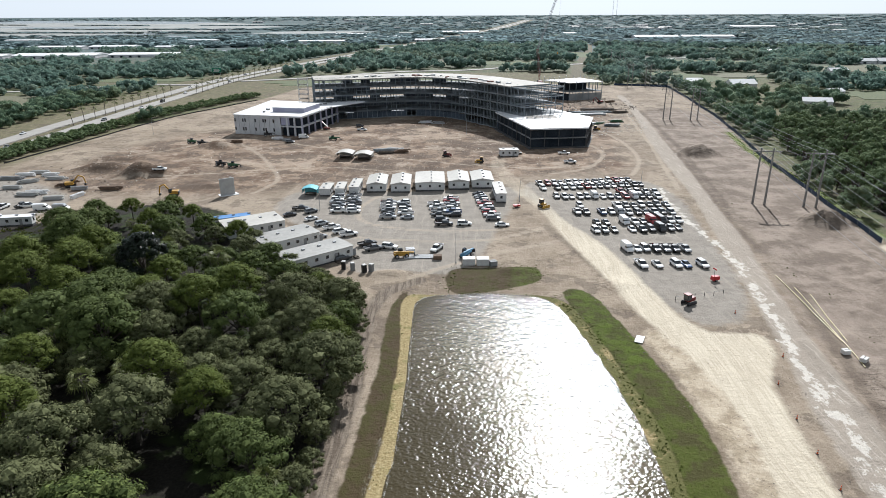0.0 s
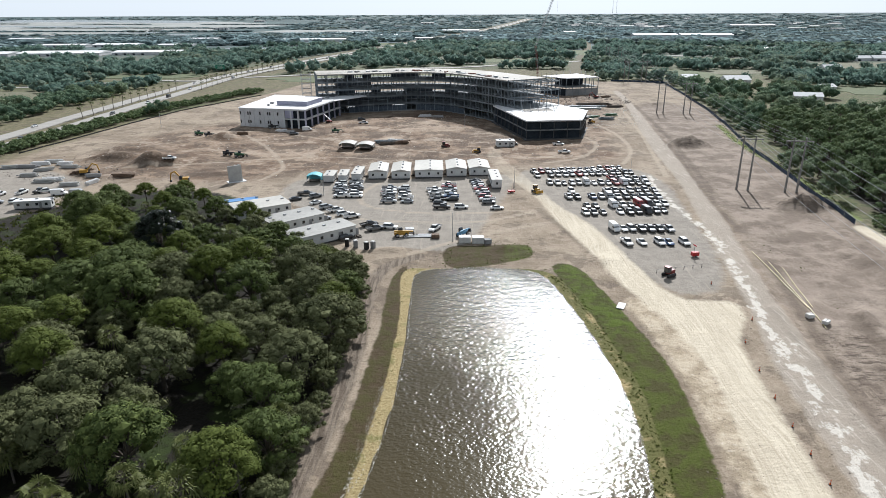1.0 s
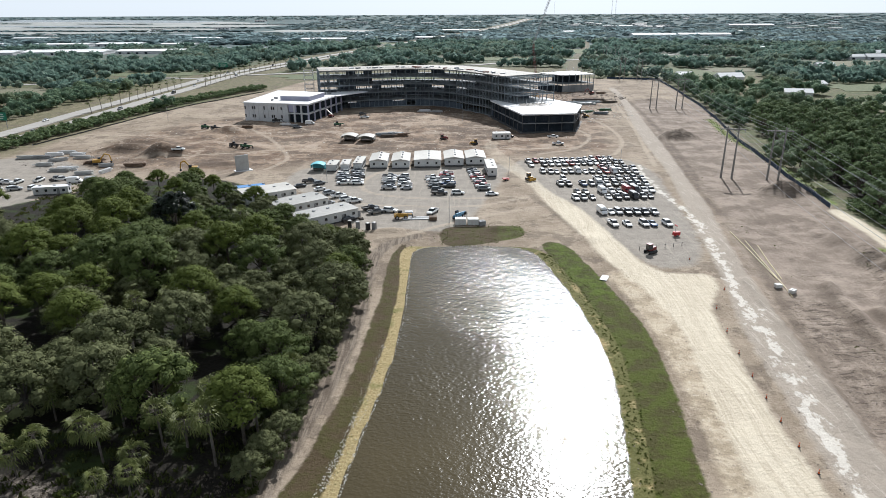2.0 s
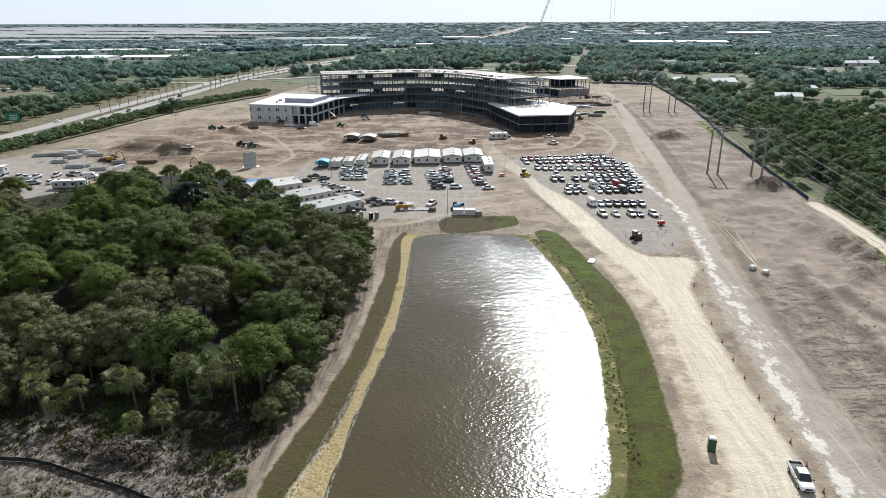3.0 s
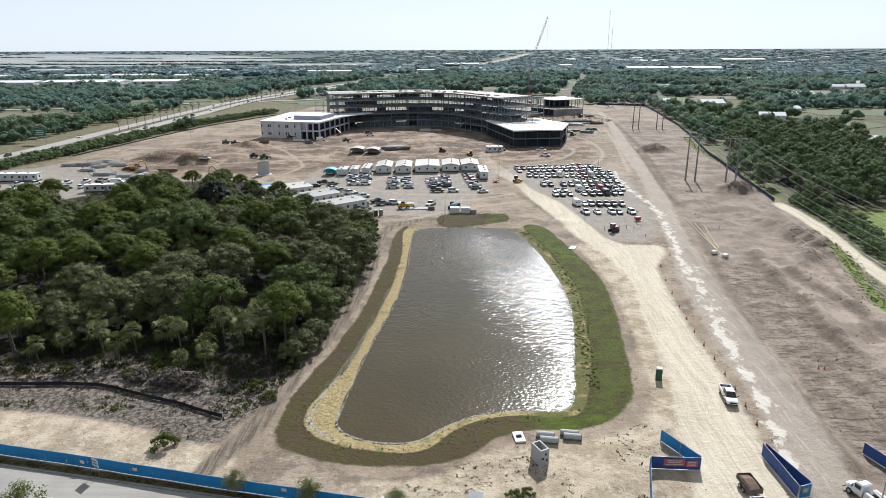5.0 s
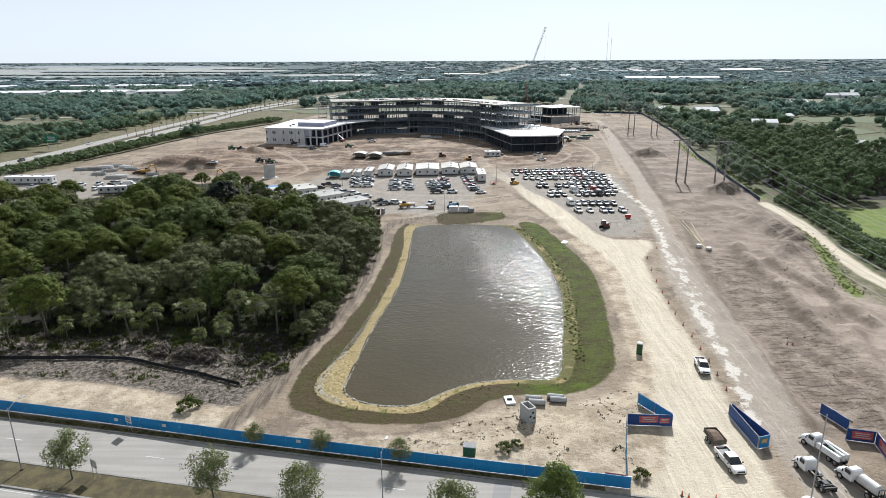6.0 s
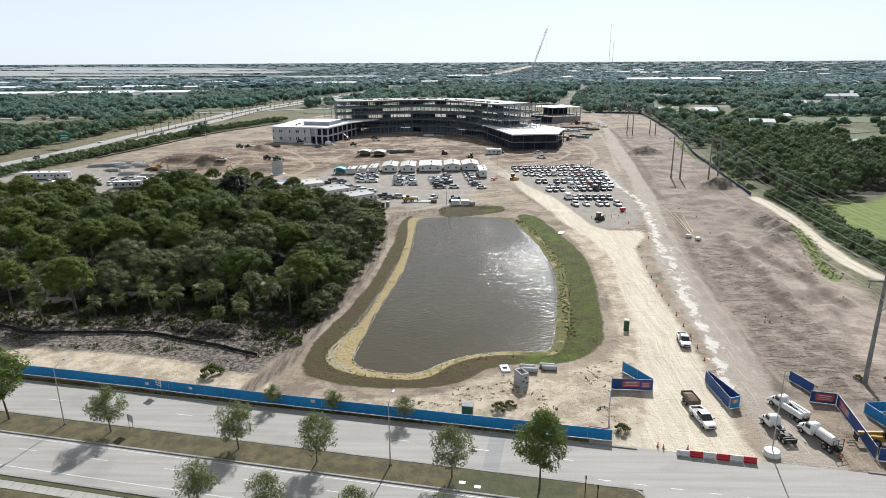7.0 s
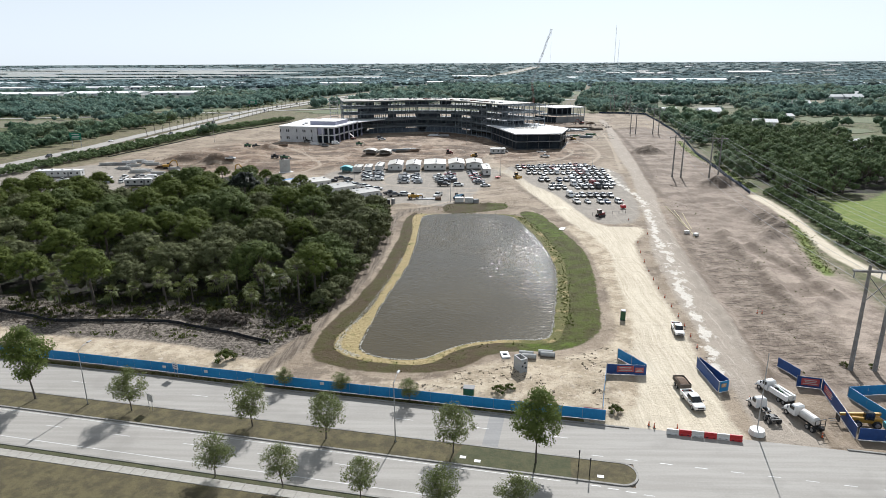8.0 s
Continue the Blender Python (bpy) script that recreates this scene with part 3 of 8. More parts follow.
M_BRUSH = leaf_material("dead_brush", (0.066, 0.053, 0.04), (0.145, 0.125, 0.102), (0.106, 0.086, 0.073), 0.8, 0.1)

# ---- the ground: outlines of its zones ----
RO, RA, RB = np.array((6.6, 95.2)), np.array((0.984, -0.179)), np.array((0.179, 0.984))
ROAD_TURN = math.degrees(math.atan2(-0.179, 0.984))


def road(u, v):
    """A place by metres along the street and across it, away from the viewer."""
    p = RO + RA * u + RB * v
    return float(p[0]), float(p[1])


POND = smooth([(-11, 243), (-11.4, 224), (-11, 205), (-12.1, 180.6), (-14.4, 162), (-15.6, 150.5), (-16.6, 137), (-16.6, 129),
               (-12, 125.4), (-7, 124.6), (-3.2, 125.5), (0.5, 129), (5.8, 132.5), (13, 134.2), (20, 134.4), (22.6, 138), (25.1, 151),
               (27.4, 165), (29.2, 181), (28.6, 203), (25.6, 225), (21, 243), (10, 247.2), (-3, 246.8)])
SHORE = smooth([(-14.5, 245), (-13.6, 219), (-14.2, 189), (-16.4, 164.5), (-18.1, 149.4), (-20.5, 140.7), (-22.4, 134), (-21.6, 128),
                (-15.9, 123.8), (-10.8, 122.6), (-6.7, 121.9), (-3.5, 122.2), (-0.7, 124), (2.2, 128), (6.6, 131), (12.9, 132.4),
                (19, 132), (23.4, 133.6), (26.6, 143), (29.2, 155.4), (31.1, 170.5), (32.7, 189.6), (31, 210), (28, 230), (23.4, 244.5), (10, 247.5), (-3, 247)])
VERGE = smooth([(-15.5, 248), (-17.6, 235), (-17.4, 215), (-18.1, 198.7), (-19.4, 175.8), (-22.1, 157.1), (-24.8, 144.4), (-26.5, 132.4),
                (-25.3, 124), (-21, 120.8), (-14.3, 119.1), (-6.4, 118.5), (0, 119.1), (4.6, 121.2), (8.5, 125), (14.1, 127.6), (22, 127.9),
                (28, 130.9), (32, 136), (34.3, 143.3), (36.2, 155.5), (38.3, 170.6), (39.8, 186), (39.8, 202), (37.4, 218), (34.2, 238), (30.5, 249),
                (25, 248), (26.5, 236), (28.5, 220), (29.5, 200), (28, 170), (26, 150), (22, 134), (10, 133), (0, 127), (-8, 124), (-15, 126),
                (-16, 140), (-14, 165), (-12.5, 190), (-12.5, 225), (-13.5, 246)], steps=4)
FARVERGE = smooth([(-4.4, 257), (-1.5, 263.3), (8, 264), (19.6, 264.6), (20.4, 256), (10, 250), (0.6, 247.4), (-3.2, 249.5)])
LUSH = smooth([(31, 212), (38, 212), (38.5, 220), (34, 240), (30, 250), (25, 249), (28, 232)])
HAUL = smooth([(17, 400), (14.5, 380), (20.5, 346), (28.5, 316), (33, 284), (37, 261.6), (40.2, 239), (43, 226), (46.2, 211), (47.4, 194), (44.4, 173.5),
               (42.7, 157), (40.4, 140), (36.6, 124), (34, 111), (30.4, 104.5), (26.2, 102), (30, 100.9), (46, 97.6), (46.4, 102.4), (47.6, 113), (49.2, 126.5), (51.1, 143),
               (52.4, 165), (55.4, 192), (58.4, 208), (63, 216), (64, 225), (57, 226.5), (52.6, 228), (49.6, 235), (47.9, 247), (45.5, 266), (42, 285.5),
               (35.2, 306), (28.3, 346), (21.1, 383), (22, 400)], steps=4)
LIME = smooth([(58, 90), (57.4, 113), (59.5, 124.3), (62.2, 143), (65, 165), (67.4, 183.5), (72, 213.5), (78, 246), (86, 283), (92.5, 325), (102, 380), (111, 442),
               (131, 575), (138, 640), (133, 640), (126, 575), (103, 442), (94, 380), (87.5, 332), (79, 288), (71.6, 250), (66, 220), (61, 200), (57, 172), (54, 146.5),
               (52.5, 129), (50.6, 111), (50.3, 92)], steps=4)
CHALK = smooth([(49.5, 118), (52.2, 126), (55, 140), (57, 155), (60, 172), (63, 190), (66, 210), (70, 232), (74, 252), (77, 275), (76, 300), (77, 330), (80, 350)], False)
CHALK2 = smooth([(60, 160), (64, 185), (69, 210)], False)
LOT = smooth([(-60, 345), (-20, 343), (15, 350), (24, 340), (36, 292), (43, 262), (47, 244), (52, 232), (58, 230), (66, 236), (72, 255), (75, 275), (78, 300), (82, 330), (78, 356), (60, 364),
              (32, 358), (25, 345), (10, 290), (0, 262), (-22, 262), (-30, 262), (-45, 290), (-66, 318)], steps=4)
BROWN = smooth([(-165, 350), (-95, 338), (-60, 352), (10, 362), (40, 372), (75, 380), (85, 430), (95, 500), (110, 590), (60, 640), (-60, 500), (-140, 480), (-175, 420)], steps=4)
DARK = smooth([(61.5, 118), (63.5, 141), (65.5, 160), (70, 186), (74, 208), (87, 208), (86.5, 187), (83, 168), (82, 150), (81, 132), (77, 116)], steps=4)
MAUVE = smooth([(62, 128), (67, 160), (76, 200), (84, 240), (93, 290), (100, 340), (112, 420), (124, 500), (140, 560), (165, 540), (150, 440), (138, 370), (126, 300), (118, 240), (104, 200), (98, 160), (88, 120), (70, 116)], steps=4)
DARK2 = smooth([(100, 214), (104, 230), (111, 240), (117, 232), (112, 216), (106, 210)], steps=4)
TRACK = smooth([(-10, 256), (-15, 251), (-20, 243), (-21, 225), (-20.5, 205), (-21.3, 180), (-24, 160), (-27, 143), (-29, 128), (-32, 119), (-34, 113)], False)
WOOD = smooth([(-29, 149), (-26.6, 163), (-23.5, 185), (-22.6, 215), (-24, 240), (-34, 256), (-52, 274), (-68, 292), (-84, 316), (-108, 324), (-132, 316), (-144, 300),
               (-170, 270), (-200, 255), (-225, 235), (-225, 165), (-150, 160), (-104, 156), (-88, 150), (-62, 149.5), (-47, 145.5), (-36, 143)], steps=4)
FIELD = smooth([(141, 262), (150, 272), (166, 270), (186, 287), (215, 310), (240, 300), (205, 240), (165, 200), (144, 206), (138, 222), (138, 242)], steps=4)
YARD = smooth([(-250, 345), (-218, 352), (-198, 368), (-168, 350), (-147, 330), (-150, 300), (-150, 262), (-148, 240), (-156, 233), (-176, 256), (-200, 279), (-240, 300)], steps=4)
DRYFIELD = smooth([(-236, 560), (-205, 560), (-160, 625), (-138, 725), (-60, 748), (60, 752), (110, 742), (150, 760), (120, 850), (40, 860), (-70, 850), (-150, 790), (-225, 760)], steps=4)
SITE = smooth([(-400, 60), (-120, 108), (-108, 136), (-150, 160), (-230, 240), (-236, 290), (-214, 392), (-206, 450), (-193, 533), (-160, 618), (-138, 720), (-60, 740), (60, 745), (110, 735), (148, 722), (193, 706),
              (172, 534), (146, 409), (138, 360), (130, 313), (127, 280), (118, 225), (104, 196), (101, 160), (92, 128), (84, 110), (86, 60)], steps=4)
PATHR = smooth([(126.5, 280), (125, 254), (121, 232), (117, 214), (113.5, 190), (115, 176), (120, 160)], False)
GREENR = smooth([(157, 472), (147, 423), (143, 385), (139, 346), (129.5, 289)], False)
GREENR2 = smooth([(119, 244), (114.5, 220), (110.4, 206), (105, 190), (101, 176)], False)

RUTS = [smooth(q, False) for q in (
    [(-118, 442), (-100, 414), (-84, 382), (-76, 358), (-81, 340)], [(-30, 338), (-36, 320), (-31, 303), (-8, 295), (22, 298)], [(16, 372), (-20, 374), (-62, 384), (-104, 374), (-150, 362)],
    [(62, 386), (30, 382), (-20, 398), (-76, 432), (-96, 446)], [(74, 368), (86, 402), (88, 450), (80, 500), (96, 560)], [(-14, 257), (8, 274), (32, 287)], [(-60, 300), (-30, 288), (5, 286), (30, 300)],
    [(118, 560), (110, 500), (103, 445), (92, 380), (86, 345)], [(-195, 395), (-160, 412), (-130, 455), (-140, 500)], [(60, 460), (72, 420), (60, 385), (40, 372)], [(-33, 119), (-38, 128), (-30, 140)], [(31, 106), (37, 122), (42, 145), (45, 170), (47, 195)],
    [(44, 100), (47, 122), (50, 148), (53, 175)])]
SANDSTRIP = smooth([(-110, 140), (-92, 134), (-80, 130), (-71, 130.5), (-60, 129.5), (-48, 126), (-38, 122.5), (-33, 119)], False)
MULCH = smooth([(-112, 160), (-104, 157), (-88, 151), (-60, 150.5), (-46, 146.5), (-33, 144), (-31, 136), (-35, 129), (-37, 124), (-50, 129), (-62, 132.5), (-80, 133.5), (-104, 142)], steps=4)
DARK_LINES = [smooth(q, False) for q in ([(130, 560), (120, 480), (111, 410), (101, 352), (95, 320)], [(66, 175), (61, 140), (59, 120)], [(84, 250), (76, 215), (68, 180)], [(-190, 380), (-150, 372), (-120, 348)], [(44, 240), (36, 268), (28, 300)],
    [(-30, 520), (20, 470), (36, 422), (72, 424)], [(-75, 516), (-30, 530), (5, 500)], [(88, 160), (97, 182), (104, 205)])]
HIGHWAY = smooth([(-255, 250), (-248, 330), (-241, 425), (-243, 510), (-243, 640), (-240, 780), (-217, 915), (-180, 1115), (-118, 1405), (-8, 1935), (160, 2700), (420, 3900)], False, 8)
NEARWOOD = smooth([(133, 238), (138, 212), (130, 180), (124, 150), (140, 120), (210, 150), (250, 220), (262, 300), (262, 380), (250, 450), (214, 480), (186, 470), (166, 425), (154, 380),
                   (146, 340), (140, 300)], steps=4)
SAND = smooth([(-14, 113), (0, 116.5), (8, 122), (24, 125), (35, 133), (38, 150), (40.5, 172), (41.5, 200), (39, 225), (44, 226), (48, 205), (46, 170), (44, 140), (42, 100), (26, 101), (10, 106)], steps=4)
SAND2 = smooth([(-120, 122), (-60, 112), (-33, 108), (-30, 118), (-36, 124), (-60, 130), (-88, 134), (-112, 142)], steps=4)
BERM = smooth([(72, 222), (71.1, 212.6), (68, 186.4), (63.8, 159.3), (62.8, 149.4), (61.9, 141.8), (60.3, 130.6), (59.7, 119)], False)
RIDGES = [(BERM, 0.9, 1.8), (smooth([(90, 218), (88.7, 210.4), (86.9, 197.7), (86.7, 186.6), (85.9, 176.9), (83, 165.7), (81.6, 156)], False), 1.2, 2.4),
          (smooth([(93.7, 203.9), (93.7, 192), (94.7, 186.7), (95.6, 174), (94, 160)], False), 1.4, 2.8)]  # line, height, half width
DARK_LINES += [BERM - np.array((0.5, 0)), RIDGES[1][0] - np.array((2.4, 0)), RIDGES[2][0] - np.array((2.2, 0)), smooth([(87.8, 279.7), (90.6, 308.9), (96.8, 345.7), (105.6, 393.7), (107, 409), (112, 472), (123, 552)], False)]
MOUNDS = [  # x, y, half length, half width, height, turn
    (117.5, 412, 11, 7, 5.0, 10), (120, 303, 9, 6, 5.0, 0), (145, 562, 12, 6, 3.2, 5), (152, 566, 9, 5, 2.4, 0), (-19.5, 259.5, 6, 2.6, 1.1, 5),
    (111, 236, 24, 5.5, 3.6, 95), (86, 152, 8, 3, 1.5, 60), (103, 214, 9, 4, 2.6, 70), (13.5, 262, 5, 3, 0.9, 0), (-138, 372, 12, 7, 6.0, 20), (-160, 381, 15, 5, 3.4, 10),
    (-127, 431, 11, 6, 3.8, 0), (-165, 402, 16, 3, 1.6, 10), (-110, 456, 9, 4, 1.5, 0), (50, 400, 14, 4, 1.8, 5), (30, 400, 8, 3, 1.4, 0), (100, 590, 14, 5, 2.2, 0),
    (-185, 415, 14, 3, 1.2, 8), (-100, 352, 10, 3, 1.0, 0), (38, 252, 7, 4, 0.7, 40), (-48, 143, 7, 3, 1.2, 0), (60, 468, 6, 4, 1.6, 0)]


def ground_height(x, y):
    x, y = np.asarray(x, float), np.asarray(y, float)
    d = area_depth(x, y, POND)
    site = np.clip((area_depth(x, y, SITE) + 8) / 10, 0, 1)
    v = (x - RO[0]) * RB[0] + (y - RO[1]) * RB[1]
    street = np.clip((12.5 - v) / 1.5, 0, 1)
    rough = (vnoise(x, y, 9, 1) - 0.5) * 0.35 + (vnoise(x, y, 3.1, 2) - 0.5) * 0.22 + (vnoise(x, y, 33, 3) - 0.5) * 0.5
    haul = np.clip((area_depth(x, y, HAUL) + 2) / 3, 0, 1)
    lot = np.clip((area_depth(x, y, LOT) + 2) / 4, 0, 1)
    worked = np.clip((np.maximum(area_depth(x, y, MAUVE), area_depth(x, y, BROWN)) + 3) / 6, 0, 1)
    rough = rough + worked * ((vnoise(x, y, 4.4, 7) - 0.5) * 0.5 + (vnoise(x, y, 2.3, 8) - 0.5) * 0.4)
    z = rough * (0.35 + 0.65 * site) * (1 - 0.75 * np.maximum(haul, lot))
    for mx, my, a, b, h, turn in MOUNDS:
        c, s = math.cos(radians(turn)), math.sin(radians(turn))
        px, py = (x - mx) * c + (y - my) * s, -(x - mx) * s + (y - my) * c
        r = np.sqrt((px / a) ** 2 + (py / b) ** 2) + (vnoise(x, y, 2.6, 5) - 0.5) * 0.35
        z = z + h * np.clip(1.15 - r, 0, 1) ** 1.1
    for line, h, w in RIDGES:
        z = z + h * np.clip(strip_depth(x, y, line, 2 * w) / w, 0, 1) * (0.35 + 0.9 * vnoise(x, y, 7.5, 6) + 0.35 * vnoise(x, y, 1.9, 11))
    bank = np.clip((d + 9) / 9, 0, 1)
    z = z * (1 - bank) - 0.45 * bank - np.clip(d, 0, 6) * 0.35
    z = z * (1 - street) + np.where(v > 10.1, 0.0, -0.10) * street
    far = np.sqrt(x ** 2 + y ** 2)
    return z + np.clip((far - 2300) / 2500, 0, 1) ** 1.4 * 43


def axis(fine_lo, fine_hi, step, lo, hi, grow=1.16):
    mid = list(np.arange(fine_lo, fine_hi + 0.01, step))
    s, p = step, fine_hi
    while p < hi:
        s *= grow
        p += s
        mid.append(min(p, hi))
    s, p, low = step, fine_lo, []
    while p > lo:
        s *= grow
        p -= s
        low.append(max(p, lo))
    return np.array(low[::-1] + mid)


gx = axis(-112, 125, 1.1, -4800, 4800, 1.07)
gy = np.concatenate((axis(92, 270, 1.1, -700, 270, 1.12), np.arange(272, 560, 2.4), axis(560, 562, 4, 560, 4850, 1.06)[2:]))
GX, GY = np.meshgrid(gx, gy)
fx, fy = GX.ravel(), GY.ravel()
fz = ground_height(fx, fy)
nx, ny = len(gx), len(gy)
idx = np.arange(nx * ny).reshape(ny, nx)
quads = np.stack((idx[:-1, :-1], idx[:-1, 1:], idx[1:, 1:], idx[1:, :-1]), -1).reshape(-1, 4)
gm = bpy.data.meshes.new("ground")
gm.vertices.add(nx * ny)
gm.vertices.foreach_set("co", np.stack((fx, fy, fz), 1).ravel())
gm.loops.add(len(quads) * 4)
gm.loops.foreach_set("vertex_index", quads.ravel())
gm.polygons.add(len(quads))
gm.polygons.foreach_set("loop_start", np.arange(len(quads)) * 4)
gm.polygons.foreach_set("use_smooth", np.ones(len(quads), bool))
gm.update(calc_edges=True)
v_street = (fx - RO[0]) * RB[0] + (fy - RO[1]) * RB[1]
zones = {
    "verge": np.maximum(area_depth(fx, fy, VERGE), area_depth(fx, fy, FARVERGE)), "shore": np.minimum(area_depth(fx, fy, SHORE), np.where(fy < 243, 40, -(fy - 247))),
    "lush": np.maximum(area_depth(fx, fy, LUSH) - 1.5, np.where((fx > -30) & (fx < 34) & (fy < 250), np.minimum(133 - fy, fx - 17), -40)), "eastbank": np.clip(fx - 14, -40, 40), "haul": np.maximum(area_depth(fx, fy, HAUL), strip_depth(fx, fy, PATHR, 5)), "lime": area_depth(fx, fy, LIME),
    "chalk": np.maximum(strip_depth(fx, fy, CHALK, 4.0), strip_depth(fx, fy, CHALK2, 1.5)), "lot": np.maximum(area_depth(fx, fy, LOT), area_depth(fx, fy, YARD)), "brown": area_depth(fx, fy, BROWN),
    "dark": np.maximum(np.maximum(area_depth(fx, fy, DARK), area_depth(fx, fy, DARK2)), -40.0), "mulch": area_depth(fx, fy, MULCH) + 2.0, "ruts": np.maximum(np.max([strip_depth(fx, fy, q, 2.6) for q in RUTS], axis=0), strip_depth(fx, fy, SANDSTRIP - np.array((0, 2.0)), 8.5)), "dark_line": np.max([strip_depth(fx, fy, q, 2.5 if q[0][1] < 270 else 2.8) for q in DARK_LINES], axis=0), "mauve": area_depth(fx, fy, MAUVE) + 5, "track": strip_depth(fx, fy, TRACK - np.array((0.9, 0)), 3.5), "wood": np.maximum(area_depth(fx, fy, WOOD), np.where(fy > 285, np.minimum(area_depth(fx, fy, NEARWOOD) - 2, -area_depth(fx, fy, FIELD) - 2), -40)), "sand": np.maximum(area_depth(fx, fy, SAND), np.minimum(area_depth(fx, fy, SAND2), -area_depth(fx, fy, MULCH) - 1)),
    "field": area_depth(fx, fy, FIELD), "country": -area_depth(fx, fy, SITE),
    "lawn": np.where(v_street < -14, 5.0, np.where(v_street < 2.0, 1.0, np.clip((11.4 - v_street) * 0.5, -40, 0.2)))}
spoil = np.full(fx.shape, -40.0)
for mx, my, a, b, h, turn in MOUNDS:
    if h > 1.9 and my > 270 and mx > 0:
        c, s = math.cos(radians(turn)), math.sin(radians(turn))
        spoil = np.maximum(spoil, (1.0 - np.hypot(((fx - mx) * c + (fy - my) * s) / a, ((fy - my) * c - (fx - mx) * s) / b)) * b)
zones["dark"] = np.maximum(zones["dark"], spoil)
zones["dry"] = np.maximum(np.where(fy > 300, strip_depth(fx + 2, fy, HIGHWAY, 74), -40.0), area_depth(fx, fy, DRYFIELD))
zones["field"] = np.maximum(zones["field"], np.maximum(strip_depth(fx, fy, GREENR, 5.0), strip_depth(fx, fy, GREENR2, 4.5)) - 0.8)
zones["lawn"] = np.where((fx > 24) & (v_street > -14), -40, zones["lawn"])
zones["country"] = np.where(v_street < 11, -40, zones["country"])
for key, values in zones.items():
    gm.attributes.new(key, "FLOAT", "POINT").data.foreach_set("value", values.astype(np.float32))
gm.materials.append(M_GROUND)
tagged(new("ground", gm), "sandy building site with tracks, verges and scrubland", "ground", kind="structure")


FZ = fz.reshape(ny, nx)


def gz(x, y):
    """The ground's height, read from its grid."""
    i = min(max(int(np.searchsorted(gx, x)) - 1, 0), nx - 2)
    j = min(max(int(np.searchsorted(gy, y)) - 1, 0), ny - 2)
    a, b = (x - gx[i]) / (gx[i + 1] - gx[i]), (y - gy[j]) / (gy[j + 1] - gy[j])
    return float((FZ[j, i] * (1 - a) + FZ[j, i + 1] * a) * (1 - b) + (FZ[j + 1, i] * (1 - a) + FZ[j + 1, i + 1] * a) * b)


# pond
pond = Build()
ring = offset_line(POND, -1.5)
pond.add([(x, y, -0.45) for x, y in ring], [tuple(range(len(ring)))])
solid("water", pond, M_WATER, "murky brown pond with wind ripples and sun glitter", "pond", kind="structure")

# ---- the street ----
def street_sheet(u0, u1, v0, v1, z):
    n = max(2, int((u1 - u0) / 6))
    b = Build()
    for i in range(n):
        a, c = u0 + (u1 - u0) * i / n, u0 + (u1 - u0) * (i + 1) / n
        b.add([(*road(a, v0), z), (*road(c, v0), z), (*road(c, v1), z), (*road(a, v1), z)], [(0, 1, 2, 3)])
    return b


pave = Build()
pave.slab([road(-230, 0.12), road(22, 0.12), road(22, 9.4), road(-230, 9.4)], -0.12, 0.0)
pave.slab([road(-230, -14), road(22, -14), road(22, -5.2), road(-230, -5.2)], -0.12, 0.0)
pave.slab([road(22.0, -14), road(120, -14), road(120, 10), road(22.0, 10)], -0.12, 0.0)
solid("road", pave, M_ROAD, "pale worn dual carriageway street with a grass median", "road", kind="structure")
patch = street_sheet(0.2, 2.6, 0.2, 9.2, 0.004)
solid("road_patch", patch, M_PATCH, "grey cut-and-filled strip across the carriageway", "road patch", kind="structure")


def kerb_line(pts, name, label, w=0.32, h=0.15, z0=-0.1):
    b = Build()
    left, right = offset_line(pts, w / 2), offset_line(pts, -w / 2)
    n = len(pts)
    verts = [(p[0], p[1], z) for side in (left, right) for z in (z0, h) for p in side]
    faces = []
    for i in range(n - 1):
        faces += [(i, i + 1, n + i + 1, n + i), (2 * n + i + 1, 2 * n + i, 3 * n + i, 3 * n + i + 1), (n + i, n + i + 1, 3 * n + i + 1, 3 * n + i)]
    b.add(verts, faces)
    return solid(name, b, M_KERB, label, "kerb", kind="structure")


kerb_line(np.array([road(u, 9.56) for u in range(-228, 23, 5)]), "kerb_north", "grey concrete kerb along the fenced verge")
nose = [road(20.2 - 0.0 + 2.2 * math.sin(a) * 1.0, -2.55 + 2.5 * math.cos(a)) for a in np.linspace(0, math.pi, 13)]
med = [road(u, -0.05) for u in range(-228, 20, 6)] + nose + [road(u, -5.05) for u in range(18, -229, -6)]
kerb_line(np.array(med), "kerb_median", "grey concrete kerb round the grass median")
kerb_line(np.array([road(u, -14.15) for u in range(-228, 120, 6)]), "kerb_south", "grey concrete kerb beside the footpath verge")
kerb_line(np.array([road(u, 10.15) for u in range(53, 120, 6)]), "kerb_east", "grey concrete kerb beside the plant yard")
island = Build()
inner = offset_line(np.array(med), -0.17)
lawn_top = [(p[0], p[1]) for p in inner]
island.slab(lawn_top, -0.1, 0.10)
def lawn_material(name, a, b, c):
    k = Nodes(name)
    p = k.place()
    col = k.mix(k.step(k.noise(p, 0.5, 5, 0.65), 0.38, 0.62), a, b)
    col = k.mix(k.math("MULTIPLY", k.step(k.noise(p, 3.5, 5, 0.7), 0.48, 0.68), 0.6), col, c)
    k.bump(k.noise(p, 12, 5, 0.7), 0.8, 0.08)
    return k.finish(col, 0.95)
M_LAWN = lawn_material("dry_median_grass", (0.058, 0.046, 0.021), (0.104, 0.086, 0.038), (0.046, 0.048, 0.016))
M_LAWN2 = lawn_material("green_median_grass", (0.044, 0.05, 0.018), (0.068, 0.068, 0.028), (0.088, 0.076, 0.04))
solid("median", island, M_LAWN, "dry brown grass median between kerbs", "grass median", kind="structure")
green = Build()
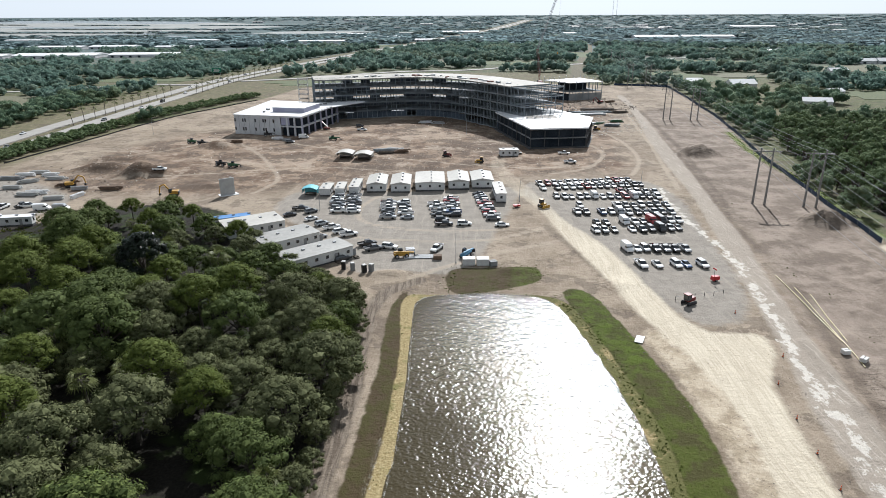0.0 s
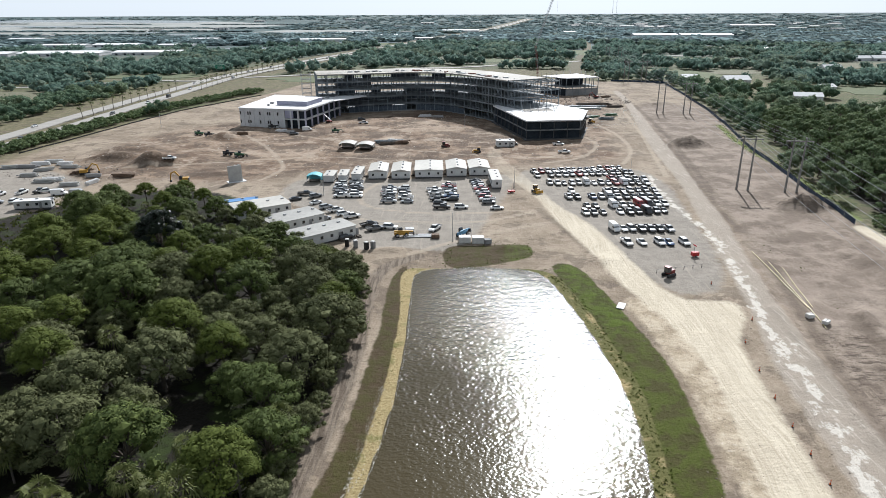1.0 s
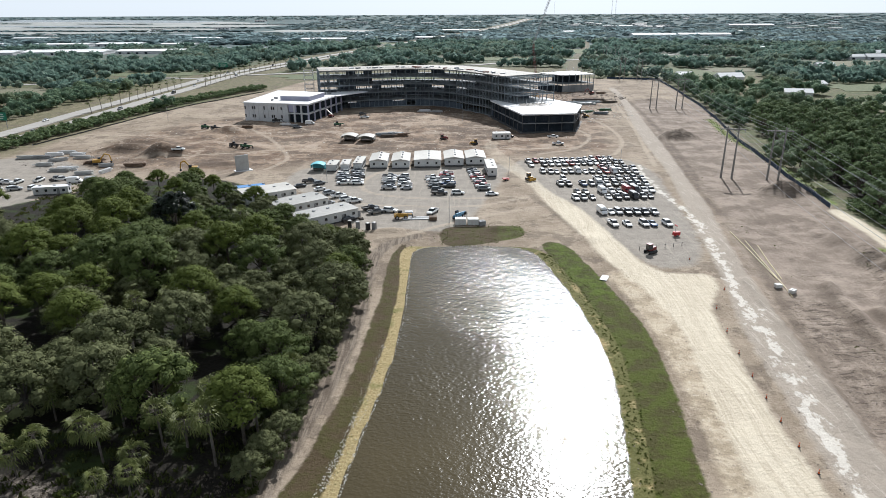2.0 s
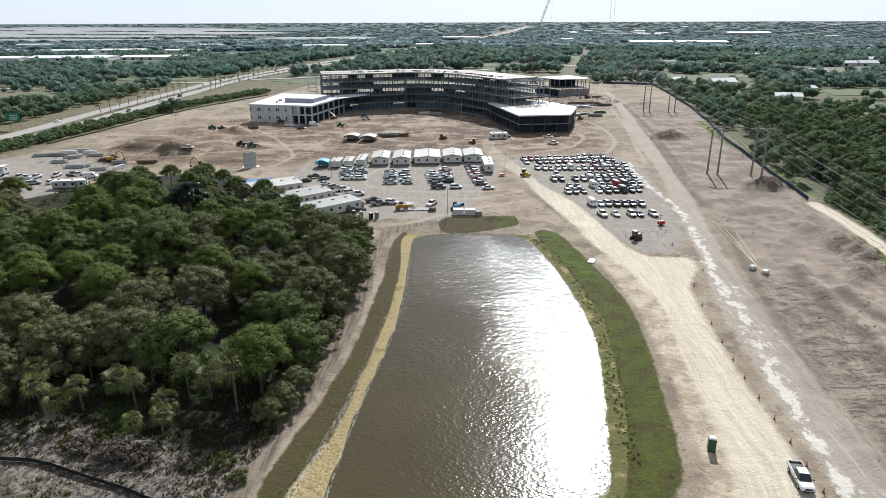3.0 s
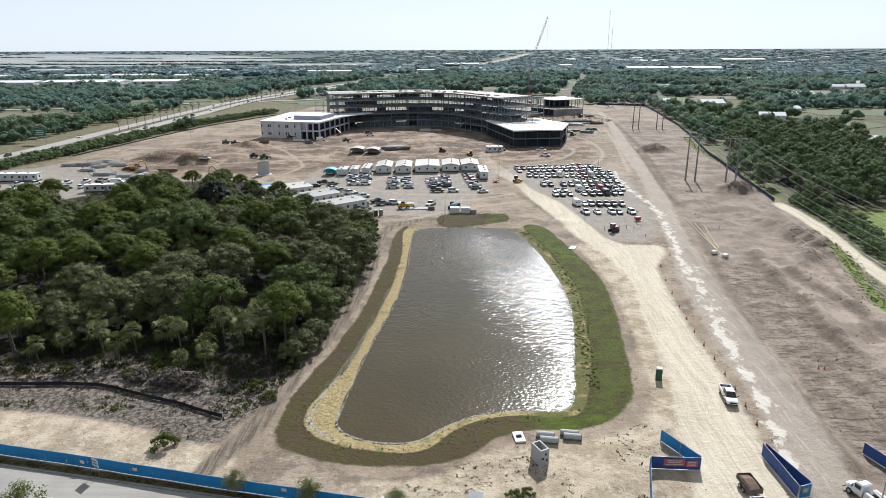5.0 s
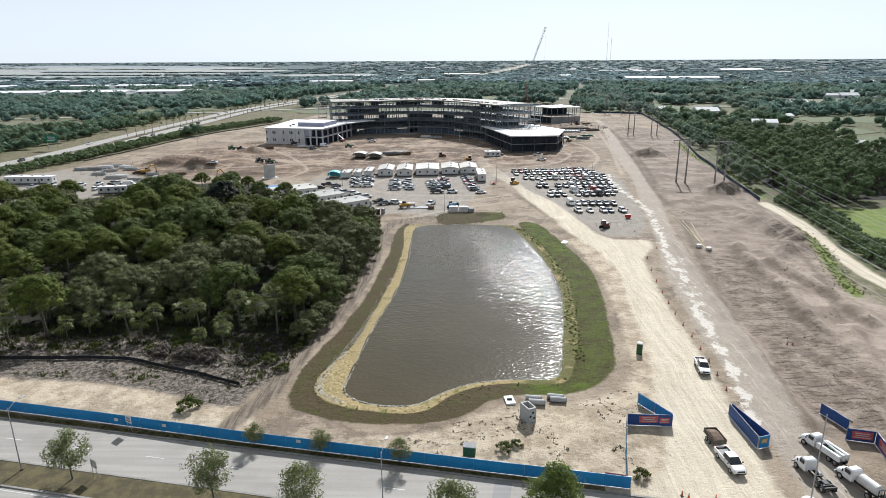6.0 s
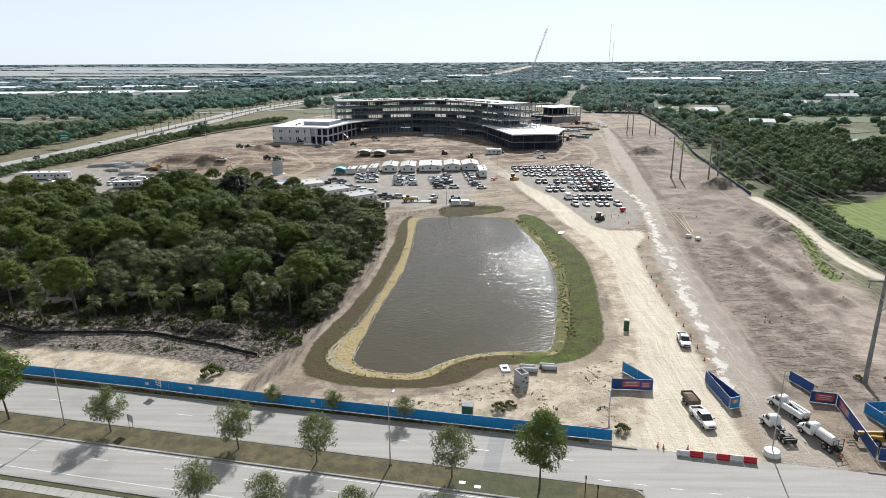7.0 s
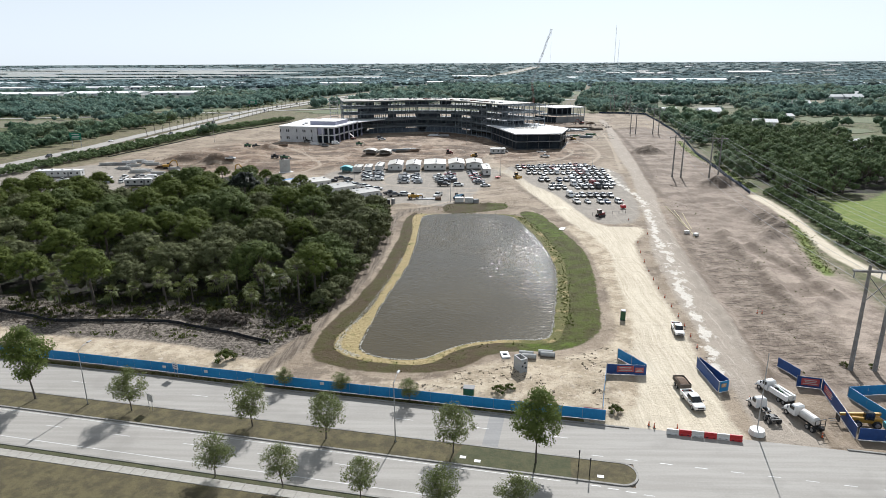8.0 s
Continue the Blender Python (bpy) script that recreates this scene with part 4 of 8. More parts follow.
green.slab([road(-3.5, -4.8), road(13.5, -4.8), road(13.2, -0.3), road(-2.5, -0.3)], 0.08, 0.115)
solid("median_turf", green, M_LAWN2, "greener square of turf on the median", "turf", kind="structure")
lower = Build()
lower.slab([road(-230, -14.3), road(120, -14.3), road(120, -15.1), road(-230, -15.1)], -0.1, 0.06)
solid("verge_strip", lower, M_LAWN2, "narrow green grass strip beside the footpath", "grass strip", kind="structure")
lawn = Build()
lawn.slab([road(-230, -16.75), road(120, -16.75), road(120, -60), road(-230, -60)], -0.1, 0.03)
solid("lawn", lawn, M_LAWN, "rough dry roadside lawn", "lawn", kind="structure")

# footpath of slabs
footpath = Build()
footpath.slab([road(-230, -15.14), road(120, -15.14), road(120, -16.7), road(-230, -16.7)], -0.12, 0.02)
fp = solid("footpath", footpath, M_KERB, "pale concrete footpath of cast bays", "footpath", kind="structure")
bay = Build().box(0, 0, 0, 1.86, 1.5, 0.08, ROAD_TURN, 0.015).mesh("footpath_bay")
bay.materials.append(M_WALK)
for i in range(56):
    b = new("footpath_bay", bay)
    x, y = road(-84 + i * 1.9, -15.92)
    b.matrix_basis = pose(x, y, 0.035)
    b.parent = fp

# road markings
def marking(name, spans, label):
    b = Build()
    for u0, u1, v, w in spans:
        b.add([(*road(u0, v - w / 2), 0.006), (*road(u1, v - w / 2), 0.006), (*road(u1, v + w / 2), 0.006), (*road(u0, v + w / 2), 0.006)], [(0, 1, 2, 3)])
    return solid(name, b, M_LINE, label, "road marking", kind="structure")


marking("edge_line_south", [(-228, 18, -12.3, 0.15)], "long white edge line of the near carriageway")
marking("edge_line_inner", [(-228, 12, -5.75, 0.14)], "long worn edge line beside the median")
marking("lane_line_south", [(u, u + 3.0, -8.4, 0.14) for u in np.arange(-227, 20, 12.2)], "broken white lane line")
marking("lane_line_north", [(u, u + 3.0, 4.9, 0.14) for u in np.arange(-222, 14, 12.2)], "broken white lane line of the far carriageway")
marking("turn_line_north", [(u, u + 1.7, 1.2, 0.14) for u in np.arange(16.2, 80, 4.75)], "short white dashes across the junction")
marking("turn_line_south", [(u, u + 1.4, -5.6 - (u - 14) * 0.09, 0.14) for u in np.arange(16, 40, 2.3)], "short white dots of the turning path")

# ---- trees ----
CORE = [(0, 0, 1), (.894, 0, .447), (.276, .851, .447), (-.724, .526, .447), (-.724, -.526, .447), (.276, -.851, .447), (.724, .526, -.447), (-.276, .851, -.447), (-.894, 0, -.447), (-.276, -.851, -.447), (.724, -.526, -.447), (0, 0, -1)]
CORE_F = [(0, 1, 2), (0, 2, 3), (0, 3, 4), (0, 4, 5), (0, 5, 1), (1, 6, 2), (2, 6, 7), (2, 7, 3), (3, 7, 8), (3, 8, 4), (4, 8, 9), (4, 9, 5), (5, 9, 10), (5, 10, 1), (1, 10, 6), (11, 7, 6), (11, 8, 7), (11, 9, 8), (11, 10, 9), (11, 6, 10)]


def leaf_cloud(b, rng, centre, radii, count, size, core=0.62, heart=None):
    """A clump: small pointed leaf sprays over a rough twiggy heart."""
    cx, cy, cz = centre
    v, f = b.v, b.f
    if core:
        i = len(v)
        for x, y, z in CORE:
            k = core * rng.uniform(0.7, 1.15)
            v.append((cx + x * radii[0] * k, cy + y * radii[1] * k, cz + z * radii[2] * k))
        f += [(i + p, i + q, i + r) for p, q, r in CORE_F]
    for _ in range(count):
        while True:
            dx, dy, dz = rng.uniform(-1, 1), rng.uniform(-1, 1), rng.uniform(-0.9, 1)
            r = dx * dx + dy * dy + dz * dz
            if 0.36 < r < 1.1:
                break
        px, py, pz = cx + dx * radii[0], cy + dy * radii[1], cz + dz * radii[2]
        j = 0.5 if heart is None else 0.36
        n = Vector((dx + rng.uniform(-j, j), dy + rng.uniform(-j, j), dz + 0.25 + rng.uniform(-j, j)))
        if heart is not None:
            n += (Vector((px, py, pz)) - heart).normalized() * 0.7
        n = n.normalized() if n.length > 1e-3 else Vector((0, 0, 1))
        t = n.orthogonal().normalized()
        a = rng.uniform(0, 6.283)
        t = t * math.cos(a) + n.cross(t) * math.sin(a)
        s = n.cross(t)
        k = size * rng.uniform(0.6, 1.45)
        w = k * rng.uniform(0.65, 0.95)
        p = Vector((px, py, pz))
        i = len(v)
        v += [tuple(p - t * k * 0.8 + s * w * 0.3), tuple(p + s * w + t * k * 0.45), tuple(p + t * k * 0.5 - s * w)]
        f.append((i, i + 1, i + 2))


def limbs(b, rng, base, tips, r):
    for tip in tips:
        mid = (Vector(base) + Vector(tip)) / 2 + Vector((rng.uniform(-.5, .5), rng.uniform(-.5, .5), rng.uniform(0.1, .6)))
        b.tube(base, mid, r, r * 0.6, 5, False)
        b.tube(mid, tip, r * 0.6, r * 0.15, 5, False)


def crown_tree(seed, height, spread, clumps, leaves, size, kind):
    """Meshes of a trunk with limbs, and of a crown of leaf clumps."""
    rng = random.Random(seed)
    trunk, crown = Build(), Build()
    fork = height * {"oak": 0.28, "pine": 0.58, "street": 0.30, "shrub": 0.1}[kind]
    lean = (rng.uniform(-.4, .4), rng.uniform(-.4, .4))
    r0 = {"oak": 0.34, "pine": 0.24, "street": 0.12, "shrub": 0.05}[kind] * (height / 10) ** 0.5
    trunk.tube((0, 0, -0.3), (lean[0] * .5, lean[1] * .5, fork * 0.5), r0 * 1.25, r0, 8, False)
    trunk.tube((lean[0] * .5, lean[1] * .5, fork * 0.5), (lean[0], lean[1], fork), r0, r0 * 0.8, 8, False)
    if kind == "pine":
        trunk.tube((lean[0], lean[1], fork), (lean[0] * 1.4, lean[1] * 1.4, height * 0.92), r0 * 0.8, r0 * 0.2, 6, False)
    tips = []
    for i in range(clumps):
        a = i * 2.39996 + rng.uniform(-.35, .35)
        q = math.sqrt((i + 0.5) / clumps)
        if kind == "oak":
            rad = spread * q * rng.uniform(0.78, 1.1)
            top = height * (0.94 - 0.44 * q ** 2.4) + rng.uniform(-.9, .5)
            rr = spread * rng.uniform(0.15, 0.29)
            rz = rr * 0.8
            if i % 4 == 0 and q > 0.6:
                top = height * rng.uniform(0.2, 0.46)
        elif kind == "pine":
            rad = spread * q * rng.uniform(0.75, 1.1)
            top = height * (0.95 - 0.36 * q ** 2.2) + rng.uniform(-.5, .3)
            rr = spread * rng.uniform(0.20, 0.30)
            rz = rr * 0.7
        elif kind == "street":
            lev = rng.random()
            rad = spread * rng.uniform(0.25, 1.1) * math.sin(math.pi * (0.2 + 0.75 * lev) ** 1.1)
            top = height * (0.36 + 0.60 * lev)
            rr = spread * rng.uniform(0.26, 0.42)
            rz = rr * 0.9
        else:
            rad = spread * q
            top = height * (0.85 - 0.5 * q * q) * rng.uniform(0.75, 1.1)
            rr = spread * rng.uniform(0.3, 0.5)
            rz = rr * 0.7
        c = (lean[0] + rad * math.cos(a), lean[1] + rad * math.sin(a), top)
        tips.append(c)
        leaf_cloud(crown, rng, c, (rr, rr, rz), int(leaves * rng.uniform(0.7, 1.3)), size, 0.0 if kind == "street" else 0.62, Vector((lean[0], lean[1], height * 0.35)) if kind in ("oak", "pine") else None)
    pick = tips[::max(1, len(tips) // (14 if kind != "shrub" else 5))]
    limbs(trunk, rng, (lean[0], lean[1], fork * 0.92), pick, r0 * 0.5)
    return trunk.mesh("trunk"), crown.mesh("crown")


def palm_tree(seed, height, fronds=20, reach=1.7):
    """Cabbage palm: a bare stem and a ball of fan leaves."""
    rng = random.Random(seed)
    stem, crown = Build(), Build()
    bend = (rng.uniform(-.7, .7), rng.uniform(-.7, .7))
    pts = [(bend[0] * t * t, bend[1] * t * t, height * t) for t in (0, 0.35, 0.7, 1)]
    for a, c in zip(pts, pts[1:]):
        stem.tube(a if a[2] else (0, 0, -0.3), c, 0.19, 0.17, 7, False)
    top = Vector(pts[-1])
    for i in range(fronds):
        az, el = i * 2.39996, rng.uniform(-0.75, 1.25)
        way = Vector((math.cos(az) * math.cos(el), math.sin(az) * math.cos(el), math.sin(el)))
        hub = top + way * reach * rng.uniform(0.45, 0.62)
        stem.tube(top, hub, 0.03, 0.02, 3, False)
        side = way.cross(Vector((0, 0, 1)))
        side = side.normalized() if side.length > 1e-3 else Vector((1, 0, 0))
        for j in range(7):
            g = (j - 3) * 0.42
            d = (way * math.cos(g) + side * math.sin(g))
            end = hub + d * reach * rng.uniform(0.5, 0.68) + Vector((0, 0, -0.28 * reach * rng.uniform(0.6, 1.2)))
            w = d.cross(way.cross(side)).normalized() * 0.10
            mid = hub + d * reach * 0.33
            crown.add([hub, mid + w, end, mid - w], [(0, 1, 2, 3)])
    return stem.mesh("trunk"), crown.mesh("crown")


def tree_kind(name, meshes, bark, leaf, label, category):
    """Templates of one kind: pairs of meshes with their materials."""
    for t, c in meshes:
        t.materials.append(bark)
        c.materials.append(leaf)
        c.shade_flat()
    return name, meshes, label, category


def plant(kind, i, x, y, size=1.0, turn=0.0, group="", label=""):
    name, meshes, words, category = kind
    t, c = meshes[i % len(meshes)]
    ob = thing(name, x, y, gz(x, y), turn, label or words, category, group)
    ob.scale = (size, size, size)
    part("trunk", t, None, ob)
    part("crown", c, None, ob)
    return ob


OAK = tree_kind("oak_tree", [crown_tree(s, 11.5, 6.6, 78, 84, 0.215, "oak") for s in (1, 2, 3, 4, 41)], M_BARK, M_OAK, "broad dark green live oak in dense woodland", "tree")
GREYOAK = tree_kind("oak_tree", [crown_tree(s, 10.5, 6.2, 84, 86, 0.185, "oak") for s in (5, 6, 7, 42)], M_PALEBARK, M_GREYOAK, "grey-green feathery oak in dense woodland", "tree")
PINE = tree_kind("pine_tree", [crown_tree(s, 13.5, 5.4, 58, 100, 0.21, "pine") for s in (8, 9, 10)], M_BARK, M_PINE, "tall slash pine with a flat yellow-green crown", "tree")
DARKTREE = tree_kind("evergreen_tree", [crown_tree(11, 13.5, 5.6, 50, 110, 0.32, "oak")], M_BARK, M_DARKLEAF, "very dark glossy evergreen rising from the woodland", "tree")
PALM = tree_kind("cabbage_palm", [palm_tree(s, h, 30, 2.2) for s, h in ((12, 3.9), (13, 5.0), (14, 6.0), (15, 3.2))], M_PALEBARK, M_PALM, "cabbage palm with a round head of fan leaves", "palm")
STREET = tree_kind("street_tree", [crown_tree(s, 8.0, 2.9, 54, 74, 0.14, "street") for s in (16, 17, 18)], M_PALEBARK, M_STREET, "young grey-green street tree with a thin crown", "tree")
BUSHY = tree_kind("street_tree", [crown_tree(19, 11.6, 3.1, 58, 130, 0.165, "street")], M_BARK, M_MEDIAN, "dense bright green street tree on the median", "tree")
SHRUB = tree_kind("shrub", [crown_tree(s, 1.7, 1.5, 9, 60, 0.15, "shrub") for s in (20, 21)], M_BARK, M_SHRUB, "low yellow-green shrub on bare soil", "shrub")
BRUSH = tree_kind("brush_heap", [crown_tree(22, 1.6, 2.6, 14, 60, 0.26, "shrub")], M_BARK, M_BRUSH, "heap of cleared dead branches", "brush heap")
FAROAK = tree_kind("broadleaf_tree", [crown_tree(s, 10.5, 5.6, 22, 34, 0.50, "oak") for s in (23, 24, 25)], M_BARK, M_COUNTRY, "rounded green oak beside the power line", "tree")


def scatter(outline, gap, seed, limit, keep=None):
    """Places inside an outline, no two nearer than the gap."""
    rng = random.Random(seed)
    lo, hi = outline.min(0), outline.max(0)
    cand = [(rng.uniform(lo[0], hi[0]), rng.uniform(lo[1], hi[1])) for _ in range(limit)]
    cx, cy = np.array([c[0] for c in cand]), np.array([c[1] for c in cand])
    ok = area_depth(cx, cy, outline) > 0
    if keep:
        ok &= keep(cx, cy)
    out, cells = [], {}
    for (x, y), good in zip(cand, ok):
        if not good:
            continue
        key = (int(x // gap), int(y // gap))
        near = [q for i in (-1, 0, 1) for j in (-1, 0, 1) for q in cells.get((key[0] + i, key[1] + j), ())]
        if all((x - q[0]) ** 2 + (y - q[1]) ** 2 > gap * gap for q in near):
            cells.setdefault(key, []).append((x, y))
            out.append((x, y))
    return out


# the wood beside the pond
CANOPY = smooth([(-30, 156), (-27.5, 185), (-26, 215), (-28, 236), (-38, 248), (-56, 268), (-71, 284), (-86, 303), (-108, 309), (-130, 303), (-140, 285),
                 (-158, 262), (-186, 244), (-215, 222), (-210, 175), (-150, 160), (-118, 160), (-100, 160), (-82, 158), (-62, 160), (-46, 156), (-36, 150)], steps=4)
CLEARING = smooth([(-152, 316), (-149, 288), (-146, 268), (-130, 242), (-120, 234), (-112, 238), (-121, 262), (-128, 284), (-136, 316)])


def off_clearing(x, y):
    return area_depth(x, y, CLEARING) < 0


wood = [q for q in scatter(CANOPY, 7.7, 3, 14000, off_clearing) if q[1] > 184 or vnoise(q[0], q[1], 5, 31) > 0.38]
for i, (x, y) in enumerate(wood):
    r = RNG.random()
    if y > 272 and RNG.random() < 0.2:
        continue
    rim = 0.66 if y > 272 else 0.62 if y > 236 and x > -98 and float(area_depth(np.array([x]), np.array([y]), CANOPY)[0]) < 15 else 1.0
    greyish = vnoise(x, y, 34, 9)
    edge = y < 172 and x < -34
    if abs(x + 80.6) + abs(y - 249) < 8:
        continue
    if edge and r < 0.2:
        plant(PALM, i, x, y, RNG.uniform(0.9, 1.25), RNG.uniform(0, 360), "trees of the wood")
    elif r < (0.34 if x < -70 else 0.12):
        plant(PINE, i, x, y, rim * RNG.uniform(0.8, 1.1), RNG.uniform(0, 360), "trees of the wood")
    elif r < (0.40 if x < -70 else 0.2):
        plant(PALM, i, x, y, rim * RNG.uniform(1.2, 1.5), RNG.uniform(0, 360), "trees of the wood")
    elif greyish > 0.74 or (x > -76 and 180 < y < 255 and r < 0.70):
        plant(GREYOAK, i, x, y, rim * RNG.uniform(0.62, 1.2), RNG.uniform(0, 360), "trees of the wood")
    else:
        plant(OAK, i, x, y, rim * RNG.uniform(0.62, 1.25), RNG.uniform(0, 360), "trees of the wood")
plant(DARKTREE, 0, -80.6, 250, 1.12, 0, "trees of the wood")
TALLPALM = tree_kind("cabbage_palm", [palm_tree(s, h, 34, 2.5) for s, h in ((33, 6.4), (34, 7.4), (35, 5.4))], M_PALEBARK, M_PALM, "tall cabbage palm rising above the woodland edge", "palm")
for i, (x, y) in enumerate(scatter(CANOPY, 8.5, 41, 3000, lambda x, y: ((y < 176) & (x > -125)) | ((x > -60) & (vnoise(x, y, 25, 3) > 0.8)))):
    plant(TALLPALM, i, x, y, RNG.uniform(0.85, 1.2), RNG.uniform(0, 360), "palms of the wood")
for x, y, s, k in ((-32.5, 158, 0.98, PINE), (-84, 151, 1.05, PINE), (-101, 154, 0.9, PINE), (-112, 158, 0.95, PINE)):
    plant(k, int(-x), x, y, s, x * 7, "trees of the wood", "tall lone pine at the edge of the woodland")
for i, (x, y, s) in enumerate(((-63, 150, 1.0), (-67, 152, 1.1), (-61, 153, 0.9), (-49, 146, 0.8), (-46, 151, 1.0), (-44.5, 146, 0.85), (-52, 153, 1.0), (-76, 153, 1.0), (-79, 150, 0.9),
                               (-91, 149, 0.95), (-95, 153, 1.1), (-56, 158, 1.2), (-41, 157, 1.2), (-70, 157, 1.1))):
    plant(PALM, i, x, y, s, i * 57, "palms at the wood's edge")

for i, (x, y) in enumerate(smooth([(-28.5, 150), (-25.8, 170), (-24.4, 195), (-23.6, 220), (-26, 238), (-36, 251), (-50, 266), (-64, 284)], False, 4)):
    plant(GREYOAK, i, float(x) + RNG.uniform(-.8, .6), float(y), RNG.uniform(0.3, 0.5), i * 70, "trees of the wood", "low spreading oak at the woodland edge beside the track")

# street trees
for i, (u, v, s) in enumerate(((-57.8, -1.9, 0.96), (-35.9, -2.1, 1.0), (-23.3, -2.9, 0.98), (-3.6, -2.5, 1.0))):
    plant(STREET, i, *road(u, v), s, i * 80, "street trees")
plant(BUSHY, 0, *road(8.4, -2.5), 1.0, 20, "street trees")
plant(BUSHY, 0, *road(-76.6, -1.9), 1.15, 140, "street trees")
for i, (u, s) in enumerate(((-34.8, 0.86), (-24.6, 0.8), (-13.6, 0.76), (-2.8, 0.84), (6.8, 0.8))):
    plant(STREET, i + 1, *road(u, -14.7), s, i * 65, "street trees", "small grey-green street tree beside the footpath")
for i, (u, s) in enumerate(((-36.3, 0.5), (-25.8, 0.55), (-13.6, 0.55))):
    plant(STREET, i, *road(u, 10.1), s, i * 33, "street trees", "slim young tree at the kerb before the blue fence")

for i, (x, y, s) in enumerate(((-42.5, 122.5, 1.2), (10.4, 111.5, 0.8), (12.2, 112.3, 0.6), (86, 120.5, 0.7), (80.6, 122.6, 0.5), (75.4, 123, 0.5), (-30, 137, 0.9), (-33, 140, 1.0), (-28, 152, 0.9),
                               (-29, 146, 0.7), (-53, 145, 1.0), (-70, 144, 1.1), (-26, 165, 0.7), (-58, 143.5, 0.9), (28.5, 105.2, 0.7))):
    plant(SHRUB, i, x, y, s, i * 50, "shrubs")
for i, (x, y, s) in enumerate(((-50, 142, 1.0), (-56, 143, 0.9), (-45, 140.5, 0.8))):
    plant(BRUSH, 0, x, y, s, i * 100, "brush heaps")

# woods beyond the power line: nearest trees singly


def off_field(x, y):
    return (area_depth(x, y, FIELD) < -3) & ((vnoise(x, y, 40, 4) > 0.36) | (area_depth(x, y, NEARWOOD) < 30))


for i, (x, y) in enumerate(scatter(NEARWOOD, 7.4, 5, 5000, off_field)):
    low = y < 245 and x < 175 or float(area_depth(np.array([x + 12.0]), np.array([y + 26.0]), FIELD)[0]) > -16
    plant(FAROAK, i, x, y, RNG.uniform(0.2, 0.38) if low else RNG.uniform(0.6, 1.35), RNG.uniform(0, 360), "oaks beyond the power line")


# ---- the country beyond ----
CROSSROAD = smooth([(-222, 770), (-150, 808), (-71, 872), (16, 893), (66, 931), (185, 991), (244, 1040), (400, 1120)], False)
LEFTROAD = smooth([(-700, 640), (-540, 655), (-413, 681), (-369, 693), (-333, 725), (-295, 740), (-262, 735), (-245, 760)], False)
TRAIL = smooth([(118, 745), (135, 830), (170, 1000), (230, 1250), (300, 1600)], False)


def raised(h):
    return lambda x, y: gz(x, y) + h


for name, pts, width, off, label in (("highway_east", HIGHWAY, 11.0, -9.0, "pale concrete carriageway of the divided highway"),
                                     ("highway_west", HIGHWAY, 11.0, 9.0, "pale concrete carriageway of the divided highway, far side"),
                                     ("cross_road", CROSSROAD, 9.0, 0, "pale service road behind the building"), ("left_road", LEFTROAD, 8.0, 0, "grey country road joining the highway")):
    base = offset_line(pts, off)
    b = Build()
    left, right = offset_line(base, width / 2), offset_line(base, -width / 2)
    n = len(base)
    zl = ground_height(base[:, 0], base[:, 1]) + 0.5
    b.add([(p[0], p[1], z) for p, z in zip(left, zl)] + [(p[0], p[1], z) for p, z in zip(right, zl)]
          + [(p[0], p[1], z - 1) for p, z in zip(left, zl)] + [(p[0], p[1], z - 1) for p, z in zip(right, zl)],
          [(n + i, n + i + 1, i + 1, i) for i in range(n - 1)] + [(i, i + 1, 2 * n + i + 1, 2 * n + i) for i in range(n - 1)]
          + [(3 * n + i, 3 * n + i + 1, n + i + 1, n + i) for i in range(n - 1)])
    solid(name, b, M_ROAD, label, "road", kind="structure")
trail = Build().ribbon(TRAIL, 14, raised(0.25))
solid("clearing_strip", trail, M_LAWN, "dry grass strip cleared through the woods", "clearing", kind="structure")

# distant water, yards and pale sheds
def sheet(name, x, y, sx, sy, turn, material, label, category, h=0.35):
    b = Build()
    k = 18
    rng = random.Random(int(x * 3 + y))
    pts = []
    for i in range(k):
        a = 2 * math.pi * i / k
        q = rng.uniform(0.85, 1.08) / max(abs(math.cos(a)) ** 3 + abs(math.sin(a)) ** 3, 0.72) ** 0.33
        px, py = math.cos(a) * sx / 2 * q, math.sin(a) * sy / 2 * q
        c, s = math.cos(radians(turn)), math.sin(radians(turn))
        pts.append((x + px * c - py * s, y + px * s + py * c))
    for px, py in list(pts):
        b.v += [(px, py, gz(px, py) + h), (px, py, gz(px, py) - 2)]
    b.v.append((x, y, gz(x, y) + h))
    for i in range(k):
        j = (i + 1) % k
        b.f += [(2 * i, 2 * j, 2 * k), (2 * i, 2 * i + 1, 2 * j + 1, 2 * j)]
    return solid(name, b, material, label, category, kind="structure")


for i, (x, y, sx, sy) in enumerate(((-1350, 2350, 800, 260), (-1000, 2150, 420, 120), (-1950, 3500, 1500, 400), (-1700, 2900, 700, 200), (-1150, 2750, 420, 130), (-360, 1335, 200, 34), (-590, 2300, 420, 60), (-560, 1900, 260, 40))):
    sheet("lake", x, y, sx, sy, RNG.uniform(-6, 6), M_FARWATER, "shallow pale lake in flat country", "lake", 0.6)
sheet("mud_flat", -1560, 2850, 1500, 1500, 0, surface("pale_flat", (0.19, 0.20, 0.185), (0.28, 0.285, 0.27), 0.02, 0.9), "wide pale open flats with shallow water", "flats", 0.25)
sheet("mud_flat", -480, 2420, 420, 260, 0, bpy.data.materials["pale_flat"], "pale open flats between woods", "flats", 0.25)
M_PASTURE = lawn_material("pale_pasture", (0.060, 0.080, 0.030), (0.102, 0.114, 0.046), (0.046, 0.066, 0.024))
M_FALLOW = lawn_material("dry_fallow", (0.094, 0.092, 0.050), (0.138, 0.130, 0.078), (0.078, 0.082, 0.044))
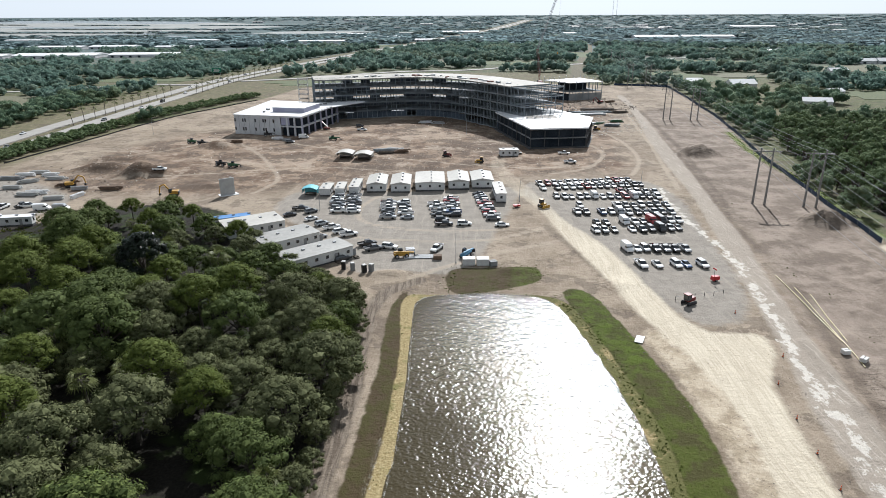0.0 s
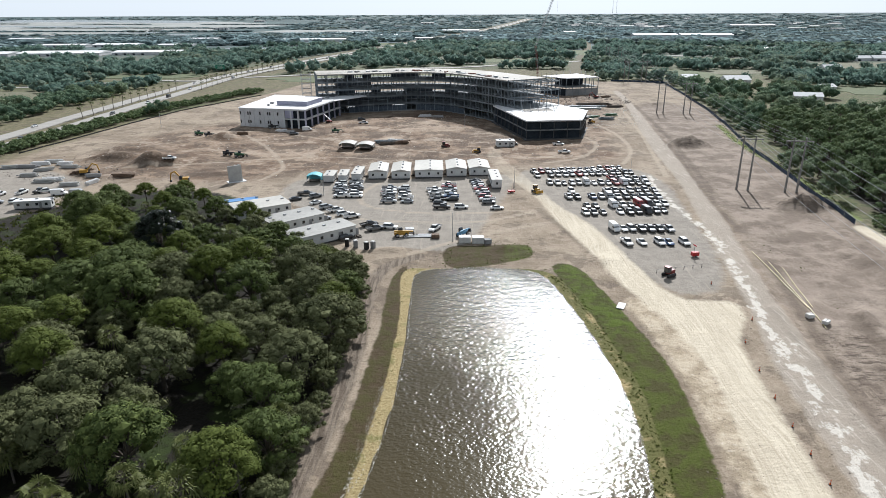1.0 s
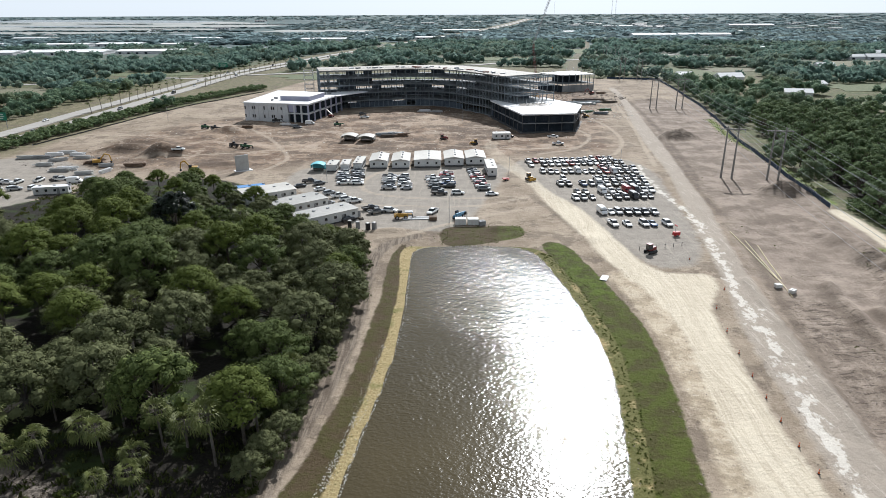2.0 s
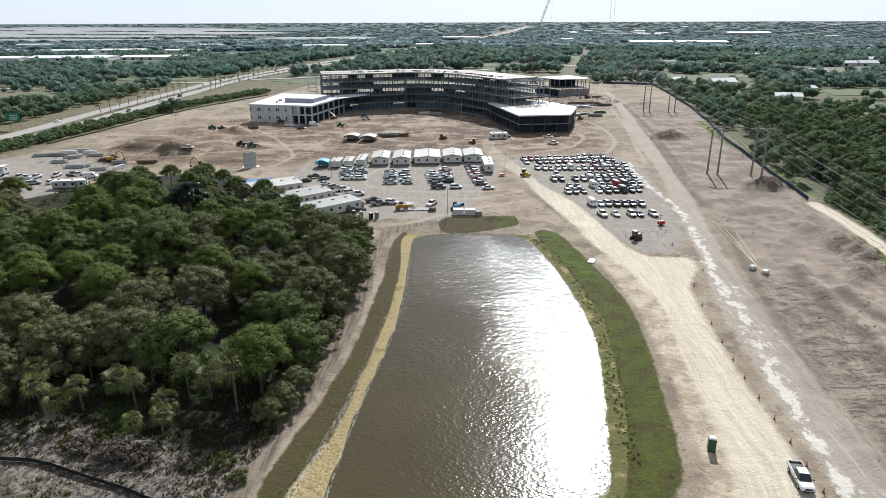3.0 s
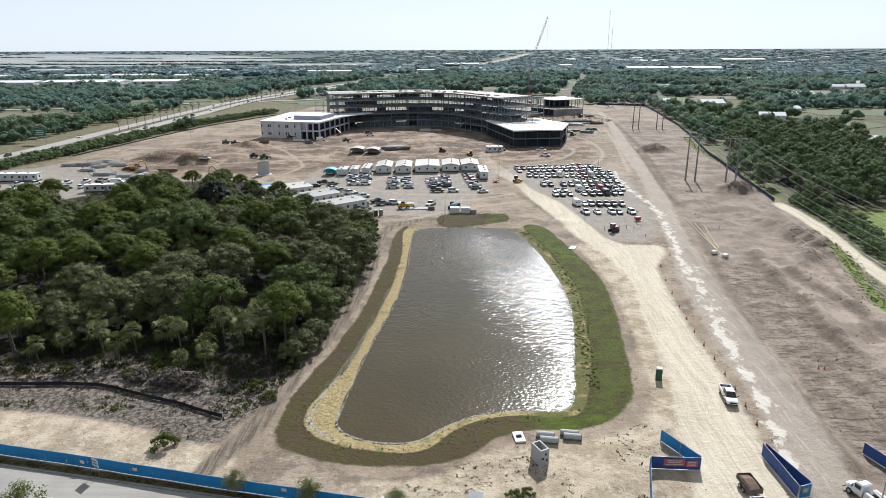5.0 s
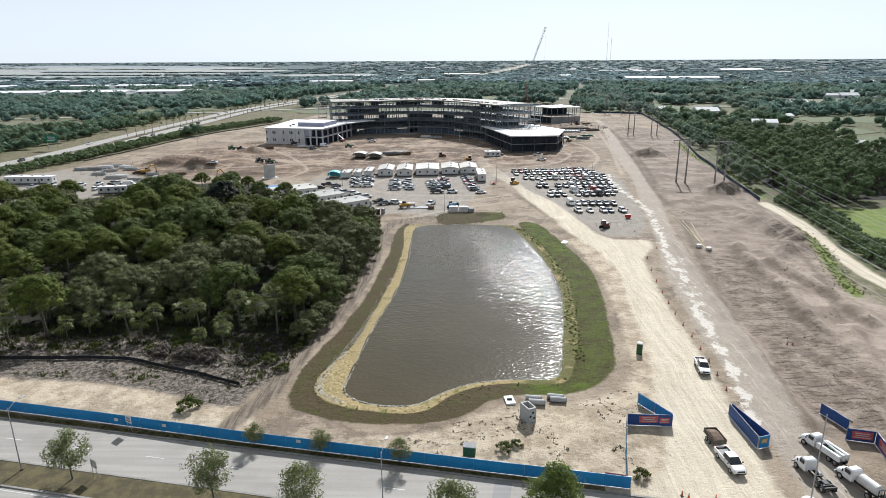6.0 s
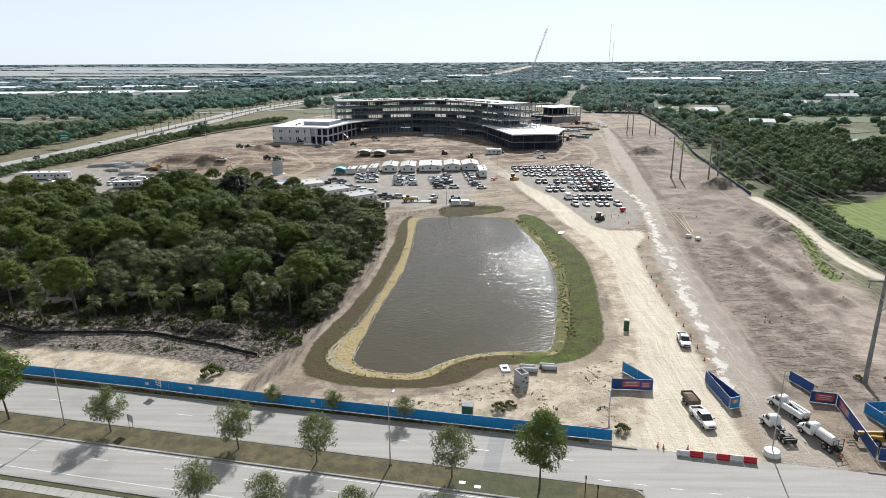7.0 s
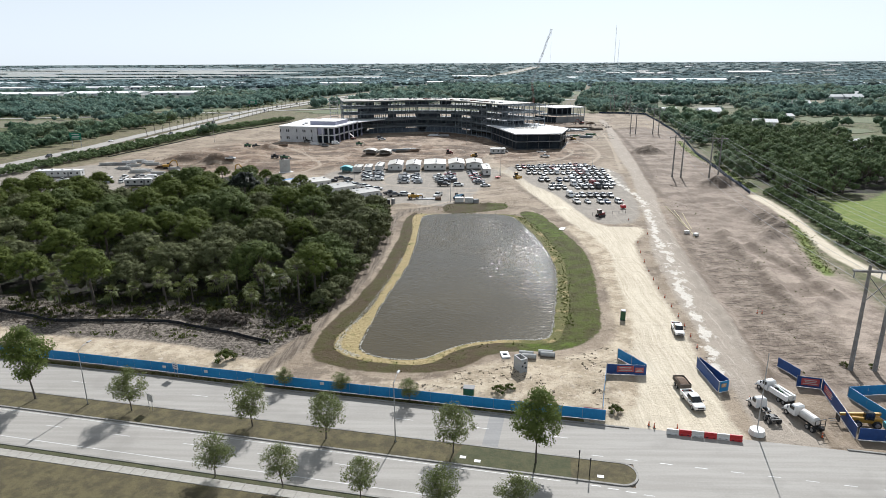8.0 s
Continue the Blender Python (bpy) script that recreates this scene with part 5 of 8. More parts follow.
PASTURES = ((-420, 610, 190, 80, 5), (-330, 790, 130, 50, 4), (60, 1010, 240, 70, 8), (330, 1010, 160, 80, -10), (380, 640, 130, 70, 0), (520, 900, 200, 90, 8), (300, 470, 120, 60, 20),
            (-700, 900, 200, 60, 0), (-200, 1500, 300, 80, 0), (240, 800, 80, 120, 12), (450, 1300, 260, 90, 0), (-60, 760, 250, 70, 3), (205, 1180, 60, 130, 0), (640, 560, 140, 60, 30), (430, 440, 110, 50, 25), (320, 815, 130, 46, 4), (250, 482, 60, 24, 10), (205, 582, 44, 22, 0), (300, 538, 64, 40, 15), (218, 507, 44, 28, 8), (400, 811, 90, 40, 0), (330, 930, 120, 40, 5), (-1500, 1500, 500, 160, 0))
for i, (x, y, sx, sy, turn) in enumerate(PASTURES):
    sheet("pasture", x, y, sx, sy, turn, M_PASTURE if i % 5 else M_FALLOW, "open dry pasture between trees", "pasture", 0.3)


def shed(name, x, y, sx, sy, h, turn, roof, label, gable=0.12):
    """A low hall: walls, a pitched roof and loading doors."""
    t = thing(name, x, y, gz(x, y), turn, label, "building")
    part("wall", Build().box(0, 0, h / 2 - 0.5, sx, sy, h + 1), M_PANEL, t)
    r = Build()
    e = h + sy * gable
    r.prism([(-sy / 2 - 0.4, h), (sy / 2 + 0.4, h), (sy / 2 + 0.4, h + 0.25), (0, e), (-sy / 2 - 0.4, h + 0.25)], -sx / 2 - 0.4, sx / 2 + 0.4)
    r.v = [(q[1], q[0], q[2]) for q in r.v]
    part("roof", r, roof, t)
    for i in range(min(4, max(1, int(sx // 14)))):
        part("door", Build().box(-sx / 2 + 7 + i * 14, -sy / 2 - 0.06, h * 0.34, 4, 0.12, h * 0.66), M_DARK, t)
    return t


for x, y, sx, sy, h, turn in ((-775, 1150, 120, 46, 4.2, 3), (-640, 1165, 130, 52, 4.2, 4), (-505, 1180, 110, 44, 4.2, 4), (-985, 1410, 150, 40, 4.5, 0), (-800, 1425, 110, 36, 4.5, 2), (-690, 1440, 90, 40, 4.5, 2),
                              (-1250, 1750, 120, 36, 5, 0), (-1080, 1760, 90, 30, 5, 0), (-620, 1720, 80, 30, 5, 0), (-560, 1420, 70, 30, 4.5, 0), (-430, 1500, 90, 26, 4.5, 0), (-330, 1640, 150, 34, 5, 4), (110, 1810, 90, 34, 5, 0),
                              (520, 1840, 110, 50, 5, -3), (650, 1835, 130, 50, 5, -3), (335, 2130, 70, 30, 5, 0), (520, 1200, 40, 18, 5, 20), (-190, 1900, 120, 40, 5, 0), (1100, 2600, 160, 60, 7, 0),
                              (900, 1500, 60, 26, 5, 0), (780, 1120, 50, 24, 5, 10), (860, 1190, 40, 20, 5, 0), (-60, 1700, 70, 30, 5, 0), (20, 2300, 120, 40, 6, 0), (-300, 2100, 110, 36, 6, 0)):
    shed("warehouse", x, y, sx, sy, h, turn, M_WHITE, "long low growing house with a white roof among trees", 0.06)
rt = random.Random(88)
for i in range(44):
    a, d = (rt.uniform(0.16, 0.5), rt.uniform(2500, 3300)) if i % 2 else (rt.uniform(-0.62, 0.6), rt.uniform(1900, 3900))
    shed("far_hall", math.sin(a) * d, math.cos(a) * d, rt.uniform(18, 60), rt.uniform(16, 30), rt.uniform(5, 8), rt.uniform(-8, 8), M_TROOF, "small far building with a pale roof in hazy woods", 0.05)
HOMES = ((261, 703, 24, 14, 8), (227, 728, 15, 10, 0), (264, 580, 20, 10, -12), (252, 430, 15, 10, 30), (310, 640, 16, 9, 20), (345, 520, 15, 9, -20), (420, 830, 20, 12, 0), (540, 977, 24, 12, 5), (566, 976, 26, 14, 0), (620, 1060, 26, 14, 0), (500, 720, 16, 10, 15))
HOUSES = [q[:2] for q in HOMES]
for x, y, sx, sy, turn in HOMES:
    shed("house", x, y, sx, sy, 3.4, turn, M_WHITE, "small house with a white roof hidden in trees", 0.28)

# woods out to the horizon
def in_any(x, y, outlines):
    bad = np.zeros(x.shape, bool)
    for o, m in outlines:
        bad |= area_depth(x, y, o) > m
    return bad


rs = np.random.RandomState(7)
count = 29000
ang = rs.uniform(-0.80, 0.80, count)
rad = 240 * np.exp(rs.uniform(0, 1, count) * math.log(4700 / 240))
wx, wy = np.sin(ang) * rad, np.cos(ang) * rad - 20
bad = in_any(wx, wy, ((SITE, -3), (NEARWOOD, -4), (FIELD, -4), (CANOPY, -4)))
for line, w in ((HIGHWAY, 38), (CROSSROAD, 26), (LEFTROAD, 16), (TRAIL, 12)):
    bad |= line_distance(wx, wy, line, False) < w
patchy = vnoise(wx, wy * 2.2, 150, 21) * 0.6 + vnoise(wx, wy * 1.6, 37, 22) * 0.4
bad |= patchy < np.where((wx < -262) & (wy < 1000), 0.28, np.where((wx > 100) & (rad < 900), 0.45, np.clip(0.40 + (600 - rad) / 6000, 0.35, 0.44)))
bad |= (wx < -150) & (wy < 760) & (wx > -280) & (vnoise(wx, wy, 22, 6) < 0.55)
for x, y, sx, sy, *_ in PASTURES:
    bad |= ((wx - x) / (sx * 0.55)) ** 2 + ((wy - y + 14) / (sy * 0.62)) ** 2 < 1
for x, y, sx, sy in ((-640, 1110, 420, 170), (-850, 1385, 460, 130), (-1160, 1720, 320, 110), (-600, 1700, 140, 90), (-500, 1400, 240, 90), (-330, 1610, 200, 100), (-360, 1300, 230, 130), (585, 1780, 320, 150)):
    bad |= (abs(wx - x) < sx * 0.5) & (abs(wy - y) < sy * 0.55)
bad |= area_depth(wx, wy, DRYFIELD) > -4
bad |= (wx > 95) & (wx < 152) & (wy < 300)
flats = np.zeros(wx.shape, bool)
for x, y, sx, sy in ((-1500, 2850, 1600, 1650), (-500, 2350, 460, 420)):
    flats |= (abs(wx - x) < sx * 0.5) & (abs(wy - y) < sy * 0.55)
bad |= flats
for x, y in HOUSES:
    bad |= ((wx - x) / 20) ** 2 + ((wy - y + 30) / 45) ** 2 < 1
belts = [(x, y + x * 0.04 + rs.uniform(-12, 12)) for y in (2120, 2420, 2760, 3180) for x in np.arange(-2500, -700, 17) if vnoise(x, y, 260, 5) > 0.3]
wx, wy = np.append(wx[~bad], [q[0] for q in belts]), np.append(wy[~bad], [q[1] for q in belts])
rad = np.hypot(wx, wy)
wz = ground_height(wx, wy)
size = np.clip(rad / 115, 4.2, 15) * np.where(rad > 1500, 1.6, 1.0) * rs.uniform(0.55, 1.3, len(wx))
tall = np.clip(12.5 - rad / 330, 3.2, 10.5) * np.clip(size / np.clip(rad / 115, 4.2, 15), 0.65, 1.25) * rs.uniform(0.75, 1.2, len(wx))
tall = np.where((wx < -262) & (rad < 900), tall * 0.72, tall)


def far_woods(name, label, pick, lobes, leaves, leaf):
    """Many crowns in one mesh, each of several rough lobes with loose leaf sprays round them."""
    n = int(pick.sum())
    cx, cy, cz, r, h = (np.repeat(a[pick], lobes) for a in (wx, wy, wz, size, tall))
    m = n * lobes
    ring = rs.uniform(0, 6.283, m)
    first = np.tile(np.arange(lobes) == 0, n)
    out = np.where(first, 0.0, rs.uniform(0.35, 0.72, m))
    lr = r * np.where(first, 0.66, rs.uniform(0.30, 0.46, m))
    lz = h * np.where(first, 0.55, rs.uniform(0.30, 0.72, m))
    core = np.array(CORE)
    jit = rs.uniform(0.62, 1.12, (m, 12, 1))
    v = core[None] * jit * np.stack((lr, lr, np.minimum(lr * 0.85, h * 0.44)), 1)[:, None, :]
    v = v + np.stack((cx + np.cos(ring) * r * out, cy + np.sin(ring) * r * out, cz + lz), 1)[:, None, :]
    f = np.array(CORE_F)[None] + (np.arange(m) * 12)[:, None, None]
    k = n * leaves
    i = rs.randint(0, m, k)
    d = rs.normal(size=(k, 3)) + np.array((0, 0, 0.35))
    d /= np.linalg.norm(d, axis=1)[:, None]
    p = np.stack((cx[i] + np.cos(ring[i]) * r[i] * out[i], cy[i] + np.sin(ring[i]) * r[i] * out[i], cz[i] + lz[i]), 1) + d * (lr[i] * rs.uniform(0.72, 1.22, k))[:, None] * np.stack((np.ones(k), np.ones(k), np.minimum(0.85, h[i] * 0.45 / lr[i])), 1)
    nrm = d + rs.normal(scale=0.5, size=(k, 3))
    nrm /= np.linalg.norm(nrm, axis=1)[:, None]
    t = np.cross(nrm, rs.normal(size=(k, 3)))
    t /= np.linalg.norm(t, axis=1)[:, None]
    w = np.cross(nrm, t)
    g = (r[i] * rs.uniform(0.8, 1.7, k) * 1.15 / math.sqrt(leaves))[:, None]
    t[:, 2] *= np.minimum(1, h[i] * 0.3 / g[:, 0])
    w[:, 2] *= np.minimum(1, h[i] * 0.3 / g[:, 0])
    leaf_v = np.stack((p - t * g, p + w * g + t * g * 0.3, p + t * g * 0.9 - w * g * 0.5), 1).reshape(-1, 3)
    verts = np.concatenate((v.reshape(-1, 3), leaf_v))
    faces = np.concatenate((f.reshape(-1, 3), (np.arange(k * 3) + m * 12).reshape(-1, 3)))
    me = bpy.data.meshes.new(name)
    me.vertices.add(len(verts))
    me.vertices.foreach_set("co", verts.ravel())
    me.loops.add(len(faces) * 3)
    me.loops.foreach_set("vertex_index", faces.ravel())
    me.polygons.add(len(faces))
    me.polygons.foreach_set("loop_start", np.arange(len(faces)) * 3)
    me.update(calc_edges=True)
    me.materials.append(leaf)
    return tagged(new(name, me), label, "woods", kind="stuff")


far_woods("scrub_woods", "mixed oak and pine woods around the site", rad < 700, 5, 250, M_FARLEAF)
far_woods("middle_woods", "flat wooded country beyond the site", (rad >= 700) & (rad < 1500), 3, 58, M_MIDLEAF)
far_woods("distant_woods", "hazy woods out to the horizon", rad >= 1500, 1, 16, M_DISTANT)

# hedge along the highway
HEDGE = tree_kind("hedge_bush", [crown_tree(s, 4.6, 3.4, 9, 30, 0.5, "shrub") for s in (26, 27, 28)], M_BARK, M_COUNTRY, "low bushy tree in the hedge beside the highway", "hedge bush")
hedge = smooth([(-240, 250), (-234, 310), (-224, 380), (-217, 430), (-212, 480), (-205, 533), (-186, 590), (-168, 640)], False, 30)
for i, (x, y) in enumerate(hedge):
    plant(HEDGE, i, x - (i % 2) * 6 + RNG.uniform(-2, 2), y, RNG.uniform(0.7, 1.15), RNG.uniform(0, 360), "hedge trees")
for i, (x, y) in enumerate(smooth([(122, 176), (121, 192), (125, 212), (129, 232), (133, 252), (134, 268), (135, 284)], False, 9)):
    for k in range(2):
        plant(HEDGE, i + k, x + k * 5.5 + RNG.uniform(-2, 2), y + RNG.uniform(-1.5, 1.5), RNG.uniform(0.4, 0.85), RNG.uniform(0, 360), "bushes beside the field", "low green bush between the sandy path and the field")
FARPALM = tree_kind("palm_tree", [palm_tree(s, h, 14, 2.6) for s, h in ((31, 8), (32, 9.5))], M_PALEBARK, M_OAK, "tall palm in the row along the highway", "palm")
for i in range(30):
    y = 500 + i * 13.5
    plant(FARPALM, i, float(np.interp(y, HIGHWAY[:, 1], HIGHWAY[:, 0])) + (17.0 if i > 11 else 0.5), y, RNG.uniform(0.8, 1.1), i * 40, "highway palms")

# green highway signs
for x, y, w in ((-262, 440, 9), (-262, 815, 11)):
    t = thing("highway_sign", x, y, gz(x, y), -8, "large green direction sign over the highway verge", "road sign")
    part("board", Build().box(0, 0, 7.5, w, 0.12, 4.6, chamfer=0.05), surface("sign_green", (0.008, 0.136, 0.08), (0.012, 0.176, 0.104), 1, 0.4), t)
    for k in (-0.38, 0.38):
        part("post", Build().tube((w * k, 0.2, -0.5), (w * k, 0.2, 8), 0.16), M_STEEL, t)
    for k, z in ((0, 8.6), (0.1, 7.4), (-0.1, 6.3)):
        part("bar", Build().box(w * k * 0.5, -0.08, z, w * 0.6, 0.03, 0.5), M_LINE, t)

# radio masts far off
for x, y, h in ((566, 2520, 180), (584, 2540, 125)):
    t = thing("radio_mast", x, y, gz(x, y), 0, "thin lattice radio mast on the horizon", "mast")
    b = Build()
    for k in range(3):
        a = k * 2.094
        b.tube((math.cos(a) * 1.1, math.sin(a) * 1.1, -1), (math.cos(a) * 0.8, math.sin(a) * 0.8, h), 0.18, 0.14, 4)
    for i in range(int(h // 6)):
        b.beam((1.1, 0, i * 6), (-0.55, 0.95, i * 6 + 6), 0.15)
        b.beam((-0.55, 0.95, i * 6), (-0.55, -0.95, i * 6 + 6), 0.15)
    part("lattice", b, M_STEEL, t)
    part("beacon", Build().tube((0, 0, h), (0, 0, h + 3), 0.3, 0.1), M_RED, t)

# ---- the building under construction ----
ARC = smooth([(-92, 519), (-62, 527), (-30, 536.5), (-4, 527), (17, 499), (38, 466)], False, 8)
seg = np.linalg.norm(np.diff(ARC, axis=0), axis=1)
run = np.concatenate(([0], np.cumsum(seg)))
BAYS = 25
stations = [run[-1] * i / BAYS for i in range(BAYS + 1)]
front = np.array([(np.interp(s, run, ARC[:, 0]), np.interp(s, run, ARC[:, 1])) for s in stations])
rows = [offset_line(front, d) for d in (0, 9.5, 19, 28)]
LEVELS = [0, 5.2, 10.4, 15.6, 20.6, 25.6]
frame_house = thing("hospital_frame", 0, 0, 0, 0, "curved five-storey steel frame of a large building under construction", "building")


def deck_outline(i0, i1):
    f, b = offset_line(front, -0.8)[i0:i1 + 1], offset_line(front, 28.8)[i0:i1 + 1]
    return f, b


def deck(z, i0, i1, thick):
    f, b = deck_outline(i0, i1)
    m = Build()
    n = len(f)
    verts = [(p[0], p[1], h) for h in (z - thick, z) for line in (f, b) for p in line]
    faces = []
    for i in range(n - 1):
        faces += [(i, i + 1, n + i + 1, n + i), (2 * n + i, 3 * n + i, 3 * n + i + 1, 2 * n + i + 1), (i, 2 * n + i, 2 * n + i + 1, i + 1), (n + i, n + i + 1, 3 * n + i + 1, 3 * n + i)]
    faces += [(0, n, 3 * n, 2 * n), (n - 1, 3 * n - 1, 4 * n - 1, 2 * n - 1)]
    return m.add(verts, faces)


for k, z in enumerate(LEVELS[1:], 1):
    last = k == len(LEVELS) - 1
    part("roof_deck" if last else "floor_deck", deck(z, 0, 23 if k > 2 else BAYS, 0.5 if last else 0.3), M_ROOF if last else M_DECK, frame_house, "pale roof deck" if last else "")
part("base_slab", deck(0.25, 0, BAYS, 0.6), M_DECK, frame_house)
for r, line in enumerate(rows):
    for i, (x, y) in enumerate(line):
        part("column", Build().box(x, y, 12.9, 0.42, 0.42, 25.8 if i > 20 else 25.2, 0), M_PRIMER, frame_house)
for k, z in enumerate(LEVELS[1:], 1):
    for line in (rows[0], rows[3]):
        b = Build()
        for a, c in zip(line, line[1:]):
            b.add(*plank((*a, z - 0.55), (*c, z - 0.55), 0.3, 0.7))
        part("edge_beam", b, M_PRIMER, frame_house)
    for i in range(BAYS + 1):
        part("cross_beam", Build().add(*plank((*rows[0][i], z - 0.6), (*rows[3][i], z - 0.6), 0.28, 0.6)), M_PRIMER, frame_house)
# boards added to put the storeys' inner shade in blue-grey, with gaps
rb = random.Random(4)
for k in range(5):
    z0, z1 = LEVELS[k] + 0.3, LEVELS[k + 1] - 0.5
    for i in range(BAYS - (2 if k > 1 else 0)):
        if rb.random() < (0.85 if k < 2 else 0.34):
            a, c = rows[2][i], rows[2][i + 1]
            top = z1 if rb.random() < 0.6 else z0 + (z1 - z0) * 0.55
            part("shade_board", Build().add(*plank((*a, (z0 + top) / 2), (*c, (z0 + top) / 2), 0.2, top - z0)), M_INNER, frame_house)
for i in range(0, BAYS):
    a, c = front[i], front[i + 1]
    for z in LEVELS[1:6] if i < 22 else LEVELS[1:5]:
        b = Build()
        b.add(*plank((*a, z + 1.05), (*c, z + 1.05), 0.06, 0.08))
        b.add(*plank((*a, z + 0.55), (*c, z + 0.55), 0.06, 0.08))
        part("guard_rail", b, M_PRIMER, frame_house)
for r in (0, 1):
    for i in range(BAYS):
        x, y = (rows[r][i] + rows[r][i + 1]) / 2
        part("post", Build().box(x, y, 12.7, 0.26, 0.26, 25.2), M_PRIMER, frame_house)
for i in range(15, BAYS, 2):
    for k in (2, 3):
        a, c = rows[0][i], rows[0][i + 1]
        part("bracing", Build().beam((*a, LEVELS[k]), (*c, LEVELS[k + 1] - .5), 0.2).beam((*c, LEVELS[k]), (*a, LEVELS[k + 1] - .5), 0.2), M_PRIMER, frame_house)
for i in range(14):
    x, y = offset_line(front, 1.5 + rb.uniform(0, 9))[10 + i % 12] + rb.uniform(-2, 2)
    part("roof_pallet", Build().box(x, y, 25.95, rb.uniform(2, 6), rb.uniform(.8, 2), rb.uniform(.4, 1.2), rb.uniform(0, 180), 0.04), (M_RUSTY, M_PRIMER, M_WHITE)[i % 3], frame_house, "wrapped pallet left on the roof")
# dark ground-floor hoarding
for a, c in zip(front, front[1:]):
    if rb.random() < 0.8:
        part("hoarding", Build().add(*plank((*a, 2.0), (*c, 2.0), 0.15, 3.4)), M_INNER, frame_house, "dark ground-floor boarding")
for i in range(9):
    x, y = rows[1][3 + i] + rb.uniform(-3, 3)
    part("roof_stack", Build().box(x, y, 26.0, rb.uniform(1.5, 4), rb.uniform(1, 2.5), 0.9, rb.uniform(0, 90), 0.05), M_DARKCONC if i % 2 else M_WHITE, frame_house)
# access tower of scaffold at the west end
sc = thing("scaffold_tower", -100, 522, 0, 8, "tall scaffold stair tower beside the steel frame", "scaffold")
for sx in (-3, 3):
    for sy in (-3, 3):
        part("standard", Build().tube((sx, sy, -0.2), (sx, sy, 27), 0.12, n=6), M_STEEL, sc)
for i in range(9):
    z = 1.5 + i * 3
    b = Build()
    for a, c in (((-3, -3), (3, -3)), ((3, -3), (3, 3)), ((3, 3), (-3, 3)), ((-3, 3), (-3, -3))):
        b.beam((*a, z), (*c, z), 0.14)
    b.beam((-3, -3, z), (3, -3, z + 3), 0.1)
    part("lift", b, M_STEEL, sc)
    part("board", Build().box(0, 0, z, 5.6, 2.0, 0.12), M_BARK, sc)

# white wing
wing = thing("finished_wing", 0, 0, 0, 0, "two-storey white panelled wing with a white roof", "building")
WL = [(-129.5, 470), (-88, 460.5), (-77, 517), (-124.5, 531)]
fa, fb = Vector(WL[0]), Vector(WL[1])
along = (fb - fa).normalized()
inw = Vector((-along.y, along.x))
wturn = math.degrees(math.atan2(along.y, along.x))
length = (fb - fa).length
n_panel = 9
solid_len = length * 0.68
part("wall", Build().slab([WL[0], tuple(fa + along * solid_len), tuple(fa + along * solid_len + inw * 56), WL[3]], -0.3, 10.9), M_PANEL, wing)
for i in range(n_panel):
    c = fa + along * (solid_len * (i + 0.5) / n_panel) - inw * 0.14
    part("panel", Build().box(c.x, c.y, 5.6, solid_len / n_panel - 0.18, 0.3, 10.6, wturn, 0.04), M_PANEL, wing)
    for z in (3.2, 8.2):
        if (i * 7 + int(z)) % 5 < 4:
            o = c + along * (0.9 if i % 2 else -0.9) - inw * 0.16
            part("window", Build().box(o.x, o.y, z, 0.8, 0.12, 1.9, wturn), M_GLASS, wing)
# near-black block paints the shade inside the wing's open bays
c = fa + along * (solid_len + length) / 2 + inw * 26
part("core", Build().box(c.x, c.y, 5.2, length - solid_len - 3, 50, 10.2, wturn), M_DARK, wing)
for z in (5.4, 10.7):
    o = fa + along * (solid_len + length) / 2 + inw * 26
    part("slab_edge", Build().box(o.x, o.y, z, length - solid_len + 0.6, 53, 0.7, wturn), M_PANEL, wing)
for i in range(4):
    o = fa + along * (solid_len + (length - solid_len) * i / 3)
    part("pier", Build().box(o.x, o.y, 5.4, 0.9, 0.9, 10.8, wturn, 0.03), M_LILAC if i == 3 else M_PANEL, wing)
o = fa + along * (solid_len + 3.5) - inw * 0.2
part("panel", Build().box(o.x, o.y, 8.3, 5, 0.4, 4.4, wturn, 0.03), M_LILAC, wing, "lilac sheathing panel")
for i in range(7):
    o = fb + inw * (i * 8.5)
    part("pier", Build().box(o.x, o.y, 5.4, 0.8, 0.8, 10.8, wturn), M_LILAC, wing)
roof = Build().slab([tuple(Vector(WL[0]) - along * 0.5 - inw * 0.5), tuple(Vector(WL[1]) + along * 0.5 - inw * 0.5), tuple(Vector(WL[2]) + along * 0.5), WL[3]], 10.95, 11.35)
part("roof", roof, M_WHITE, wing, "bright white roof membrane")
roof2 = Build().slab([(-77.5, 498), (-60, 523), (-66, 531), (-82, 525)], 10.9, 11.3)
part("roof_link", roof2, M_WHITE, wing)
o = fa + along * 28 + inw * 24
part("roof_house", Build().box(o.x, o.y, 12.6, 20, 22, 2.5, wturn, 0.05), M_LILAC, wing, "lilac plant room on the roof")
part("roof_house_cap", Build().box(o.x, o.y, 13.95, 20.4, 22.4, 0.2, wturn), M_WHITE, wing)
for i in range(6):
    q = fa + along * rb.uniform(4, 36) + inw * rb.uniform(6, 50)
    part("roof_unit", Build().box(q.x, q.y, 11.8, rb.uniform(0.8, 2.5), rb.uniform(0.8, 1.6), 0.9, wturn, 0.05), M_DARKCONC, wing)

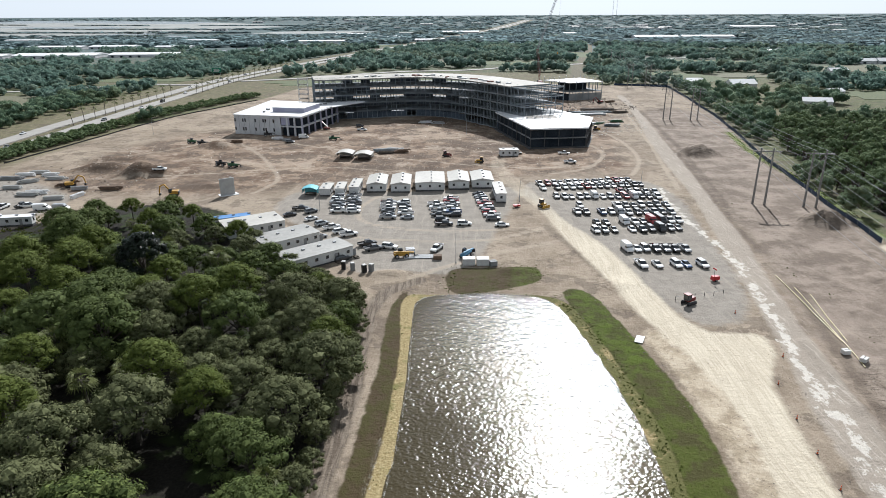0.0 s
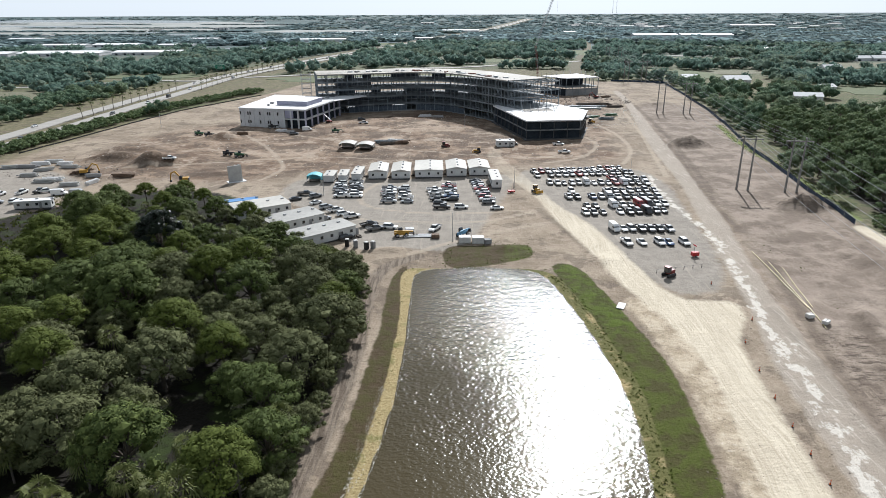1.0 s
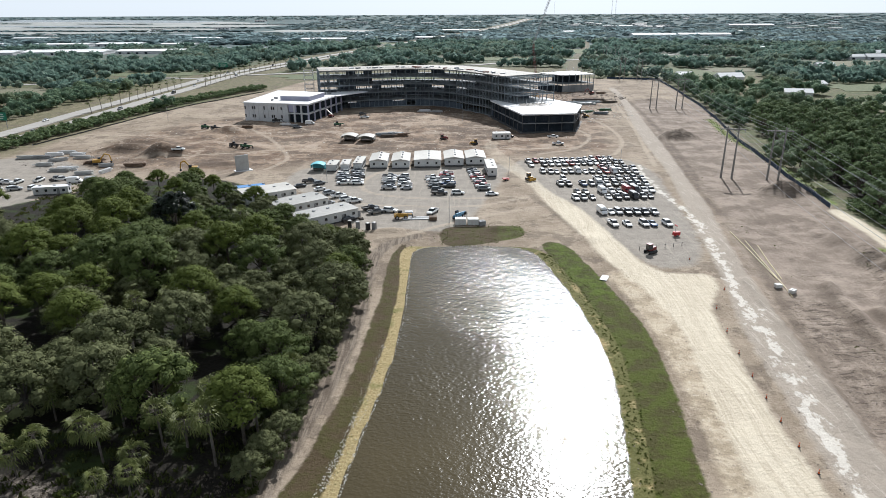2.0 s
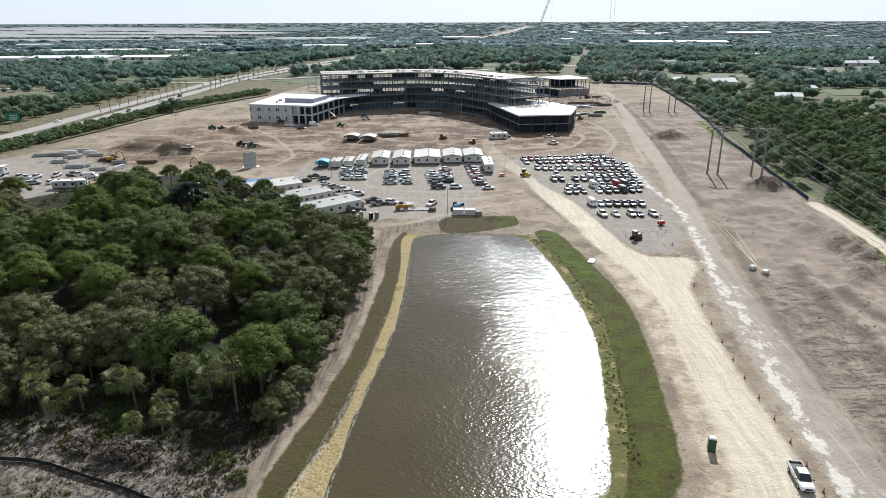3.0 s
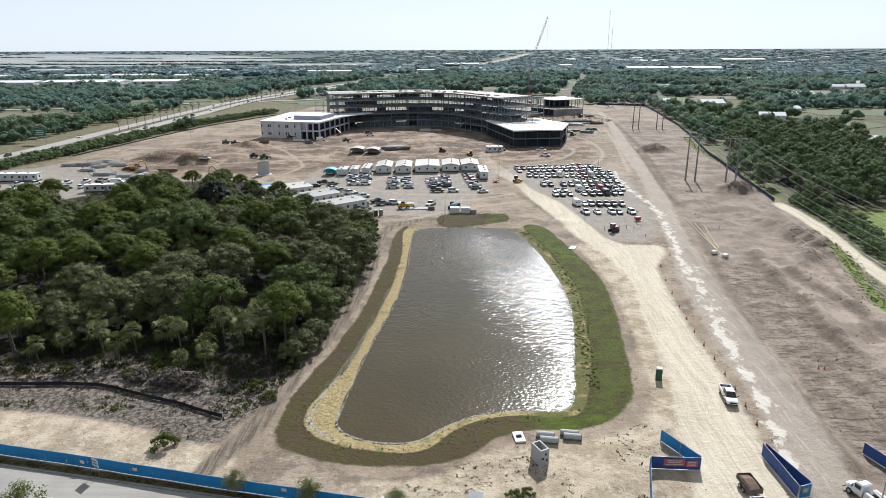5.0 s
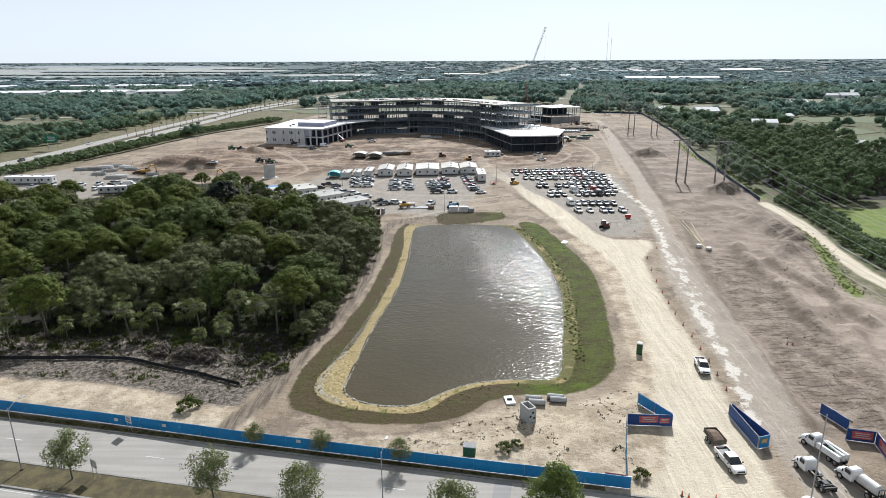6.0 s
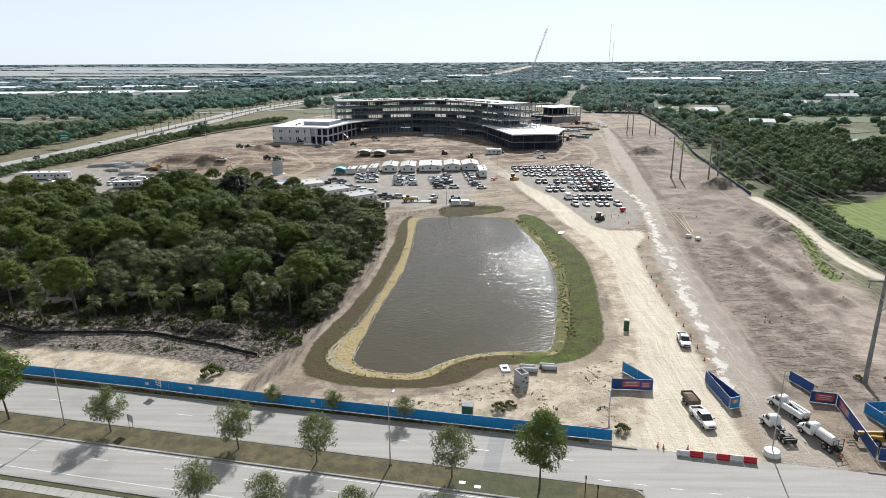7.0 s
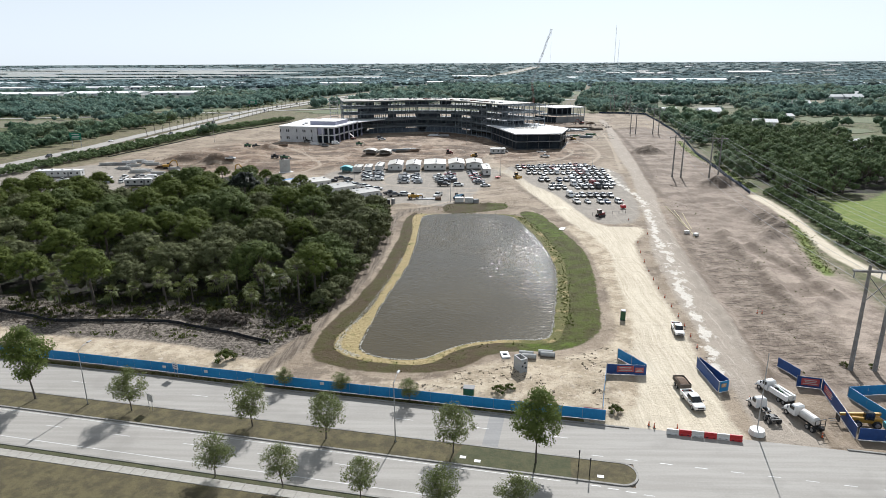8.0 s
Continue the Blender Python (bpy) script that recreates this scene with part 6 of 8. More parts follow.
# low pavilion with a white roof
pav = thing("low_pavilion", 0, 0, 0, 0, "two-storey pavilion frame with dark storeys under a white roof", "building")
PV = [(22.5, 484), (36.8, 425.5), (67, 429.5), (76, 462), (58, 497)]
pv_in = [((x - 50) * 0.94 + 50, (y - 460) * 0.94 + 460) for x, y in PV]
part("roof", Build().slab(PV, 9.5, 10.2), M_WHITE, pav, "wide white roof deck")
part("floor_deck", Build().slab([((x - 50) * 0.98 + 50, (y - 460) * 0.985 + 460) for x, y in PV], 4.7, 5.0), M_DARKCONC, pav)
part("base_slab", Build().slab([((x - 50) * 1.03 + 50, (y - 460) * 1.03 + 460) for x, y in PV], -0.3, 0.3), M_SKIRT, pav)
for i in range(len(PV)):
    a, c = Vector(PV[i]), Vector(PV[(i + 1) % len(PV)])
    n = max(2, int((c - a).length // 7))
    for j in range(n):
        q = a + (c - a) * (j / n)
        q = Vector(((q.x - 50) * 0.975 + 50, (q.y - 460) * 0.975 + 460))
        part("column", Build().box(q.x, q.y, 4.9, 0.4, 0.4, 9.4), M_SKIRT, pav)
# dark walls below; above, near-black boards paint the see-through storey's shade
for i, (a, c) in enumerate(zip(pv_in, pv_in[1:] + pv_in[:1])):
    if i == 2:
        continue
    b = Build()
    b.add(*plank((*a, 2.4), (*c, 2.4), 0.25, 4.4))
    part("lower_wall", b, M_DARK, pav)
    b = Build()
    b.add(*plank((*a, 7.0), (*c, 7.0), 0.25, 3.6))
    part("upper_shade_wall", b, M_DARK, pav)
for i in range(5):
    for j in range(2):
        x, y = 38 + i * 4.5 + j * 1.2, 458 + j * 12 - i * 0.4
        part("roof_post", Build().tube((x, y, 10.1), (x, y, 12.6), 0.12, n=5), M_STEEL, pav)
part("roof_pit", Build().box(47, 464, 10.23, 17, 11, 0.06, 5), M_ROOF, pav, "unfinished square of roof deck")

# steel frame of the further block
blk = thing("block_frame", 0, 0, 0, 0, "two-storey steel block with blockwork base and white roof", "building")
BB = [(71.5, 634), (88.5, 612), (116, 622), (104, 652)]
part("roof", Build().slab(BB, 13.2, 13.8), M_WHITE, blk)
part("floor_deck", Build().slab(BB, 6.3, 6.8), M_DECK, blk)
b = Build()
b.add(*plank((*BB[1], 2.6), (*BB[2], 2.6), 0.4, 5.4))
part("block_wall", b, M_BLOCK, blk)
b = Build()
b.add(*plank((*BB[0], 2.6), (*BB[1], 2.6), 0.4, 5.4))
part("dark_wall", b, M_DARK, blk)
for i in range(4):
    a, c = Vector(BB[i]), Vector(BB[(i + 1) % 4])
    for j in range(5):
        q = a + (c - a) * j / 5
        part("column", Build().box(q.x, q.y, 6.6, 0.5, 0.5, 13.2), M_PRIMER, blk)
        part("stub", Build().box(q.x, q.y, 15, 0.25, 0.25, 2.6), M_STEEL, blk)
# near-black box puts shade into the open upper storey
part("core", Build().box(94, 632, 9.8, 18, 14, 5.6, 20), M_DARK, blk)

# crawler crane
crane = thing("crawler_crane", 80, 724, 0, 0, "red crawler crane with a long lattice boom", "crane")
for s in (-2.6, 2.6):
    part("track", Build().box(s, 0, 0.8, 1.2, 8, 1.5, 0, 0.3), M_BLACKMETAL, crane)
part("body", Build().box(0, -1, 2.9, 4, 8, 2.6, 0, 0.2), M_CRANE, crane)
part("cab", Build().box(-1.9, 3.2, 3.3, 1.5, 2.2, 2.4, 0, 0.2), M_GLASS, crane)
def lattice(a, c, w, step):
    b = Build()
    a, c = Vector(a), Vector(c)
    d = (c - a)
    u = d.normalized().orthogonal().normalized()
    v = d.normalized().cross(u)
    cor = [(u + v) * w, (u - v) * w, (-u - v) * w, (-u + v) * w]
    for k in cor:
        b.beam(a + k, c + k, 0.16)
    n = int(d.length // step)
    for i in range(n):
        p, q = a + d * i / n, a + d * (i + 1) / n
        for j in range(4):
            b.beam(p + cor[j], q + cor[(j + 1) % 4], 0.09)
    return b
part("mast", lattice((0, 0, 4), (-3, 6, 33), 0.8, 3), M_CRANE, crane, "red lattice mast")
part("boom", lattice((-3, 6, 33), (16, 6, 88), 0.7, 3), M_STEEL, crane, "grey lattice boom")
part("back_stay", Build().beam((0, -4, 4), (-3, 6, 33), 0.16), M_STEEL, crane)
part("pendant", Build().beam((-3, -2, 34), (16, 6, 88), 0.12), M_STEEL, crane)
part("hoist_rope", Build().beam((16, 6, 88), (16, 6, 30), 0.1), M_WIRE, crane)
part("hook_block", Build().box(16, 6, 29, 0.9, 0.9, 1.8, 0, 0.2), M_YELLOW, crane)

# ---- cabins, vehicles, fences, plant ----
def cabin(x, y, sx, sy, h, turn, roof, label, ridge=0.35, doors=1):
    t = thing("site_cabin", x, y, gz(x, y), turn, label, "site cabin", "site cabins")
    part("skirt", Build().box(0, 0, 0.25, sx - 0.3, sy - 0.3, 0.7), M_SKIRT, t)
    part("body", Build().box(0, 0, 0.6 + (h - 0.6) / 2, sx, sy, h - 0.6, 0, 0.04), M_SIDING, t)
    r = Build()
    r.prism([(-sy / 2 - 0.25, h), (sy / 2 + 0.25, h), (sy / 2 + 0.25, h + 0.12), (0, h + ridge), (-sy / 2 - 0.25, h + 0.12)], -sx / 2 - 0.2, sx / 2 + 0.2)
    r.v = [(q[1], q[0], q[2]) for q in r.v]
    part("roof", r, roof, t)
    n = max(2, int(sx // 3))
    for i in range(n):
        px = -sx / 2 + (i + 0.5) * sx / n
        part("window", Build().box(px, -sy / 2 - 0.03, h * 0.62, 0.9, 0.1, 0.9), M_GLASS, t)
    for i in range(max(1, int(sy // 3))):
        part("window", Build().box(sx / 2 + 0.03, -sy / 2 + (i + 0.5) * sy / max(1, int(sy // 3)), h * 0.62, 0.1, 0.8, 0.9), M_GLASS, t)
    for i in range(doors):
        px = sx * (0.22 + 0.3 * i)
        part("door", Build().box(px, -sy / 2 - 0.04, 1.65, 0.95, 0.1, 2.05, 0, 0.02), M_DARKCONC, t)
        st = part("steps", Build().box(px, -sy / 2 - 0.7, 0.3, 1.2, 1.2, 0.6).box(px, -sy / 2 - 1.5, 0.15, 1.2, 0.5, 0.3), M_BARK, t)
    for i in range(int(sx // 6) + 1):
        part("roof_unit", Build().box(-sx / 2 + 2 + i * 5, 0.6, h + ridge + 0.1, 0.9, 0.7, 0.5, 0, 0.05), M_STEEL, t)
    return t


for x0, x1, y0, depth, ridge in ((-36.4, -29.0, 341, 15, .95), (-27.0, -19.5, 341, 16, .95), (-17.6, -6.2, 343, 18, .5), (-4.6, 3.6, 345, 16, .95), (4.8, 13.2, 347, 15, .95)):
    cabin((x0 + x1) / 2, y0 + depth / 2, depth, x1 - x0, 3.4, -88, M_TROOF, "white double site office cabin with a pale roof", ridge)
cabin(14.9, 335, 17, 3.7, 3.6, -88, M_TROOF, "long white single site cabin with a pale roof", 0.2)
cabin(-40.6, 343, 13, 3.6, 3.4, 90, M_TROOF, "narrow white site cabin beside the parking rows", 0.2)
cabin(-46, 340, 10, 3.4, 3.2, 92, M_TROOF, "narrow cream site cabin beside the parking rows", 0.2)
cabin(-51.5, 340, 9, 4, 3.0, 90, M_TROOF, "cream store cabin beside the shade tent", 0.2)
cabin(-41.6, 268.4, 20, 9.0, 3.6, 40.5, M_GREYROOF, "long grey-roofed site office near the wood", 0.35, 2)
cabin(-53.2, 282, 18, 10, 3.6, 41, M_GREYROOF, "grey-roofed double site office near the wood", 0.35, 2)
cabin(-67, 294.5, 18, 11, 3.6, 33, M_TROOF, "white-roofed site office near the wood", 0.3, 1)
cabin(-76, 301, 12, 3.2, 3.0, 25, surface("blue_container_roof", (0.05, 0.16, 0.36), (0.08, 0.22, 0.45), 0.6), "narrow blue-roofed container behind the offices", 0.1)
cabin(-200, 323, 22, 4, 3.6, 4, M_WHITE, "long white trailer in the western yard", 0.1)
cabin(-163, 254, 9, 6, 3.4, 10, M_WHITE, "white shed in the western yard", 0.3)
cabin(-148, 300, 12, 3, 3.2, 10, M_WHITE, "white trailer in the western yard", 0.1)
cabin(24.5, 408.5, 9, 5, 3.4, 5, M_GREYROOF, "grey container beside the pavilion", 0.1)


def shade_tent(x, y, sx, sy, turn, canvas, label):
    t = thing("shade_tent", x, y, gz(x, y), turn, label, "tent", "tents")
    k = 8
    r = Build()
    prof = [(-sx / 2 + sx * i / k, 2.7 + 0.9 * math.sin(math.pi * i / k)) for i in range(k + 1)]
    r.prism(prof + [(q[0], q[1] - 0.08) for q in prof[::-1]], -sy / 2, sy / 2)
    part("canopy", r, canvas, t)
    part("back_curtain", Build().box(0, sy / 2 - 0.2, 1.4, sx - 0.5, 0.05, 2.7), canvas, t)
    for ax in (-1, 1):
        part("side_curtain", Build().box(ax * (sx / 2 - 0.1), sy * 0.12, 1.9, 0.05, sy * 0.7, 1.6), canvas, t)
    for ax in (-1, 1):
        for ay in (-1, 1):
            part("post", Build().tube((ax * sx / 2.05, ay * sy / 2.05, -0.1), (ax * sx / 2.05, ay * sy / 2.05, 2.7), 0.06, n=6), M_STEEL, t)
    part("table", Build().box(0, 0, 0.75, sx * 0.7, sy * 0.5, 0.08).box(-sx * .3, 0, .36, .1, sy * .4, .72).box(sx * .3, 0, .36, .1, sy * .4, .72), M_BARK, t)
    return t


shade_tent(-54.5, 404, 8.2, 7.9, -3, M_TROOF, "arched white shade tent over tables")
shade_tent(-45.4, 402, 8.2, 7.9, -3, M_TROOF, "arched white shade tent over tables")
shade_tent(-57.5, 338, 6, 5, 0, M_TEAL, "small teal canvas shade tent")

# cars
def wheel(parent, x, y, r, w, rim=True):
    tyre = Build().tube((x, y - w / 2, r), (x, y + w / 2, r), r, r, 12)
    o = part("wheel", tyre, M_TYRE, parent)
    if not rim:
        return o
    side = 1 if y > 0 else -1
    part("rim", Build().tube((x, y + side * w / 2, r), (x, y + side * (w / 2 + 0.02), r), r * 0.62, r * 0.5, 10), M_RIM, o)
    return o


def loft(sections):
    """A skin over cross-sections: x, half width low, half width high, bottom, shoulder, top."""
    b = Build()
    rings = []
    for x, w0, w1, z0, z1, z2 in sections:
        rings.append([(x, -w0 * 0.92, z0), (x, -w0, z0 + (z1 - z0) * 0.35), (x, -w0 * 0.985, z1), (x, -w1, z2 - (z2 - z1) * 0.12), (x, -w1 * 0.8, z2),
                      (x, w1 * 0.8, z2), (x, w1, z2 - (z2 - z1) * 0.12), (x, w0 * 0.985, z1), (x, w0, z0 + (z1 - z0) * 0.35), (x, w0 * 0.92, z0)])
    n = 10
    verts = [p for r in rings for p in r]
    faces = []
    for i in range(len(rings) - 1):
        faces += [(i * n + j, i * n + (j + 1) % n, (i + 1) * n + (j + 1) % n, (i + 1) * n + j) for j in range(n)]
    faces += [tuple(range(n)), tuple(range((len(rings) - 1) * n, len(rings) * n))]
    return b.add(verts, faces)


def car_paint(name, c):
    k = Nodes(name)
    k.bsdf.inputs["Coat Weight"].default_value = 0.6
    k.bsdf.inputs["Coat Roughness"].default_value = 0.06
    dust = k.step(k.noise(k.coords(), 2.5, 5, 0.7), 0.45, 0.8)
    return k.finish(k.mix(k.math("MULTIPLY", dust, 0.14), c, (0.32, 0.28, 0.24)), 0.32, 0.0)


PAINTS = {"white": car_paint("white_paint", (0.70, 0.70, 0.69)), "silver": car_paint("silver_paint", (0.32, 0.33, 0.34)), "black": car_paint("black_paint", (0.012, 0.012, 0.014)),
          "grey": car_paint("grey_paint", (0.13, 0.135, 0.14)), "red": car_paint("red_paint", (0.28, 0.012, 0.014)), "blue": car_paint("blue_paint", (0.03, 0.07, 0.17))}
SHAPES = {
    "sedan": dict(l=4.75, w=0.91, body=[(-2.36, .72, .66, .38, .62, .78), (-2.2, .86, .78, .26, .72, .98), (-1.3, .91, .80, .22, .78, 1.02), (1.0, .91, .80, .22, .76, .98), (1.95, .88, .76, .24, .66, .86), (2.36, .72, .6, .34, .52, .66)],
                  cab=[(-1.75, .74, .70, .95, .96, 1.0), (-1.05, .76, .60, .95, 1.0, 1.42), (0.1, .76, .60, .95, 1.0, 1.45), (1.15, .74, .70, .93, .95, .98)], top=[(-0.98, .56, .54, 1.42, 1.44, 1.47), (0.08, .57, .55, 1.44, 1.46, 1.5)], r=.33),
    "suv": dict(l=4.9, w=0.97, body=[(-2.44, .82, .76, .40, .80, 1.05), (-2.3, .95, .85, .32, .9, 1.12), (0.9, .97, .86, .30, .9, 1.12), (2.0, .95, .82, .32, .82, 1.05), (2.44, .82, .7, .4, .66, .86)],
                cab=[(-2.28, .84, .80, 1.08, 1.1, 1.14), (-1.95, .85, .70, 1.08, 1.2, 1.72), (0.3, .85, .68, 1.08, 1.2, 1.74), (1.2, .84, .80, 1.06, 1.08, 1.12)], top=[(-2.0, .68, .66, 1.70, 1.73, 1.77), (0.25, .66, .64, 1.72, 1.75, 1.79)], r=.38),
    "pickup": dict(l=5.8, w=1.0, body=[(0.0, .99, .88, .48, 1.0, 1.2), (1.6, .99, .86, .48, 1.0, 1.2), (2.6, .97, .82, .50, .92, 1.12), (2.9, .84, .72, .52, .78, .98)],
                   cab=[(-0.75, .86, .80, 1.15, 1.17, 1.2), (-0.5, .87, .70, 1.15, 1.3, 1.84), (0.85, .87, .70, 1.15, 1.3, 1.86), (1.65, .86, .80, 1.13, 1.15, 1.2)], top=[(-0.55, .68, .66, 1.82, 1.86, 1.9), (0.8, .68, .66, 1.84, 1.87, 1.91)], r=.41, bed=True),
    "van": dict(l=5.6, w=1.0, body=[(-2.78, .92, .9, .36, 1.2, 2.2), (-2.6, 1.0, .92, .32, 1.3, 2.4), (1.2, 1.0, .92, .32, 1.3, 2.42), (1.75, 1.0, .9, .32, 1.15, 1.6), (2.5, .96, .84, .34, .9, 1.15), (2.8, .84, .7, .42, .7, .9)],
                cab=[(0.6, 1.005, .935, 1.3, 1.4, 1.9), (1.25, 1.005, .93, 1.3, 1.4, 2.1), (1.85, .95, .9, 1.2, 1.3, 1.62)], top=[(-2.5, .85, .8, 2.38, 2.41, 2.44), (1.0, .85, .8, 2.38, 2.42, 2.45)], r=.36)}
TEMPLATES = {}


def vehicle(kind, color, m, group="", label="", close=False):
    """A road vehicle of one body shape and colour; later ones copy the first."""
    words = {"sedan": "saloon car", "suv": "sport utility car", "pickup": "pickup truck", "van": "work van"}[kind]
    key = (kind, color, close)
    if key not in TEMPLATES:
        s = SHAPES[kind]
        t = thing({"sedan": "car", "suv": "car", "pickup": "pickup_truck", "van": "van"}[kind], 0, 0, 0, 0, f"{color} {words} on dusty gravel", "car" if kind in ("sedan", "suv") else kind, group)
        paint = PAINTS[color]
        part("body", loft(s["body"]), paint, t)
        part("glasshouse", loft(s["cab"]), M_GLASS, t)
        part("roof", loft(s["top"]), paint, t)
        if s.get("bed"):
            b = Build()
            b.box(-1.45, 0, 0.72, 2.9, 1.96, 0.4, 0, 0.04).box(-1.45, -0.95, 1.02, 2.9, 0.1, 0.42).box(-1.45, 0.95, 1.02, 2.9, 0.1, 0.42).box(-2.86, 0, 1.02, 0.1, 1.8, 0.42)
            part("cargo_bed", b, paint, t)
            part("bed_liner", Build().box(-1.42, 0, 0.94, 2.7, 1.76, 0.04), M_BLACKMETAL, t)
        wx = s["l"] * 0.30
        for sx in (-1, 1):
            for sy in (-1, 1):
                wheel(t, sx * wx, sy * (s["w"] - 0.11), s["r"], 0.24, close)
                zl = s["body"][-1][4] if sx > 0 else s["body"][0][4]
                part("headlight" if sx > 0 else "tail_light", Build().box(sx * (s["l"] / 2 - 0.12), sy * s["w"] * 0.66, zl + 0.04, 0.2, 0.34, 0.16, 0, 0.02), M_LAMP if sx > 0 else M_TAIL, t)
        part("front_bumper", Build().box(s["l"] / 2 - 0.06, 0, s["r"] + 0.12, 0.18, s["w"] * 1.6, 0.22, 0, 0.04), M_BLACKMETAL, t)
        if close:
            part("grille", Build().box(s["l"] / 2 - 0.03, 0, 0.86, 0.08, 1.1, 0.3, 0, 0.02), M_BLACKMETAL, t)
            for sy in (-1, 1):
                part("mirror", Build().box(1.25, sy * 1.12, 1.28, 0.12, 0.24, 0.2, 0, 0.03), M_BLACKMETAL, t)
                part("door_line", Build().box(0.1, sy * 0.995, 0.9, 0.02, 0.02, 0.6), M_BLACKMETAL, t)
            part("tool_box", Build().box(-0.35, 0, 1.2, 0.5, 1.7, 0.3, 0, 0.03), M_STEEL, t)
        TEMPLATES[key] = t
        t.matrix_basis = m
        if label:
            tagged(t, label)
        return t
    o = copy_thing(TEMPLATES[key], m)
    words2 = f"{color} {words} on dusty gravel"
    tagged(o, label or words2, "", group)
    return o


PICK = ["white"] * 10 + ["silver"] * 6 + ["black"] * 10 + ["grey"] * 6 + ["red"] * 1 + ["blue"] * 2
KINDS = ["sedan"] * 5 + ["suv"] * 6 + ["pickup"] * 6 + ["van"] * 1
rc = random.Random(21)


def park(x, y, turn, group, kind=None, color=None, label=""):
    return vehicle(kind or rc.choice(KINDS), color or rc.choice(PICK), pose(x, y, gz(x, y), 0, 0, turn), group, label)


for x0, y0, x1, y1, n, skip in ((32.6, 352.5, 70, 359, 14, ()), (33.2, 345.5, 73, 351.5, 15, (1,)), (36.4, 333.5, 74, 333.5, 14, ()), (62, 340.5, 75, 340, 5, ()), (40.5, 313.5, 73, 313.5, 12, (2,)),
                               (42.9, 321.5, 46, 321.5, 1, ()), (56.4, 321.5, 74, 323.5, 7, ()), (42.8, 294.2, 70, 296.6, 10, (3,)), (45, 302.4, 72.4, 304.6, 10, (2,))):
    for i in range(n):
        if i in skip:
            continue
        f = i / max(n - 1, 1)
        park(x0 + (x1 - x0) * f + rc.uniform(-.2, .2), y0 + (y1 - y0) * f + rc.uniform(-.4, .4), -82 + rc.uniform(-2.5, 2.5), "cars in the east park")
for x, kind, color in ((48.6, "van", "white"), (51.4, "sedan", "white"), (53.9, "suv", "silver"), (56.8, "pickup", "black"), (59.6, "pickup", "grey"), (62.3, "pickup", "black"), (65.4, "pickup", "silver")):
    park(x, 277.6, -80, "cars in the east park", kind, color)
for x, kind, color in ((49.4, "pickup", "white"), (53.8, "sedan", "white"), (59, "suv", "white"), (61.6, "sedan", "blue"), (66.2, "suv", "white")):
    park(x, 265.3, -80, "cars in the east park", kind, color)
for x0, y0, y1, n, dx in ((-46.2, 333, 315, 6, 3.2), (-40.2, 335, 315, 6, 2.6), (-26.2, 326, 308, 6, 1.6), (-20.6, 326, 308, 5, 2.4), (-8.8, 324, 301, 6, 3.2), (-3.4, 331, 311, 7, 1.2), (7.2, 338, 307, 10, 4.0)):
    for i in range(n):
        f = i / (n - 1)
        park(x0 + dx * f + rc.uniform(-.2, .2), y0 + (y1 - y0) * f + rc.uniform(-.2, .2), (0 if rc.random() < .5 else 180) + rc.uniform(-4, 2), "cars in the west park")
for x, y, turn, kind, color in ((1.2, 301, 0, "suv", "white"), (13.6, 300, 0, "sedan", "white"), (-28.4, 281.5, 30, "pickup", "black"), (-26, 277.5, 25, "pickup", "grey"), (-21.4, 279, -15, "suv", "white"), (-7.3, 277.6, -115, "pickup", "white"),
                                (-56.9, 318, 10, "pickup", "black"), (-52.5, 315, 40, "suv", "grey"), (-50.6, 306.5, 40, "sedan", "white"), (-46, 301, 40, "suv", "silver"), (-42, 297, 35, "pickup", "white"), (-38.5, 293, 30, "suv", "white"), (-35.3, 290, 25, "pickup", "white"),
                                (-44, 288, 35, "sedan", "silver"), (-59, 311, 30, "sedan", "black"), (52, 412, 0, "pickup", "white"), (51.5, 391, 0, "pickup", "white"), (-86.5, 456, 10, "van", "white"), (-91, 443, 0, "suv", "grey"), (-57, 480, 0, "pickup", "white"),
                                (-60, 493, 20, "suv", "black"), (-130, 370, 8, "pickup", "white"), (29, 412, 0, "suv", "black"), (-158, 322, 15, "pickup", "white"), (-150, 318, 10, "van", "white"), (-143, 318, 5, "van", "silver"), (-166, 306, 20, "suv", "silver"), (-176, 316, 0, "pickup", "white"), (-34, 269, 40, "suv", "black")):
    park(x, y, turn, "parked vehicles", kind, color)
for i in range(16):
    x, y = -206 + (i % 8) * 6.5 + rc.uniform(-1, 1), 294 + (i // 8) * 13 + (i % 8) * 2 + rc.uniform(-2, 2)
    park(x, y, 80 + rc.uniform(-12, 12), "vehicles in the western yard", rc.choice(("pickup", "van", "suv", "pickup")), rc.choice(("white", "white", "silver", "black", "white")))
for i in range(26):
    y = 330 + i * 47 + rc.uniform(-15, 15)
    x = float(np.interp(y, HIGHWAY[:, 1], HIGHWAY[:, 0])) + rc.choice((-11.5, -6.5, 6.5, 11.5))
    o = vehicle(rc.choice(KINDS), rc.choice(("white", "white", "silver", "black", "grey")), pose(x, y, gz(x, y) + 0.5, 0, 0, 90 if rc.random() < .5 else 270), "highway traffic", "")
    tagged(o, "vehicle standing on the pale concrete highway")

